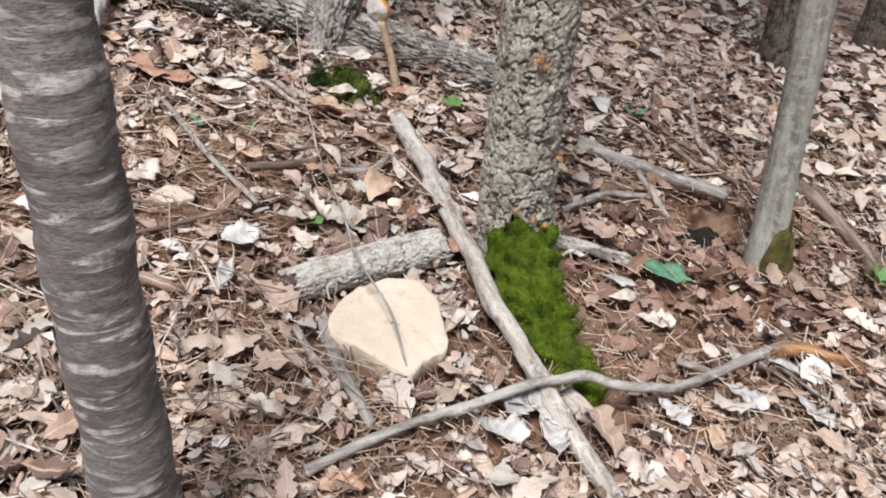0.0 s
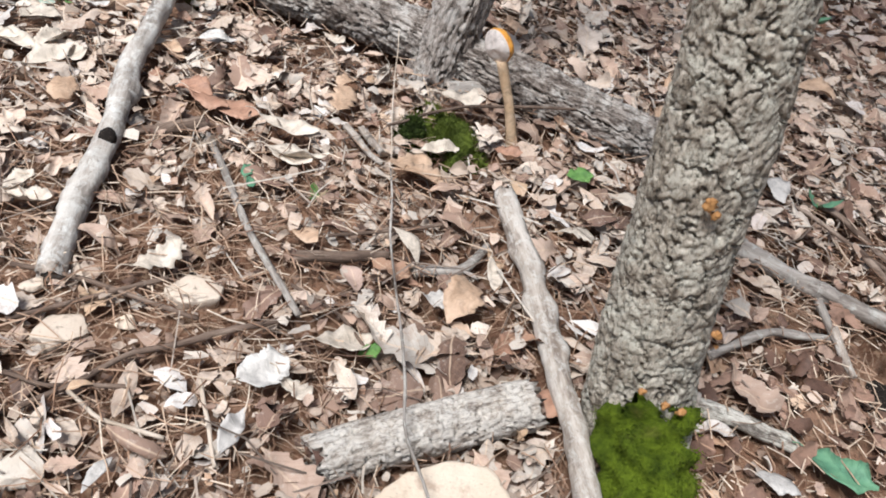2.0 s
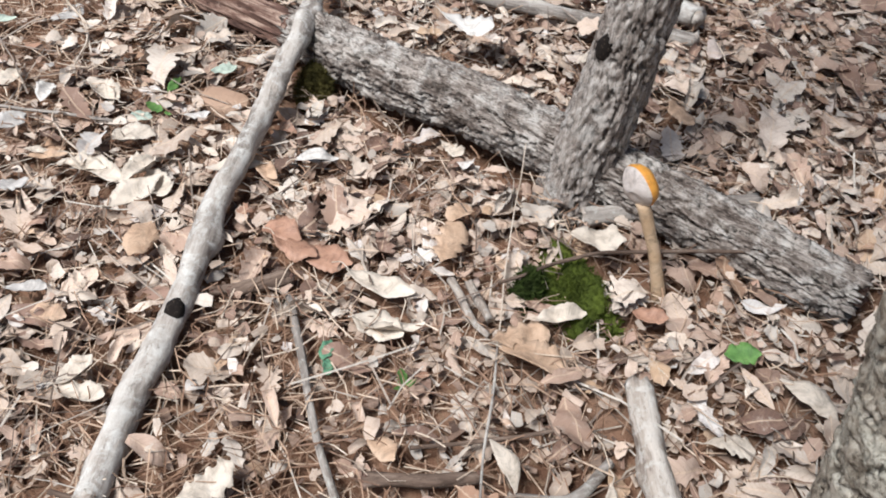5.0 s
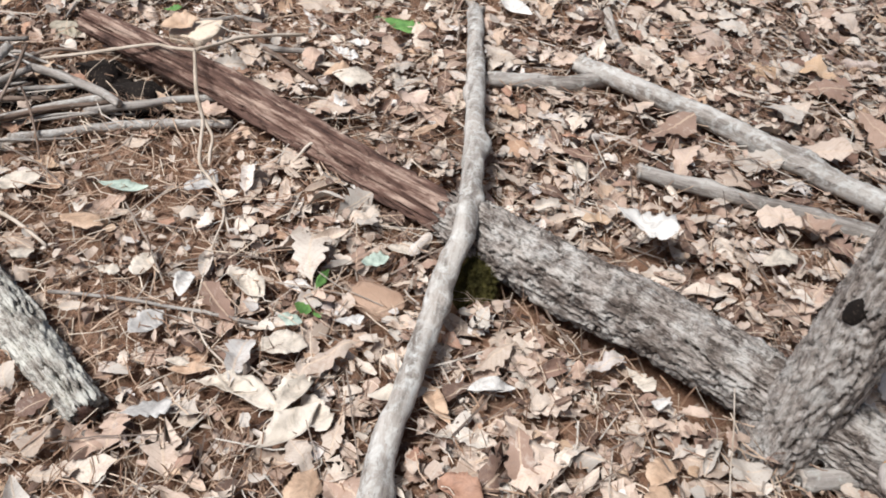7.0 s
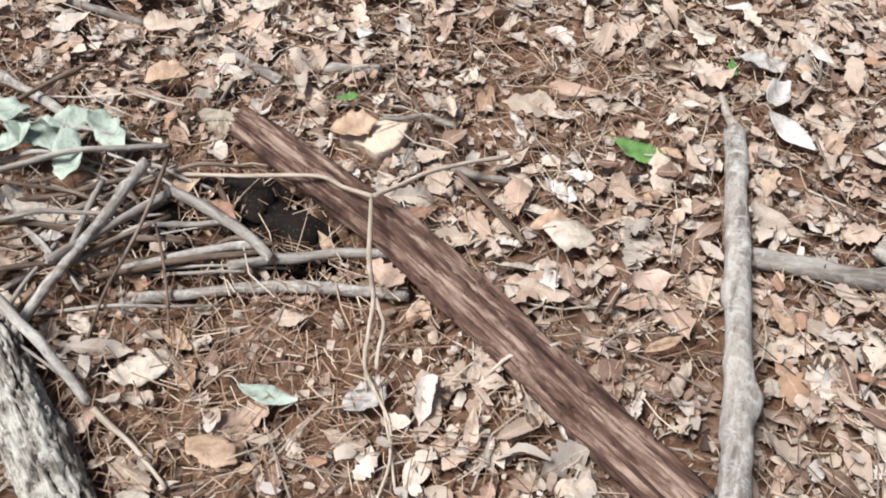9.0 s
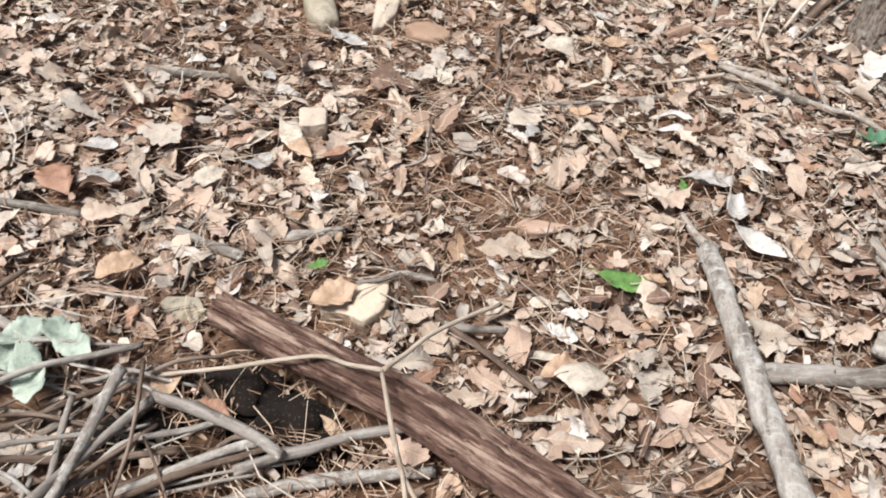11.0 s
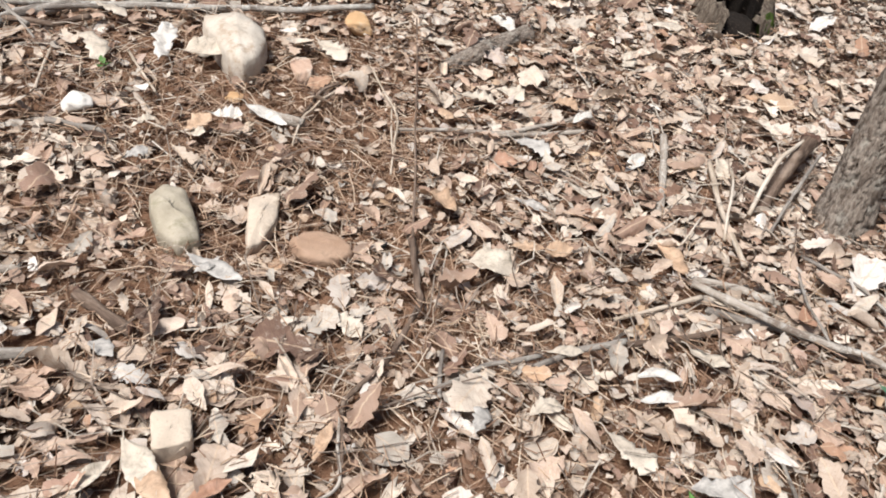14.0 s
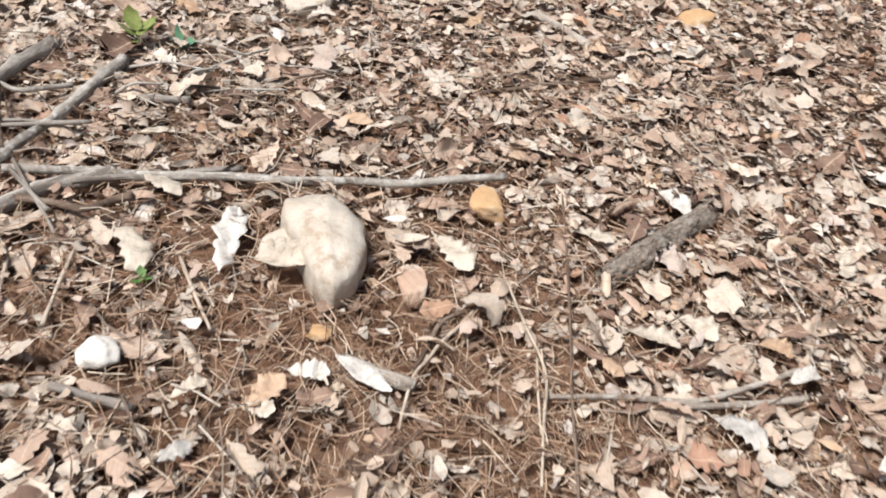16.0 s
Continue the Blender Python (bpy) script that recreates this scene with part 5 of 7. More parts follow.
def mushroom():
    foot, top = Vector((1.645, 2.80, 0.0)), Vector((1.56, 2.845, 0.215))
    base = Vector((foot.x, foot.y, float(ground_z(foot.x, foot.y))))
    ob = new("mushroom")
    ob.matrix_basis = SLOPE @ Matrix.Translation(base)
    tagged(ob, "pale-stemmed mushroom with a tilted orange cap beside a log", "mushroom")
    rel = top - foot
    V, F = tube("stem", [(0, 0, -0.01), tuple(rel * 0.5 + Vector((0.004, 0, 0))), tuple(rel)], [0.016, 0.0135, 0.0125, 0.014], STEM, 20, 24, rough=0.05)
    part("stem", mesh_of("stem", V, F, STEM), ob, "pale tan stem")
    # cap, tipped so that its pale underside faces downhill
    n, m = 36, 12
    prof = [(0.0, 0.034), (0.018, 0.033), (0.034, 0.027), (0.046, 0.016), (0.052, 0.002), (0.05, -0.006)]
    low = [(0.05, -0.006), (0.04, -0.016), (0.026, -0.022), (0.0, -0.024)]

    def turned(profile, name, mat, label):
        a = np.linspace(0, 2 * np.pi, n, endpoint=False)
        V = np.array([(max(r, 0.0005) * math.cos(t) * (1 + 0.05 * math.sin(3 * t)), max(r, 0.0005) * math.sin(t), z + 0.003 * math.sin(2 * t)) for r, z in profile for t in a])
        F = [(r * n + k, r * n + (k + 1) % n, (r + 1) * n + (k + 1) % n, (r + 1) * n + k) for r in range(len(profile) - 1) for k in range(n)]
        p = part(name, mesh_of(name, V, F, mat), ob, label)
        p.matrix_basis = Matrix.Translation(rel + Vector((-0.014, 0.016, 0.03))) @ Vector((0.74, 0.57, 0.16)).to_track_quat('Z', 'Y').to_matrix().to_4x4() @ Matrix.Scale(0.88, 4)
        return p
    turned(prof, "cap", CAPSKIN, "bright orange cap")
    turned(low, "pore_layer", PORES, "pale pinkish-white underside")
    keep(1.645, 2.80, 1.58, 2.85, 0.04)


mushroom()


def stump(x, y):
    """A rotten hollow stump, open to the front, with a mossy shell of bark."""
    n, m = 72, 26
    rs = np.random.RandomState(3)
    ob = new("rotten_stump")
    ob.matrix_basis = SLOPE @ Matrix.Translation((x, y, float(ground_z(x, y)) - 0.03))
    tagged(ob, "dark hollow rotten stump with mossy bark", "stump")
    a = np.linspace(-0.33, 1.33, n) * np.pi
    V = []
    for r0, flip in ((0.16, 1), (0.11, -1)):
        for k in range(m):
            z = k / (m - 1)
            for t in a:
                tall = 0.15 + 0.02 * math.sin(2 * t) + 0.012 * math.sin(7 * t + 1) + 0.008 * math.sin(19 * t) - 0.03 * max(0.0, math.cos(t + 1.9))
                r = r0 * (1.25 - 0.3 * z) * (1 + 0.08 * math.sin(9 * t + 2 * z) + 0.05 * math.sin(17 * t))
                V.append((r * math.cos(t), r * math.sin(t), z * tall))
    F = []
    for s in range(2):
        o = s * n * m
        for k in range(m - 1):
            for i in range(n - 1):
                q = (o + k * n + i, o + k * n + i + 1, o + (k + 1) * n + i + 1, o + (k + 1) * n + i)
                F.append(q if s == 0 else q[::-1])
    for i in range(n - 1):
        F.append(((m - 1) * n + i, (m - 1) * n + i + 1, n * m + (m - 1) * n + i + 1, n * m + (m - 1) * n + i))
    half = (n - 1) * (m - 1)
    part("bark_shell", mesh_of("bark_shell", V, F[:half] + F[2 * half:], DARKBARK), ob)
    # the inner wall is coloured near-black for the shade of the opening
    part("hollow", mesh_of("hollow", V, F[half:2 * half], DARKHOLE), ob, "rotten inside, coloured black for its shade")
    for dx, dy, dz, s in ((0.12, -0.08, 0.08, 0.05), (0.15, 0.02, 0.07, 0.05)):
        W, G, N = mound_verts(s * 0.7, s * 0.8, s, int(dx * 100), 24, 12, 0.3)
        p = part("moss_patch", mesh_of("moss_patch", W, G, MOSSDARK), ob, "dark green moss on the bark")
        p.location = (dx, dy, dz)
    # added mound, near-black, deepens the painted shade at the bottom
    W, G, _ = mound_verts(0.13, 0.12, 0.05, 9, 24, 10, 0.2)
    p = part("core_shade", mesh_of("core_shade", W, G, DARKHOLE), ob, "black mound painting the shade inside the stump")
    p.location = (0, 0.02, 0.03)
    keep(x, y, x, y, 0.16)
    keep(x, y, x, y - 0.15, 0.08)


stump(1.40, 7.50)


def shade_lump(x, y):
    """A near-black lump whose colour stands for the deep shade in a hollow."""
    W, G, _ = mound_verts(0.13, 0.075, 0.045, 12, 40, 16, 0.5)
    thing("shade_lump", mesh_of("shade_lump", W, G, DARKHOLE), x, y, -0.03, "near-black lump painting the shade in a hollow", "wood")
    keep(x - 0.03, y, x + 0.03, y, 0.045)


# shade painted into the hollows by the dark log, the brush and the bank
shade_lump(-0.33, 3.955)
shade_lump(-0.47, 4.02)
shade_lump(-0.64, 3.86)
shade_lump(2.50, 2.13)


# ---- leaves ----
OAK = (0.012, 0.02, 0.11, 0.2, 0.12, 0.26, 0.15, 0.31, 0.19, 0.25, 0.13, 0.03)
TOOTHED = (0.012, 0.05, 0.11, 0.17, 0.15, 0.22, 0.19, 0.25, 0.21, 0.24, 0.17, 0.16, 0.06, 0.015)
LONG = (0.012, 0.1, 0.165, 0.185, 0.15, 0.08, 0.012)
BROAD = (0.02, 0.19, 0.28, 0.25, 0.33, 0.26, 0.27, 0.13, 0.02)
SCRAP = (0.2, 0.34, 0.28, 0.22)
CRUMB = (0.3, 0.22)


def blade(profile, seed=0):
    """A leaf of length 1 along x: left edge, midrib, right edge at each station; faces as quads."""
    k = len(profile)
    rs = np.random.RandomState(seed)
    x = np.linspace(-0.5, 0.5, k)
    w = np.array(profile)
    left = np.stack([x + rs.randn(k) * 0.012, w * (1 + rs.randn(k) * 0.08), 0 * x], 1)
    mid = np.stack([x, 0 * x, 0 * x], 1)
    right = np.stack([x + rs.randn(k) * 0.012, -w * (1 + rs.randn(k) * 0.08), 0 * x], 1)
    V = np.stack([left, mid, right], 1).reshape(-1, 3)
    i = np.arange(k - 1) * 3
    F = np.concatenate([np.stack([i, i + 1, i + 4, i + 3], 1), np.stack([i + 1, i + 2, i + 5, i + 4], 1)])
    return V, F


def fine_blade(profile, seed, fine=5, c=7):
    """A leaf of length 1 with rounded lobes, the two sides unlike, seven points across."""
    k = fine * (len(profile) - 1) + 1
    rs = np.random.RandomState(seed)
    t, s = np.linspace(0, 1, len(profile)), np.linspace(0, 1, k)
    soft = np.zeros(k)
    edges = []
    for side in (1, -1):
        w = np.array(profile) * (1 + rs.randn(len(profile)) * 0.12)
        shift = np.clip(s + rs.uniform(-0.03, 0.03) * np.sin(np.pi * s), 0, 1)
        q = np.interp(shift, t, w)
        q = np.convolve(np.pad(q, 2, mode="edge"), (0.1, 0.22, 0.36, 0.22, 0.1), "valid") * (1 + 0.05 * rs.randn(k))
        edges.append(side * q)
    x = s - 0.5
    bow = 0.03 * rs.randn() * np.sin(np.pi * s)
    rows = []
    for f in np.linspace(1, -1, c):
        y = edges[0] * f if f >= 0 else -edges[1] * f
        rows.append(np.stack([x + 0.1 * np.abs(y), y + bow, soft], 1))
    V = np.stack(rows, 1).reshape(-1, 3)
    i = (np.arange(k - 1)[:, None] * c + np.arange(c - 1)[None]).reshape(-1)
    return V, np.stack([i, i + 1, i + c + 1, i + c], 1), k, c


def curled(V, roll, arch, twist):
    """Leaves (n of them) bent from one flat blade: rolled about the midrib, arched along it and twisted."""
    u, v = V[None, :, 0], V[None, :, 1]
    k = np.where(np.abs(roll) < 0.05, 0.05, roll)[:, None]
    y, z = np.sin(k * v) / k, (1 - np.cos(k * v)) / k
    a = np.where(np.abs(arch) < 0.05, 0.05, arch)[:, None]
    x = np.sin(a * u) / a
    z = z + (1 - np.cos(a * u)) / a + twist[:, None] * u * v
    return np.stack([x + 0 * y, y + 0 * x, z], -1)


def turned_by(P, yaw, tilt, lean):
    cy, sy, ct, st, cl, sl = np.cos(yaw), np.sin(yaw), np.cos(tilt), np.sin(tilt), np.cos(lean), np.sin(lean)
    x, y, z = P[..., 0], P[..., 1], P[..., 2]
    y, z = y * ct[:, None] - z * st[:, None], y * st[:, None] + z * ct[:, None]
    x, z = x * cl[:, None] + z * sl[:, None], -x * sl[:, None] + z * cl[:, None]
    return np.stack([x * cy[:, None] - y * sy[:, None], x * sy[:, None] + y * cy[:, None], z], -1)


LEAVES = [0]


def leaf(x, y, length, profile, mat, label, yaw=0, roll=1.5, arch=0.8, tilt=0, lean=0, h=0.022, name="dead_leaf", width=1.0):
    LEAVES[0] += 1
    V, F, k, c = fine_blade(profile, LEAVES[0], 4, 5)
    one = lambda v: np.array([float(v)])
    P = curled(V * (1, width, 1), one(roll), one(arch), one(0.5)) * length
    P = turned_by(P, one(0), one(radians(tilt)), one(radians(lean)))[0]
    P[:, 2] -= P[:, 2].min()
    rs = np.random.RandomState(LEAVES[0])
    for _ in range(5):
        f = rs.randn(2) * 9
        P[:, 2] += length * 0.014 * np.sin(V[:, :2] @ f + rs.rand() * 6.3)
    P[:, 2] += length * 0.02 * np.abs(V[:, 1]) / 0.2
    thick = P - (0, 0, 0.0011)
    n = len(P)
    G = np.vstack([F, F[:, ::-1] + n])
    i = np.arange(k - 1) * c
    rim = np.vstack([np.stack([i, i + c, i + c + n, i + n], 1), np.stack([i + 2 * c - 1, i + c - 1, i + c - 1 + n, i + 2 * c - 1 + n], 1)])
    me = mesh_of(name, np.vstack([P, thick]), np.vstack([G, rim]), mat)
    keep(x, y, x, y, length * 0.3)
    ob = thing(name, me, x, y, h + 0.012, label, "leaf", "green leaves on the litter" if "green" in name else "loose leaves on the litter", turn=yaw)
    if length > 0.085 and name != "wood_chip":
        foot, inner = P[c // 2], P[3 * c + c // 2]
        way = (foot - inner) / max(np.linalg.norm(foot - inner), 1e-6)
        way[2] = min(way[2], 0.15)
        tip = foot + way * length * 0.24
        S, G = tube("stalk", [tuple(foot - way * length * 0.04), tuple((foot + tip) / 2 + (0, 0.06 * length, 0)), tuple(tip)], [0.0016, 0.0011, 0.0014], mat, 6, 8)
        part("stalk", mesh_of("stalk", S, G, mat if "green" in name else VINE), ob, "thin stalk")
    return ob


leaf(1.02, 1.86, 0.10, LONG, BLUISH, "silvery curled leaf hanging on twigs", 70, 3.5, 0.6, 10, 0, 0.03, width=1.3)
leaf(1.06, 1.99, 0.12, BROAD, WHITE, "white crumpled dead leaf beside a log", 40, 2.0, 0.8, 10, 10, 0.03, width=1.2)
leaf(1.12, 1.97, 0.09, OAK, BLEACHED, "bleached crumpled oak leaf beside a log", -40, 3.0, 1.2)
leaf(1.26, 2.06, 0.055, BROAD, GREEN, "small bright green leaf on the litter", 30, 0.8, 0.4, 0, 0, 0.035, "green_leaf")
leaf(1.78, 2.63, 0.075, BROAD, GREEN, "bright green seedling leaf in dead leaves", 10, 0.8, 0.5, 15, 0, 0.04, "green_leaf")
leaf(2.22, 1.87, 0.15, BROAD, DULLGREEN, "broad dull green leaf on needles", -30, 0.7, 0.4, 0, 0, 0.03, "green_leaf", 0.9)
leaf(0.98, 2.56, 0.05, BROAD, DULLGREEN, "small dull green leaf on needles", 80, 0.8, 0.4, 0, 0, 0.03, "green_leaf")
leaf(0.99, 2.52, 0.04, BROAD, DULLGREEN, "small dull green leaf on needles", 100, 0.8, 0.4, 0, 0, 0.03, "green_leaf")
leaf(0.40, 4.465, 0.14, BROAD, GREEN, "bright green leaf lying on the litter", -8, 2.2, 0.6, 10, 0, 0.03, "green_leaf", 0.75)
leaf(-0.29, 4.275, 0.12, BROAD, TAN, "tan leaf lying over an angular stone", 35, 1.4, 0.6, 8, 0, 0.05)
leaf(-0.36, 4.39, 0.06, OAK, GREEN, "small green leaf beside a tan stone", 30, 1.0, 0.6, 0, 0, 0.03, "green_leaf")
leaf(0.57, 4.87, 0.07, LONG, GREEN, "narrow green leaf on the litter", -70, 1.0, 0.6, 0, 0, 0.03, "green_leaf")
leaf(0.53, 3.42, 0.07, BROAD, PALEGREEN, "pale green leaf beside a brown stone", 30, 0.8, 0.5, 0, 0, 0.035, "faded_leaf")
leaf(0.38, 3.21, 0.06, BROAD, PALEGREEN, "pale green faded leaf on the litter", -10, 0.8, 0.5, 0, 0, 0.035, "faded_leaf")
leaf(0.42, 3.34, 0.07, LONG, GREEN, "narrow green leaf standing in the litter", 80, 2.0, 0.5, 30, 0, 0.03, "green_leaf")
leaf(-0.16, 3.55, 0.13, LONG, PALEGREEN, "pale green curled leaf on the litter", 5, 2.5, 0.5, 0, 0, 0.03, "faded_leaf")
for dx, dy, yaw, ln in ((0.0, 0.0, 20, 0.17), (0.09, -0.03, -60, 0.15), (-0.1, 0.03, 160, 0.17), (0.02, 0.06, 60, 0.14), (0.12, 0.08, -20, 0.14), (-0.05, -0.05, 230, 0.15)):
    leaf(-0.92 + dx, 3.92 + dy, ln, BROAD, PALEGREEN, "pale green wilting leaf on a broken sprig", yaw, 1.5, 1.3, 10, 15, 0.06, "faded_leaf", 0.8)
leaf(1.15, 3.56, 0.16, OAK, WHITE, "white bleached oak leaf on a log", -20, 1.2, 0.8, 0, 0, 0.13)
leaf(-0.42, 3.50, 0.12, BROAD, BLEACHED, "pale cream leaf on the litter", 35, 0.8, 0.4)
leaf(0.02, 3.62, 0.11, BROAD, BLUISH, "grey silvery leaf below a hanging vine", 60, 1.2, 0.6)
leaf(0.685, 4.76, 0.18, LONG, WHITE, "white rolled leaf at the end of a pole", 75, 4.5, 1.2, 15, 15, 0.04, width=1.2)
leaf(0.735, 4.645, 0.16, LONG, WHITE, "white curled leaf at the end of a pole", -28, 4.5, 1.4, 12, 8, 0.035, width=1.0)
leaf(0.66, 4.92, 0.11, BROAD, BLUISH, "pale violet-white leaf on the litter", 20, 1.5, 0.6)
leaf(0.18, 4.55, 0.11, LONG, BLEACHED, "pale chip of wood on soil", 25, 3.0, 0.3, 0, 0, 0.02, "wood_chip", 0.9)
leaf(-0.885, 6.53, 0.27, OAK, WHITE, "long white oak leaf beside a pale boulder", 95, 0.9, 0.5, 0, 0, 0.03, width=0.52)
leaf(0.70, 5.69, 0.15, LONG, TAN, "tan rolled leaf among fallen sticks", 110, 4.0, 0.6, 10, 0, 0.03, width=1.4)
leaf(1.75, 8.17, 0.16, BROAD, GREEN, "green leaf beside a rotten stump", 20, 0.8, 0.5, 20, 0, 0.1, "green_leaf")
leaf(1.80, 8.50, 0.17, BROAD, GREEN, "green leaf beside a thin tree", -50, 0.8, 0.5, 20, 0, 0.1, "green_leaf")
leaf(0.66, 3.05, 0.13, LONG, BLEACHED, "pale rolled leaf on the litter", 200, 5.0, 0.5, 0, 0, 0.035, width=1.3)
leaf(0.35, 3.0, 0.16, LONG, BLEACHED, "long pale rolled leaf on the litter", -20, 5.5, 0.6, 0, 0, 0.035, width=1.3)
leaf(0.46, 2.93, 0.16, LONG, BLEACHED, "long pale curled leaf on the litter", 55, 4.0, 0.8, 0, 0, 0.035, width=1.3)
leaf(1.06, 2.72, 0.16, LONG, BLEACHED, "long pale twisted leaf beside a short stick", -15, 4.0, 1.0, 0, 0, 0.035)
leaf(0.93, 2.80, 0.12, BROAD, RUSSET, "flat russet leaf beside a lichened pole", -10, 0.8, 0.3)
leaf(1.43, 2.68, 0.11, LONG, BLEACHED, "pale rolled leaf against green moss", 20, 5.5, 0.5, 0, 0, 0.04, width=1.4)
leaf(1.50, 2.88, 0.12, BROAD, BLEACHED, "pale leaf resting on green moss", 0, 1.2, 0.6, 0, 0, 0.06)
leaf(1.60, 1.98, 0.12, BROAD, RUSSET, "reddish flat leaf between pole and tree", -20, 0.5, 0.3, 0, 0, 0.03)
for k, (x, y, yaw) in enumerate(((1.62, 1.42, 30), (1.55, 1.36, -20), (1.66, 1.33, 80), (1.58, 1.45, 140), (1.68, 1.42, -60))):
    leaf(x, y, 0.13, OAK, BLUISH, "silvery grey dead leaf under a pale pole", yaw, 3.0, 0.9, 12, 8, 0.03)
leaf(0.74, 3.04, 0.110, LONG, TAN, "tan narrow curled leaf lying on the litter", -46, 2.5, 0.2, -10, 1, 0.03)
leaf(0.30, 3.01, 0.139, LONG, BLEACHED, "pale cream narrow curled leaf lying on the litter", -4, 5.5, -0.1, 4, -8, 0.03)
leaf(0.45, 3.01, 0.147, LONG, BLEACHED, "pale cream narrow curled leaf lying on the litter", 71, 5.5, -1.0, 12, 5, 0.03)
leaf(0.86, 2.81, 0.110, BROAD, RUSSET, "russet brown broad dead leaf lying on the litter", -19, -1.5, 0.1, -8, 5, 0.03)
leaf(1.10, 2.63, 0.128, LONG, BLEACHED, "pale cream narrow curled leaf lying on the litter", 9, 5.5, 0.7, 1, 2, 0.03)
leaf(1.38, 2.58, 0.137, BROAD, TAN, "tan broad dead leaf lying on the litter", -10, 2.0, -0.5, -10, 6, 0.03)
leaf(0.86, 3.10, 0.084, LONG, BLUISH, "silvery grey narrow curled leaf lying on the litter", 2, 4.5, 0.5, 7, -8, 0.03)
leaf(1.16, 3.17, 0.083, OAK, BLEACHED, "pale cream lobed oak leaf lying on the litter", -44, 2.0, 0.5, 4, -9, 0.03)
leaf(0.21, 3.04, 0.095, LONG, TAN, "tan narrow curled leaf lying on the litter", 12, 4.5, 0.6, 12, -2, 0.03)
leaf(0.41, 2.58, 0.074, BROAD, TAN, "tan broad dead leaf lying on the litter", 0, 3.5, 0.2, 14, 2, 0.03)
leaf(0.34, 2.64, 0.098, LONG, BLUISH, "silvery grey narrow curled leaf lying on the litter", 11, 5.5, 0.6, -1, 2, 0.03)
leaf(0.52, 2.45, 0.089, BROAD, BLEACHED, "pale cream broad dead leaf lying on the litter", 64, 3.5, 0.9, -10, 1, 0.03)
leaf(0.39, 3.13, 0.104, BROAD, BLEACHED, "pale cream broad dead leaf lying on the litter", 16, 1.2, -0.9, 1, -4, 0.03)
leaf(1.72, 3.38, 0.097, BROAD, TAN, "tan broad dead leaf lying on the litter", -50, -1.5, 0.9, -1, 10, 0.03)
leaf(1.19, 2.85, 0.145, OAK, TAN, "tan lobed oak leaf lying on the litter", 78, -1.5, -0.2, 12, 2, 0.03)
leaf(1.35, 2.62, 0.133, OAK, TAN, "tan lobed oak leaf lying on the litter", 24, -1.5, 0.1, -1, 8, 0.03)
leaf(1.61, 2.71, 0.074, BROAD, RUSSET, "russet brown broad dead leaf lying on the litter", -10, 2.0, 0.8, 7, -10, 0.03)
leaf(0.83, 2.25, 0.120, OAK, BLEACHED, "pale cream lobed oak leaf lying on the litter", 41, -1.5, 1.0, 7, -5, 0.03)
leaf(1.41, 2.20, 0.104, OAK, WHITE, "white bleached lobed oak leaf lying on the litter", 10, -1.5, 0.9, 14, 8, 0.03)
leaf(1.21, 2.08, 0.126, BROAD, BLEACHED, "pale cream broad dead leaf lying on the litter", 22, 1.2, 0.4, -8, 10, 0.03)
leaf(2.06, 1.83, 0.099, BROAD, BLUISH, "silvery grey broad dead leaf lying on the litter", -21, -1.5, -0.4, -12, 5, 0.03)
leaf(0.82, 2.85, 0.105, BROAD, RUSSET, "russet brown broad dead leaf lying on the litter", -22, 3.5, -0.8, 11, -8, 0.03)
leaf(0.44, 3.01, 0.118, BROAD, BLEACHED, "pale cream broad dead leaf lying on the litter", 58, 3.5, 0.8, -14, -1, 0.03)
leaf(0.73, 3.06, 0.128, LONG, TAN, "tan narrow curled leaf lying on the litter", -46, 4.5, 0.5, 13, -7, 0.03)
leaf(1.12, 2.36, 0.074, BROAD, TAN, "tan broad dead leaf lying on the litter", -43, 1.2, 0.2, 10, -9, 0.03)
leaf(1.53, 2.29, 0.104, LONG, BLEACHED, "pale cream narrow curled leaf lying on the litter", -87, 4.5, 0.4, -4, 7, 0.03)
leaf(0.53, 2.79, 0.108, BROAD, TAN, "tan broad dead leaf lying on the litter", -98, -1.5, 0.0, -13, -1, 0.03)
leaf(2.76, 3.31, 0.149, BROAD, TAN, "tan broad dead leaf lying on the litter", -9, 1.2, -0.8, 5, 7, 0.03)
leaf(1.07, 2.62, 0.116, BROAD, BLEACHED, "pale cream broad dead leaf lying on the litter", -16, 1.2, 0.9, -1, -1, 0.03)
leaf(1.74, 2.44, 0.103, OAK, BLEACHED, "pale cream lobed oak leaf lying on the litter", 1, -1.5, -0.7, -13, 0, 0.03)
leaf(0.82, 1.76, 0.077, LONG, BLUISH, "silvery grey narrow curled leaf lying on the litter", 66, 4.5, -0.3, -10, 2, 0.03)
leaf(0.11, 3.27, 0.080, BROAD, WHITE, "white bleached broad dead leaf lying on the litter", 92, 3.5, -0.1, 2, 2, 0.03)
leaf(0.27, 3.28, 0.085, LONG, BLEACHED, "pale cream narrow curled leaf lying on the litter", -59, 5.5, 0.7, 7, 7, 0.03)
leaf(0.07, 3.14, 0.094, BROAD, BLUISH, "silvery grey broad dead leaf lying on the litter", 61, 1.2, 0.2, 11, 6, 0.03)
leaf(0.37, 3.14, 0.089, BROAD, BLEACHED, "pale cream broad dead leaf lying on the litter", 40, -1.5, -0.1, 9, -3, 0.03)
leaf(0.18, 3.05, 0.066, LONG, BLEACHED, "pale cream narrow curled leaf lying on the litter", 1, 4.5, -0.1, -6, 6, 0.03)
leaf(0.16, 2.92, 0.106, OAK, BLUISH, "silvery grey lobed oak leaf lying on the litter", 28, -1.5, 0.1, -14, 3, 0.03)
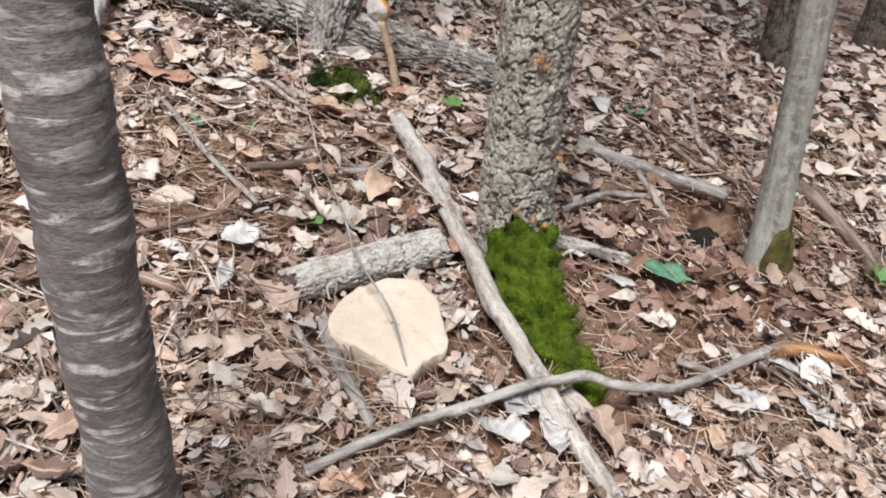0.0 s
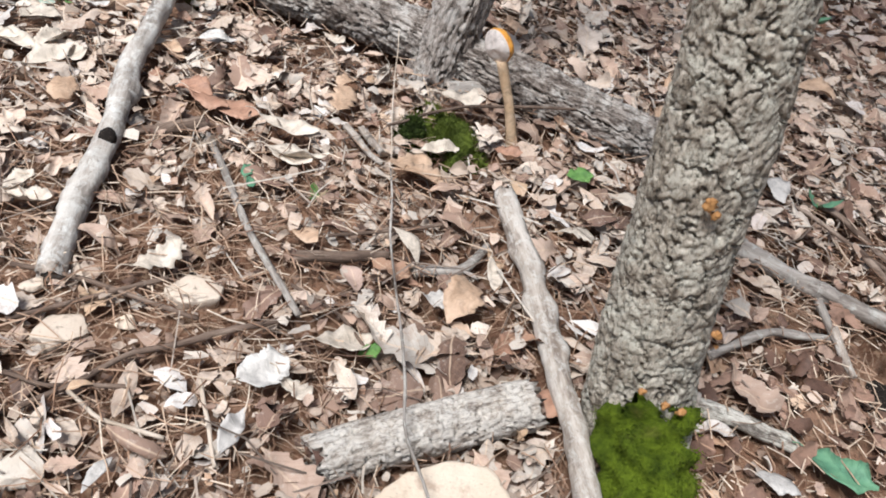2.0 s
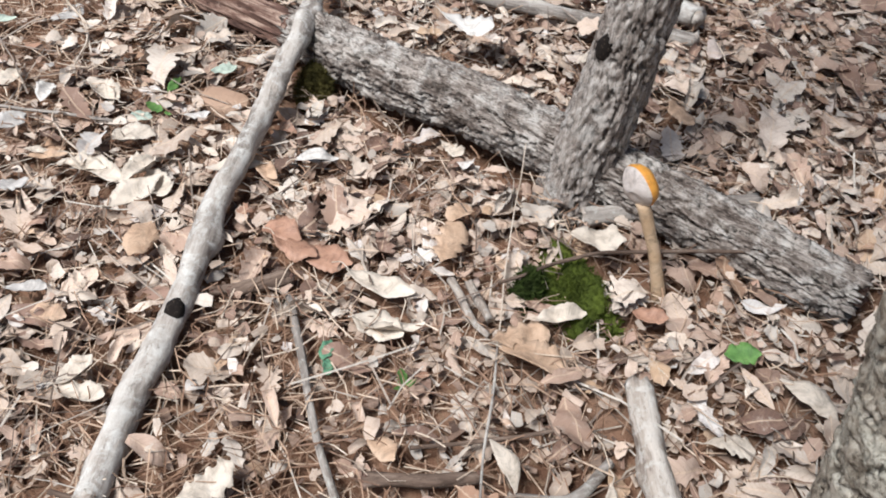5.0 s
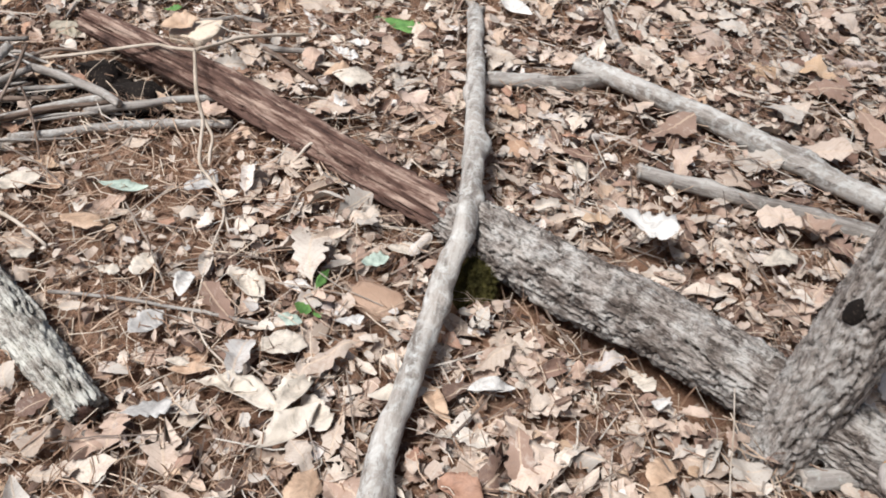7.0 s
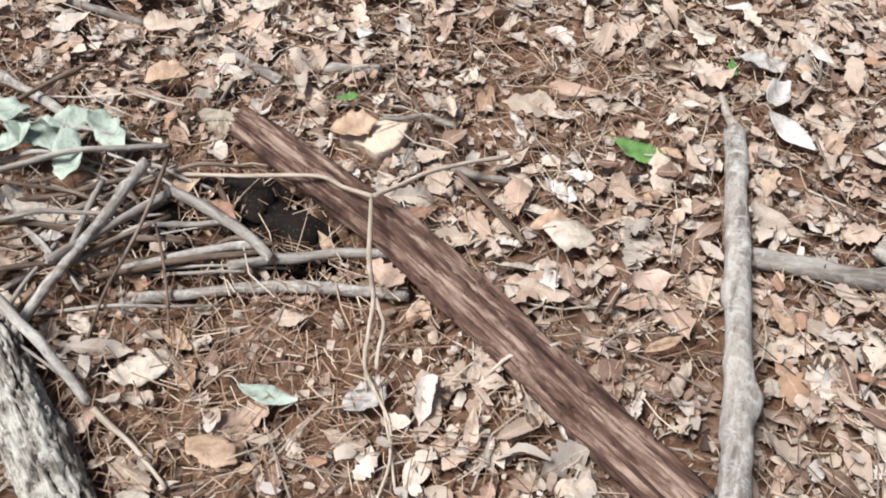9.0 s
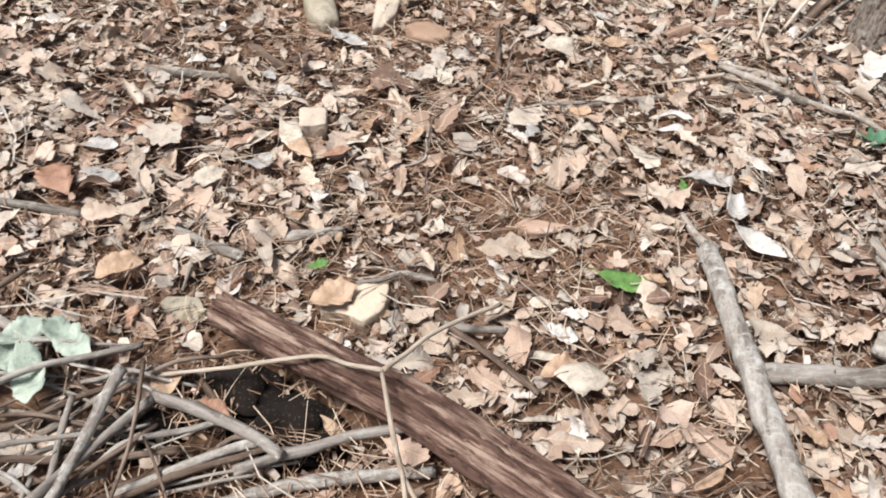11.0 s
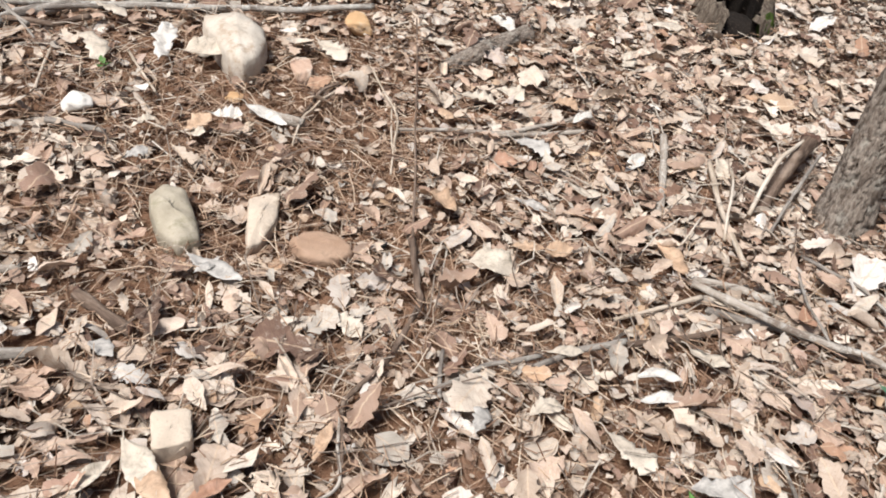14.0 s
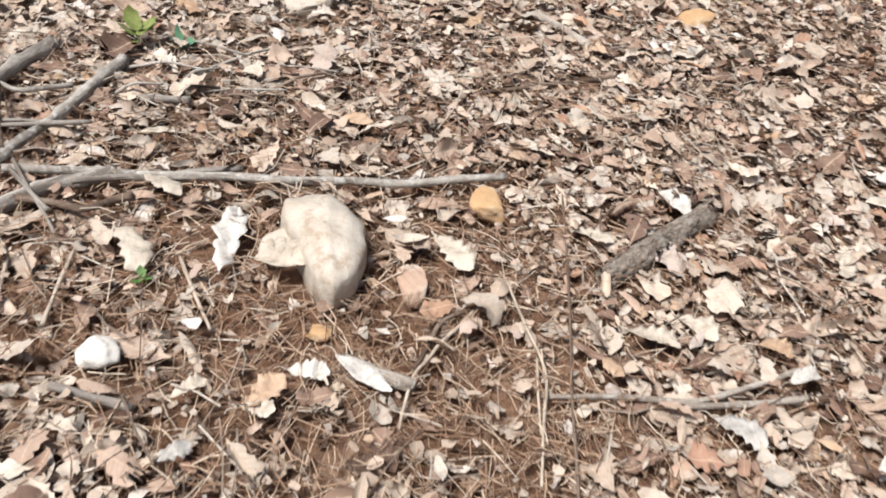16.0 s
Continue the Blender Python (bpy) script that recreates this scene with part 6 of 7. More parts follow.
leaf(-0.28, 2.85, 0.087, BROAD, BLUISH, "silvery grey broad dead leaf lying on the litter", 50, -1.5, -1.0, 5, 8, 0.03)
leaf(0.85, 3.09, 0.102, LONG, WHITE, "white bleached narrow curled leaf lying on the litter", 18, 5.5, -0.7, 6, 10, 0.03)
leaf(-0.08, 3.27, 0.060, OAK, BLEACHED, "pale cream lobed oak leaf lying on the litter", 4, -1.5, -0.1, 7, 1, 0.03)
leaf(0.51, 3.23, 0.074, OAK, WHITE, "white bleached lobed oak leaf lying on the litter", 25, -1.5, 0.5, -14, 8, 0.03)
leaf(0.59, 3.47, 0.090, BROAD, BLEACHED, "pale cream broad dead leaf lying on the litter", 10, 1.2, 0.9, -14, 1, 0.03)
leaf(-0.29, 3.27, 0.060, BROAD, BLEACHED, "pale cream broad dead leaf lying on the litter", 20, -1.5, 0.3, -5, 8, 0.03)
leaf(-0.20, 3.40, 0.113, BROAD, TAN, "tan broad dead leaf lying on the litter", -5, -1.5, -0.6, -9, 0, 0.03)
leaf(1.00, 3.85, 0.106, LONG, BLEACHED, "pale cream narrow curled leaf lying on the litter", -75, 4.5, 0.7, -6, -1, 0.03)
leaf(0.56, 3.93, 0.091, LONG, TAN, "tan narrow curled leaf lying on the litter", 40, 4.5, -0.8, 12, -10, 0.03)
leaf(0.97, 3.99, 0.086, LONG, RUSSET, "russet brown narrow curled leaf lying on the litter", 2, 5.5, 0.4, -10, -1, 0.03)
leaf(-1.05, 4.70, 0.106, BROAD, BLUISH, "silvery grey broad dead leaf lying on the litter", 7, 2.0, 0.3, -6, -3, 0.03)
leaf(-0.98, 4.57, 0.095, BROAD, BLUISH, "silvery grey broad dead leaf lying on the litter", 6, -1.5, -0.6, -1, 10, 0.03)
leaf(-1.09, 4.53, 0.152, BROAD, RUSSET, "russet brown broad dead leaf lying on the litter", -41, 1.2, -0.8, -4, 0, 0.03)
leaf(-0.72, 4.64, 0.111, BROAD, BLEACHED, "pale cream broad dead leaf lying on the litter", 52, 2.0, -0.1, 13, -5, 0.03)
leaf(-0.53, 4.86, 0.153, LONG, TAN, "tan narrow curled leaf lying on the litter", -49, 2.5, -0.3, 6, -4, 0.03)
leaf(-0.80, 4.25, 0.114, BROAD, TAN, "tan broad dead leaf lying on the litter", 33, 3.5, -0.5, 11, -7, 0.03)
leaf(-0.76, 3.70, 0.060, BROAD, BLUISH, "silvery grey broad dead leaf lying on the litter", 35, 1.2, 0.1, -8, 0, 0.03)
leaf(-0.58, 3.54, 0.063, BROAD, BLEACHED, "pale cream broad dead leaf lying on the litter", -15, 2.0, 0.7, -4, 10, 0.03)
leaf(0.24, 4.28, 0.103, OAK, WHITE, "white bleached lobed oak leaf lying on the litter", -21, 1.2, 0.6, -3, 8, 0.03)
leaf(-0.47, 3.92, 0.094, BROAD, RUSSET, "russet brown broad dead leaf lying on the litter", -9, 2.0, -0.2, 2, -2, 0.03)
leaf(0.25, 4.17, 0.100, BROAD, TAN, "tan broad dead leaf lying on the litter", 36, 3.5, -0.3, -1, -1, 0.03)
leaf(0.22, 4.03, 0.100, LONG, BLEACHED, "pale cream narrow curled leaf lying on the litter", 16, 4.5, 0.1, -13, 3, 0.03)
leaf(0.78, 4.07, 0.077, OAK, TAN, "tan lobed oak leaf lying on the litter", -29, 2.0, -0.6, 1, 9, 0.03)
leaf(0.47, 4.49, 0.060, BROAD, TAN, "tan broad dead leaf lying on the litter", -5, 3.5, 0.1, 8, -3, 0.03)
leaf(-0.56, 4.88, 0.170, LONG, BLEACHED, "pale cream narrow curled leaf lying on the litter", -55, 2.5, 0.5, 12, 6, 0.03)
leaf(-0.65, 4.86, 0.099, LONG, BLEACHED, "pale cream narrow curled leaf lying on the litter", 54, 4.5, 0.1, 14, -3, 0.03)
leaf(-0.42, 4.85, 0.100, LONG, RUSSET, "russet brown narrow curled leaf lying on the litter", 31, 2.5, 0.7, -5, -7, 0.03)
leaf(0.19, 5.60, 0.137, BROAD, BLEACHED, "pale cream broad dead leaf lying on the litter", -5, 2.0, -0.9, 14, 6, 0.03)
leaf(0.38, 5.70, 0.094, BROAD, TAN, "tan broad dead leaf lying on the litter", 21, 2.0, 0.8, 14, 3, 0.03)
leaf(0.56, 5.22, 0.113, LONG, WHITE, "white bleached narrow curled leaf lying on the litter", -8, 5.5, -0.9, 1, -7, 0.03)
leaf(0.55, 5.15, 0.099, LONG, WHITE, "white bleached narrow curled leaf lying on the litter", 1, 2.5, 0.0, -7, -10, 0.03)
leaf(0.61, 4.90, 0.099, BROAD, BLUISH, "silvery grey broad dead leaf lying on the litter", -16, 3.5, -0.9, 5, -7, 0.03)
leaf(0.13, 5.07, 0.094, OAK, BLUISH, "silvery grey lobed oak leaf lying on the litter", 71, -1.5, -0.7, 13, 7, 0.03)
leaf(0.32, 5.91, 0.113, LONG, BLUISH, "silvery grey narrow curled leaf lying on the litter", -24, 4.5, 0.6, -13, 1, 0.03)
leaf(-0.96, 5.20, 0.072, OAK, WHITE, "white bleached lobed oak leaf lying on the litter", 23, 2.0, -0.6, 3, -7, 0.03)
leaf(-0.72, 5.19, 0.079, BROAD, BLUISH, "silvery grey broad dead leaf lying on the litter", -36, 2.0, -0.5, -6, -6, 0.03)
leaf(-0.19, 5.35, 0.108, OAK, BLEACHED, "pale cream lobed oak leaf lying on the litter", -43, 1.2, -0.0, 4, 2, 0.03)
leaf(-0.53, 5.49, 0.170, LONG, BLUISH, "silvery grey narrow curled leaf lying on the litter", -27, 2.5, 0.5, -7, -2, 0.03)
leaf(0.04, 5.87, 0.144, BROAD, TAN, "tan broad dead leaf lying on the litter", -43, 3.5, -0.9, -4, -10, 0.03)
leaf(0.70, 5.29, 0.107, BROAD, BLEACHED, "pale cream broad dead leaf lying on the litter", -33, 1.2, 0.6, -13, -7, 0.03)
leaf(0.28, 5.11, 0.087, BROAD, BLEACHED, "pale cream broad dead leaf lying on the litter", 14, 1.2, -0.9, -13, -8, 0.03)
leaf(-0.21, 4.99, 0.104, LONG, TAN, "tan narrow curled leaf lying on the litter", 73, 5.5, 0.0, -4, -5, 0.03)
leaf(-1.10, 6.44, 0.158, OAK, BLEACHED, "pale cream lobed oak leaf lying on the litter", -46, -1.5, -0.9, -2, 10, 0.03)
leaf(-0.85, 6.08, 0.088, OAK, BLEACHED, "pale cream lobed oak leaf lying on the litter", 43, 3.5, 0.2, -3, -2, 0.03)
leaf(-0.70, 6.06, 0.085, OAK, BLEACHED, "pale cream lobed oak leaf lying on the litter", -6, 2.0, 1.0, -1, -7, 0.03)
leaf(-0.34, 6.65, 0.166, OAK, BLEACHED, "pale cream lobed oak leaf lying on the litter", -46, 2.0, 0.1, 8, 2, 0.03)
leaf(0.04, 6.83, 0.132, OAK, BLEACHED, "pale cream lobed oak leaf lying on the litter", -14, 1.2, 0.1, -13, 1, 0.03)
leaf(0.31, 7.06, 0.124, BROAD, WHITE, "white bleached broad dead leaf lying on the litter", -39, 3.5, 0.2, 11, 7, 0.03)
leaf(0.18, 6.47, 0.144, OAK, BLEACHED, "pale cream lobed oak leaf lying on the litter", -1, 3.5, 0.3, -13, 9, 0.03)
leaf(0.50, 6.51, 0.101, OAK, TAN, "tan lobed oak leaf lying on the litter", -9, 3.5, -0.9, 6, 5, 0.03)
leaf(0.35, 6.22, 0.134, OAK, BLUISH, "silvery grey lobed oak leaf lying on the litter", -25, -1.5, -0.2, 8, 3, 0.03)
leaf(0.56, 6.42, 0.103, BROAD, WHITE, "white bleached broad dead leaf lying on the litter", 22, 3.5, -1.0, -8, 7, 0.03)
leaf(-1.20, 6.94, 0.107, LONG, BLEACHED, "pale cream narrow curled leaf lying on the litter", 24, 4.5, 0.4, -12, 3, 0.03)
leaf(-0.67, 7.16, 0.112, LONG, TAN, "tan narrow curled leaf lying on the litter", -15, 2.5, -0.1, 14, -10, 0.03)
leaf(0.07, 6.35, 0.066, BROAD, TAN, "tan broad dead leaf lying on the litter", -37, -1.5, -0.3, 14, 7, 0.03)
leaf(-0.83, 5.92, 0.080, OAK, BLUISH, "silvery grey lobed oak leaf lying on the litter", 41, -1.5, -0.8, 8, -7, 0.03)
leaf(-0.50, 6.20, 0.150, LONG, WHITE, "white bleached narrow curled leaf lying on the litter", -25, 5.5, 0.3, 14, 6, 0.03)
leaf(-0.62, 6.18, 0.098, OAK, WHITE, "white bleached lobed oak leaf lying on the litter", 4, 3.5, 0.3, 9, 0, 0.03)
leaf(-0.74, 6.50, 0.15, BROAD, BLEACHED, "bleached curled leaf leaning on a pale boulder", 25, 3.0, 0.6, 25, 0, 0.05)
leaf(2.22, 1.42, 0.12, OAK, BLUISH, "silvery grey lobed oak leaf beside a thin branch", -40, 0.8, 0.4, 6, 4, 0.03)
leaf(2.38, 1.36, 0.12, OAK, BLUISH, "silvery grey lobed oak leaf beside a thin branch", -60, 1.0, 0.5, -5, 6, 0.03)
leaf(2.00, 1.39, 0.10, OAK, BLUISH, "silvery grey lobed oak leaf beside a thin branch", -65, 1.2, 0.3, 8, 0, 0.03)
leaf(2.11, 1.70, 0.11, OAK, BLEACHED, "pale cream lobed oak leaf on a soil bank", -20, 1.5, 0.5, 8, 0, 0.02)
leaf(2.07, 1.30, 0.08, BROAD, TAN, "tan broad dead leaf beside a thin branch", 60, 1.2, 0.4, 5, 0, 0.03)
rl = random.Random(12)
SPOTS = [(2.05, 1.78, BLEACHED), (2.25, 1.62, BLUISH), (2.4, 1.5, BLUISH), (1.15, 2.5, TAN), (1.34, 2.35, BLEACHED), (1.2, 2.25, BLEACHED), (1.45, 2.2, TAN),
         (0.85, 2.35, BLEACHED), (0.55, 2.4, BLEACHED), (0.45, 2.75, BLEACHED), (0.5, 2.98, BLEACHED), (0.42, 3.12, BLEACHED), (0.25, 3.3, BLEACHED), (0.12, 3.2, BLUISH),
         (0.0, 3.3, BLEACHED), (1.75, 2.5, BLEACHED), (1.9, 2.55, BLEACHED), (2.1, 2.55, TAN), (2.35, 2.7, BLUISH), (1.0, 3.0, BLEACHED), (1.2, 2.95, TAN), (0.9, 3.15, BLUISH),
         (1.5, 3.6, BLEACHED), (1.3, 3.75, BLEACHED), (0.3, 4.15, BLEACHED), (0.42, 4.2, WHITE), (0.2, 4.2, BLEACHED), (-0.5, 4.6, BLEACHED), (-0.62, 4.75, BLUISH), (-1.0, 4.6, BLUISH),
         (-0.9, 4.9, TAN), (0.05, 5.0, WHITE), (0.45, 5.0, BLEACHED), (0.5, 5.15, BLEACHED), (0.3, 5.1, BLEACHED), (0.75, 5.55, WHITE), (0.82, 5.5, BLEACHED), (0.9, 5.6, BLUISH),
         (0.35, 5.3, BLEACHED), (0.2, 5.55, BLEACHED), (0.3, 5.7, TAN), (0.1, 5.9, BLEACHED), (0.5, 6.0, BLEACHED), (0.62, 5.9, BLEACHED), (0.7, 6.2, WHITE), (0.45, 6.5, BLEACHED),
         (0.3, 6.55, BLEACHED), (0.6, 6.7, BLEACHED), (0.8, 6.9, BLEACHED), (0.9, 6.5, BLEACHED), (1.0, 6.2, BLEACHED), (-0.3, 6.65, BLUISH), (-0.7, 6.1, TAN), (-0.85, 6.05, BLEACHED),
         (-1.1, 6.7, BLEACHED), (-0.8, 5.4, BLUISH), (-0.55, 5.5, BLUISH), (-0.4, 7.3, BLEACHED), (0.1, 7.5, BLEACHED), (0.5, 7.6, BLEACHED), (1.05, 7.3, BLEACHED), (1.15, 7.15, BLEACHED)]
for x, y, mat in SPOTS[::2]:
    word = {TAN: "tan", BLEACHED: "pale cream", WHITE: "white bleached", BLUISH: "silvery grey"}[mat]
    prof, kind = rl.choice(((OAK, "lobed oak leaf"), (LONG, "narrow rolled leaf"), (BROAD, "broad dead leaf")))
    leaf(x, y, rl.uniform(0.09, 0.14), prof, mat, word + " " + kind + " lying on the litter", rl.uniform(0, 360), rl.choice((1.0, 2.5, -1.5, 4.0)), rl.uniform(-1.2, 1.2), rl.uniform(-15, 15), rl.uniform(-12, 12), 0.03)


def seedling(x, y, height, count, size, mat, label, seed):
    """A small green plant: a thin stem with leaves round it."""
    ob = new("seedling")
    ob.matrix_basis = SLOPE @ Matrix.Translation((x, y, float(ground_z(x, y)) + 0.01))
    tagged(ob, label, "plant", "green seedlings in the litter")
    rs = random.Random(seed)
    V, F = tube("stem", [(0, 0, 0), (0.005, 0.004, height * 0.5), (0.0, 0.01, height)], [0.0018, 0.0012], GREEN, 6, 8)
    part("stem", mesh_of("stem", V, F, GREEN), ob)
    for k in range(count):
        V, F = blade(BROAD if k % 2 else LONG, seed + k)
        one = lambda v: np.array([float(v)])
        P = curled(V + (0.5, 0, 0), one(0.8), one(0.9), one(0.2))[0] * size * rs.uniform(0.7, 1.2)
        lf = part("leaf", mesh_of("leaf", P, F, mat), ob)
        lf.matrix_basis = Matrix.Translation((0, 0, height * rs.uniform(0.6, 1.0))) @ pose(0, 0, 0, rs.uniform(-15, 15), rs.uniform(-25, 10), 360 / count * k + rs.uniform(-20, 20))


seedling(2.93, 1.80, 0.05, 7, 0.07, GREEN, "small green grassy seedling beside a slim tree", 1)
seedling(-1.43, 7.44, 0.08, 8, 0.08, OLIVEGREEN, "leafy green plant beside a brush pile", 2)
seedling(-1.29, 7.46, 0.05, 6, 0.07, DULLGREEN, "dull green plant beside a brush pile", 3)
seedling(1.15, 5.20, 0.04, 6, 0.06, DULLGREEN, "small dull green seedling in dead leaves", 4)
seedling(3.03, 3.96, 0.05, 4, 0.09, DULLGREEN, "small dull green seedling up the slope", 5)
seedling(2.47, 2.66, 0.04, 3, 0.06, DULLGREEN, "small dull green seedling behind a rough tree", 6)
seedling(1.14, 2.51, 0.02, 3, 0.04, GREEN, "tiny green seedling on brown needles", 7)
seedling(-1.04, 6.37, 0.03, 3, 0.04, GREEN, "tiny green seedling beside a white stone", 8)
seedling(0.42, 3.25, 0.03, 2, 0.05, GREEN, "tiny green seedling in dead leaves", 9)
seedling(1.80, 8.20, 0.12, 6, 0.14, GREEN, "leafy green sapling beside a thin tree", 10)
seedling(1.95, 8.45, 0.15, 6, 0.15, GREEN, "leafy green sapling beside a thin tree", 11)


# ---- leaf litter ----
# (x, y, reach, share): where leaves are few and needles lie on red soil
BARE = [(2.5, 1.85, 0.34, 0.88), (2.35, 2.2, 0.25, 0.8), (-0.42, 4.02, 0.22, 0.9), (-0.32, 3.95, 0.15, 0.95), (-0.75, 6.35, 0.35, 0.8), (0.82, 2.2, 0.3, 0.8),
        (-0.1, 3.66, 0.25, 0.97), (-0.28, 3.68, 0.16, 0.9), (-0.7, 6.1, 0.45, 0.6), (-0.3, 6.0, 0.35, 0.62), (2.15, 1.6, 0.3, 0.85), (-0.3, 2.92, 0.42, 0.92), (1.0, 2.4, 0.2, 0.55),
        (0.1, 4.75, 0.28, 0.62), (-0.35, 6.45, 0.35, 0.72), (-0.25, 5.3, 0.4, 0.45), (-0.45, 5.85, 0.4, 0.66), (1.2, 1.55, 0.25, 0.55), (-0.4, 3.3, 0.3, 0.4),
        (-0.15, 6.2, 0.3, 0.75), (-0.6, 5.6, 0.3, 0.7), (-1.15, 6.2, 0.3, 0.7), (1.95, 1.62, 0.22, 0.9), (2.15, 1.75, 0.25, 0.9), (-0.25, 5.55, 0.2, 0.7), (0.1, 5.35, 0.12, 0.7), (-0.1, 5.0, 0.2, 0.6), (2.75, 2.1, 0.35, 0.8), (2.6, 1.6, 0.25, 0.55)]


def bareness(x, y):
    b = 0 * x
    for cx, cy, s, v in BARE:
        b = np.maximum(b, v * np.exp(-((x - cx) ** 2 + (y - cy) ** 2) / (2 * s * s)))
    patch = 0.5 + 0.5 * np.sin(2.3 * x + 1.7 * np.sin(1.9 * y)) * np.sin(2.9 * y + 1.3 * np.sin(2.2 * x))
    return np.clip(b + 0.22 * patch, 0, 1)


def free_of_things(x, y, slack):
    ok = np.ones(len(x), bool)
    for x0, y0, x1, y1, reach in KEEP:
        dx, dy = x1 - x0, y1 - y0
        t = np.clip(((x - x0) * dx + (y - y0) * dy) / max(dx * dx + dy * dy, 1e-9), 0, 1)
        ok &= np.hypot(x - x0 - t * dx, y - y0 - t * dy) > reach + slack
    return ok


STRIP_Y = (0.7, 2.0, 3.0, 4.0, 5.0, 6.0, 7.0, 9.3)  # the strip of ground beside the walk
STRIP_MID, STRIP_HALF = (1.7, 1.75, 1.3, 0.7, 0.25, 0.0, 0.0, 0.1), (1.7, 1.85, 2.2, 2.3, 2.0, 1.9, 2.1, 2.6)


def spread(count, seed, avoid=0.0, wants_bare=False, strength=1.0, zone=""):
    """Places on the forest floor beside the walk: fewer leaves (or more needles) where the soil is bare."""
    rs = np.random.RandomState(seed)
    y = 0.3 + 10.6 * rs.rand(count)
    mid = np.interp(y, (0.3, 2.0, 4.5, 6.0, 11.0), (1.9, 1.8, 0.7, 0.2, 0.2))
    half = np.interp(y, (0.3, 2.0, 4.5, 6.0, 11.0), (2.3, 3.5, 3.8, 3.4, 3.6))
    x = mid + half * (2 * rs.rand(count) - 1)
    if zone:
        beside = (np.abs(x - np.interp(y, STRIP_Y, STRIP_MID)) < np.interp(y, STRIP_Y, STRIP_HALF)) & (y > 0.75) & (y < 9.3)
        inside = beside if zone == "near" else ~beside
        x, y, mid, half = x[inside], y[inside], mid[inside], half[inside]
        count = len(x)
    edge = np.clip((1 - np.abs(x - mid) / half) / 0.16, 0, 1) * np.clip((10.9 - y) / 0.8, 0, 1) * np.clip((y - 0.3) / 0.4, 0, 1)
    b = bareness(x, y)
    edge = edge * (1 - 0.78 * np.exp(-((x - 2.38) / 0.4) ** 2 - ((y - 1.82) / 0.3) ** 2))  # the shaded bank has dark leaves of its own
    ok = rs.rand(count) < ((0.25 + 0.75 * b) if wants_bare else 1 - strength * b) * edge
    x, y = x[ok], y[ok]
    ok = free_of_things(x, y, avoid)
    return x[ok], y[ok], rs


def lobed(profile, seed, per=2, across=5):
    """A flat leaf of length 1 with rounded lobes, the two sides unlike: points, faces, and how far each point lies along and across."""
    V, F, k, c = fine_blade(profile, seed)
    step = 5 - per
    rows = np.unique(np.r_[np.arange(0, k, step), k - 1])
    cols = np.linspace(0, c - 1, across).round().astype(int)
    V = V.reshape(k, c, 3)[rows][:, cols]
    k, c = V.shape[:2]
    i = (np.arange(k - 1)[:, None] * c + np.arange(c - 1)[None]).reshape(-1)
    return V.reshape(-1, 3), np.stack([i, i + 1, i + c + 1, i + c], 1)


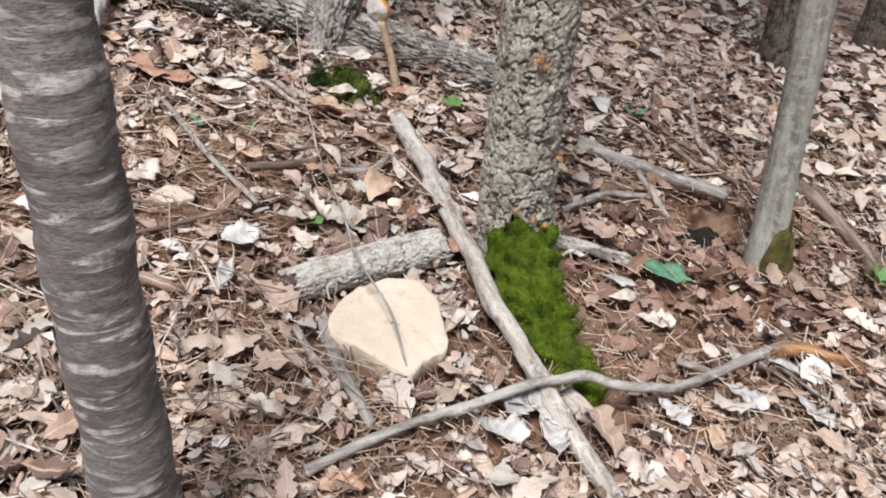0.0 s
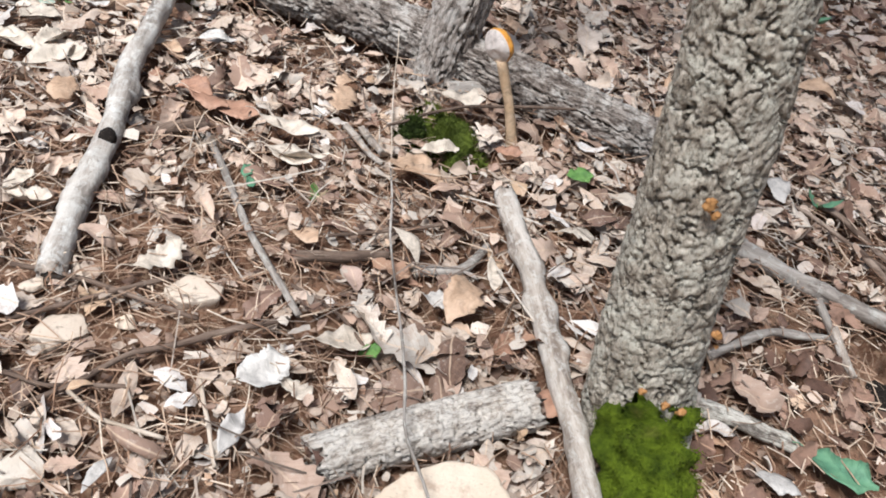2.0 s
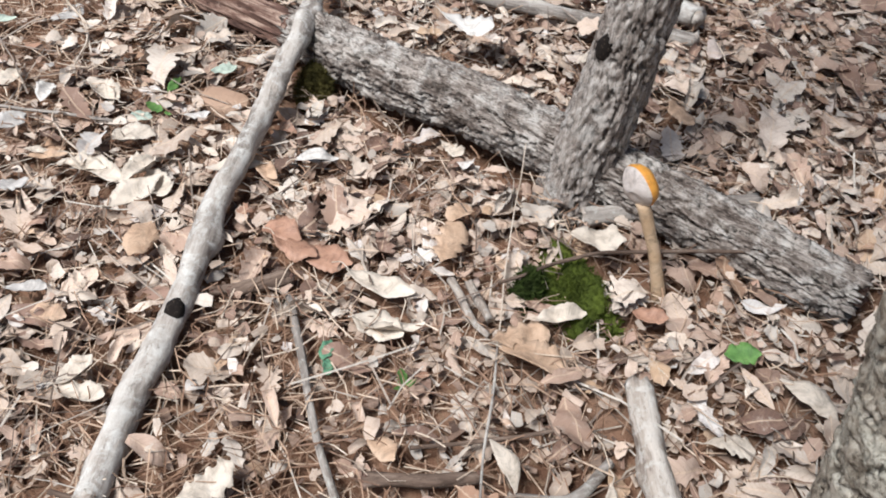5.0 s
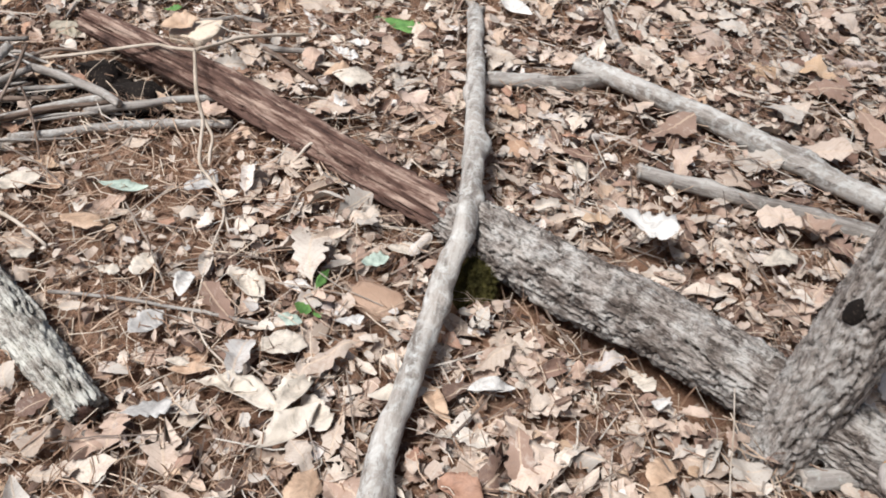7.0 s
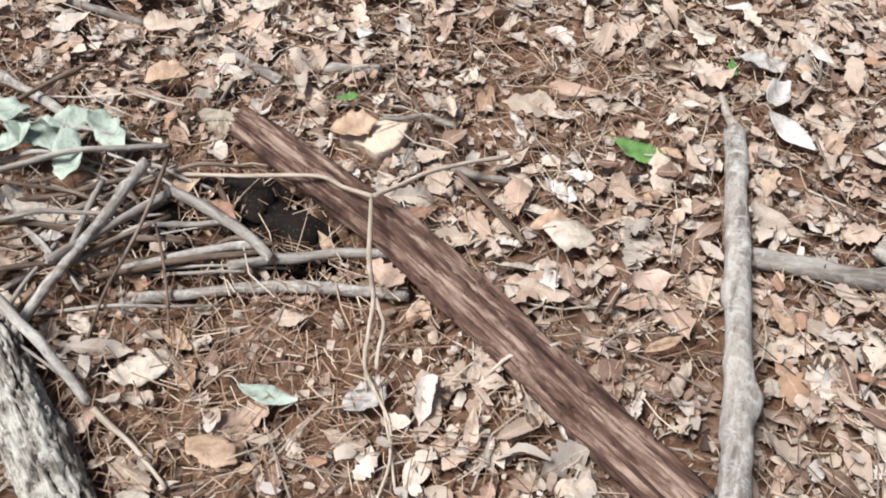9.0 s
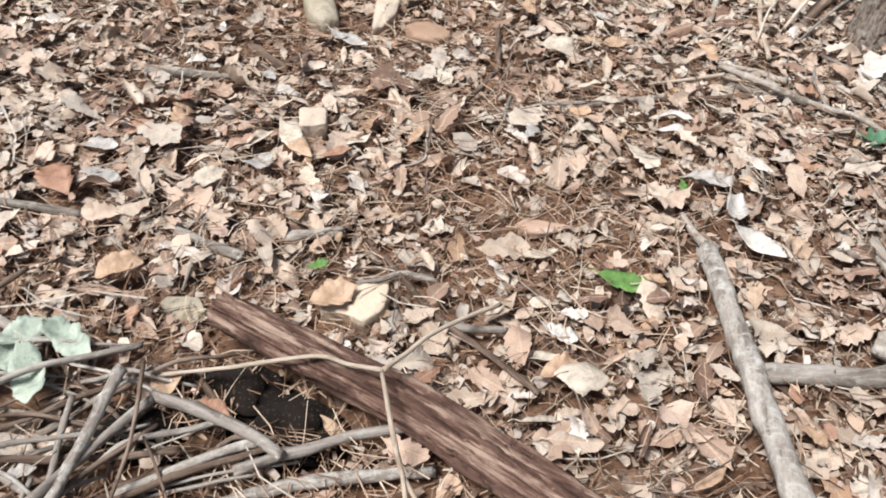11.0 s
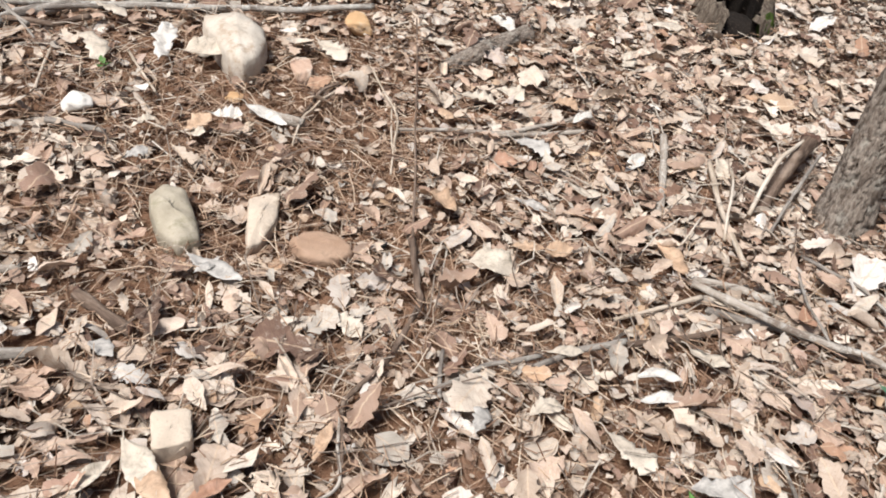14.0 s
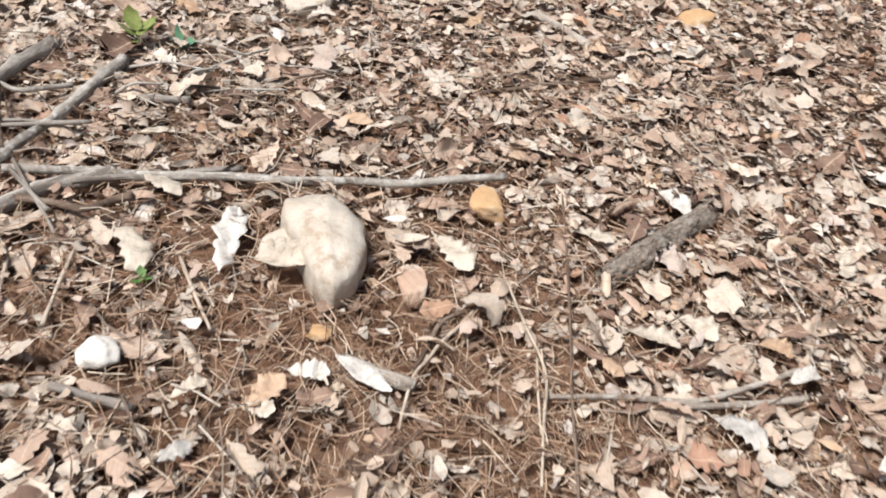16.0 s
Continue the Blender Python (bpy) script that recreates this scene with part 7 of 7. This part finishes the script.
def litter(name, label, profile, mat, count, length, seed, layer, rollspan, avoid, strength=1.0, tiltspan=0.25, zone="", per=2, across=5, rolled=0.1, torn=0.3):
    """Loose leaves: most lie nearly flat and wavy, some are curled, a few rolled up; some have lost their tips."""
    x, y, rs = spread(count, seed, avoid, strength=strength, zone=zone)
    n = len(x)
    allV, allF, allB, off = [], [], [], 0
    lots = np.array_split(np.arange(n), 9)
    for k, lot in enumerate(lots):
        V, F = lobed(profile, seed * 10 + k, per, across) if per else blade(profile, seed * 10 + k)
        m = len(lot)
        U = np.repeat(V[None], m, 0)
        cut = np.where(rs.rand(m) < torn, rs.uniform(-0.05, 0.42, m), 9.0)
        U[..., 0] = np.minimum(U[..., 0], cut[:, None] + 0.09 * rs.randn(*U.shape[:2]))
        U[..., 1] *= (0.75 + 0.5 * rs.rand(m))[:, None]
        roll = rs.randn(m) * rollspan
        kind = rs.rand(m)
        roll = np.where(kind < rolled, rs.uniform(5, 9, m) * np.sign(rs.rand(m) - 0.3), np.where(kind < rolled + 0.22, roll * 2.4, roll))
        kr = np.where(np.abs(roll) < 0.05, 0.05, roll)[:, None]
        arch = rs.randn(m) * 0.75
        ka = np.where(np.abs(arch) < 0.05, 0.05, arch)[:, None]
        u, v = U[..., 0], U[..., 1]
        z = (1 - np.cos(kr * v)) / kr + (1 - np.cos(ka * u)) / ka + rs.randn(m)[:, None] * 0.7 * u * v + np.abs(v) * rs.uniform(-0.1, 0.35, m)[:, None]
        for q in range(3):
            fu, fv, ph = rs.uniform(3, 14, m)[:, None], rs.uniform(-16, 16, m)[:, None], rs.uniform(0, 6.3, m)[:, None]
            z = z + (0.03 / (1 + 0.5 * q)) * np.sin(fu * u + fv * v + ph)
        P = np.stack([np.sin(ka * u) / ka, np.sin(kr * v) / kr, z], -1)
        P = P + rs.randn(*P.shape) * (0.005, 0.005, 0.008)
        size = length[0] + (length[1] - length[0]) * rs.rand(m) ** 1.4
        P = P * size[:, None, None]
        P = turned_by(P, rs.rand(m) * 6.283, rs.randn(m) * tiltspan, rs.randn(m) * tiltspan * 0.7)
        lift = layer[0] + (layer[1] - layer[0]) * rs.rand(m)
        low = np.minimum(P[..., 2].min(1), 0) * 0.6
        P[..., 2] += (ground_z(x[lot], y[lot]) + lift - low)[:, None]
        P[..., 0] += x[lot][:, None]
        P[..., 1] += y[lot][:, None]
        allV.append(P.reshape(-1, 3))
        allB.append(U.reshape(-1, 3))
        allF.append((F[None] + (np.arange(m) * len(V))[:, None, None]).reshape(-1, 4) + off)
        off += m * len(V)
    me = mesh_of(name, np.concatenate(allV), np.concatenate(allF), mat)
    me.attributes.new("blade", "FLOAT_VECTOR", "POINT").data.foreach_set("vector", np.concatenate(allB).astype(np.float32).ravel())
    ob = new(name, me)
    ob.matrix_basis = SLOPE
    tagged(ob, label, "leaf litter", kind="stuff")


def needle_litter(name, label, count, seed, length, mat, width=0.0011, top=0.022, avoid=0.0, wants=True, zone=""):
    x, y, rs = spread(count, seed, avoid, wants, zone=zone)
    n = len(x)
    size = length[0] + (length[1] - length[0]) * rs.rand(n)
    yaw = rs.rand(n) * 6.283
    s = np.linspace(-0.5, 0.5, 3)
    bend = rs.randn(n)[:, None] * 0.35
    along = s[None] * size[:, None]
    side = bend * (s[None] ** 2 - 0.1) * size[:, None]
    h = ground_z(x, y)[:, None] + (0.004 + top * rs.rand(n) ** 1.5)[:, None] + along * rs.randn(n)[:, None] * 0.16
    w = (width * (0.7 + 0.6 * rs.rand(n)))[:, None]
    c, d = np.cos(yaw)[:, None], np.sin(yaw)[:, None]
    rows = []
    for e in (-1, 1):
        q = side + e * w
        rows.append(np.stack([x[:, None] + along * c - q * d, y[:, None] + along * d + q * c, h + 0.0006 * e], -1))
    V = np.stack(rows, 2).reshape(-1, 3)
    i = np.arange(2) * 2
    F = np.stack([i, i + 1, i + 3, i + 2], 1)
    F = (F[None] + (np.arange(n) * 6)[:, None, None]).reshape(-1, 4)
    ob = new(name, mesh_of(name, V, F, mat))
    ob.matrix_basis = SLOPE
    tagged(ob, label, "needle litter", kind="stuff")


TWIGS = litter_mat("fine_twig", ((0.0, (0.1, 0.07, 0.05)), (0.4, (0.24, 0.18, 0.14)), (0.75, (0.44, 0.37, 0.3)), (1.0, (0.6, 0.54, 0.46))))
litter("leaf_crumbs", "broken brown leaf crumbs covering the soil", CRUMB, CRUMBS, 85000, (0.008, 0.036), 21, (0.0, 0.018), 1.5, -0.03, 0.45, zone="near", per=0, torn=0)
litter("lower_leaf_litter", "lower layer of dead lobed oak leaves", OAK, LITTER, 10500, (0.05, 0.12), 35, (0.002, 0.02), 1.0, 0.005, 0.9, zone="near", per=0, rolled=0.05)
litter("oak_leaf_litter", "layer of dead lobed oak leaves in tan and russet", OAK, LITTER, 9500, (0.05, 0.135), 22, (0.01, 0.046), 1.1, 0.015, 0.97, zone="near")
litter("toothed_leaf_litter", "dead wavy-edged oak leaves in tan and grey", TOOTHED, LITTER, 7000, (0.05, 0.125), 29, (0.01, 0.046), 1.1, 0.015, 0.97, zone="near", per=1)
litter("large_leaf_litter", "large dead oak leaves lying loose on top", OAK, LITTER, 2600, (0.1, 0.175), 36, (0.02, 0.055), 1.3, 0.02, 1.0, zone="near", rolled=0.08)
litter("narrow_leaf_litter", "dead narrow curled leaves in tan and grey", LONG, LITTER, 13500, (0.035, 0.13), 23, (0.006, 0.05), 2.2, 0.015, 0.97, zone="near", per=1, rolled=0.3)
litter("broad_leaf_litter", "dead broad leaves in tan, pink-brown and grey", BROAD, LITTER, 5500, (0.04, 0.095), 24, (0.008, 0.046), 1.3, 0.015, 0.97, zone="near", per=1)
litter("leaf_scraps", "torn scraps of dead leaves", SCRAP, LITTER, 72000, (0.012, 0.045), 25, (0.004, 0.05), 1.4, 0.01, 0.8, 0.35, "near", 0, rolled=0.08)
litter("outer_leaf_litter", "dead leaves farther from the walk", BROAD, LITTER, 8000, (0.06, 0.15), 32, (0.004, 0.045), 1.6, 0.02, zone="outer", per=0)
litter("outer_narrow_litter", "dead narrow leaves farther from the walk", LONG, LITTER, 11000, (0.06, 0.15), 33, (0.004, 0.045), 2.4, 0.02, zone="outer", per=0)
litter("outer_leaf_scraps", "torn scraps of dead leaves farther from the walk", SCRAP, LITTER, 20000, (0.03, 0.07), 34, (0.004, 0.03), 1.4, 0.01, zone="outer", per=0)
needle_litter("pine_needle_litter", "reddish-brown pine needles strewn over bare soil", 250000, 26, (0.04, 0.12), NEEDLES, 0.0011, 0.05, -0.02, zone="near")
needle_litter("needle_scatter", "fine brown needles and stalks strewn through the litter", 60000, 28, (0.03, 0.09), NEEDLES, 0.001, 0.065, 0.0, False, "near")
needle_litter("fine_twigs", "fine broken twigs strewn through the litter", 20000, 27, (0.05, 0.28), TWIGS, 0.0018, 0.06, 0.0, False, "near")

# leaf colours darkened to stand for shade on the lower side
SHADE_LEAF = litter_mat("shade_leaf", ((0.0, (0.1, 0.055, 0.038)), (0.4, (0.2, 0.115, 0.08)), (0.75, (0.31, 0.19, 0.135)), (1.0, (0.42, 0.3, 0.23))))


def shade_leaves():
    """Darker copies of the leaves: shade in colour on the walk's lower side."""
    rs = np.random.RandomState(40)
    n = 800
    y = 0.8 + 8.2 * rs.rand(n)
    edge = np.interp(y, (0.8, 2.0, 2.5, 2.9, 3.6, 3.9, 5.0, 6.5, 9.0), (1.8, 2.05, 1.9, 2.9, 2.9, 1.2, 0.8, 0.55, 0.9))
    x = edge + np.abs(rs.randn(n)) * 0.55
    ok = rs.rand(n) > 1.1 * bareness(x, y) - 0.1
    x, y = np.r_[x[ok], 2.42 + 0.3 * rs.randn(350)], np.r_[y[ok], 1.9 + 0.25 * rs.randn(350)]
    ok = free_of_things(x, y, 0.01)
    x, y = x[ok], y[ok]
    n = len(x)
    V, F = blade(BROAD, 77)
    P = curled(V, rs.randn(n) * 2.6, rs.randn(n) * 0.9, rs.randn(n) * 0.8) + rs.randn(n, len(V), 3) * (0.014, 0.014, 0.025)
    P = turned_by(P * (0.03 + 0.06 * rs.rand(n) ** 1.5)[:, None, None], rs.rand(n) * 6.283, rs.randn(n) * 0.4, rs.randn(n) * 0.3)
    P[..., 2] += (ground_z(x, y) + 0.012 + 0.03 * rs.rand(n) - 0.6 * np.minimum(P[..., 2].min(1), 0))[:, None]
    P[..., 0] += x[:, None]
    P[..., 1] += y[:, None]
    ob = new("shade_leaf_litter", mesh_of("shade_leaf_litter", P.reshape(-1, 3), (F[None] + (np.arange(n) * len(V))[:, None, None]).reshape(-1, 4), SHADE_LEAF))
    ob.matrix_basis = SLOPE
    tagged(ob, "darker brown leaves painting shade among the paler litter", "leaf litter", kind="stuff")


shade_leaves()
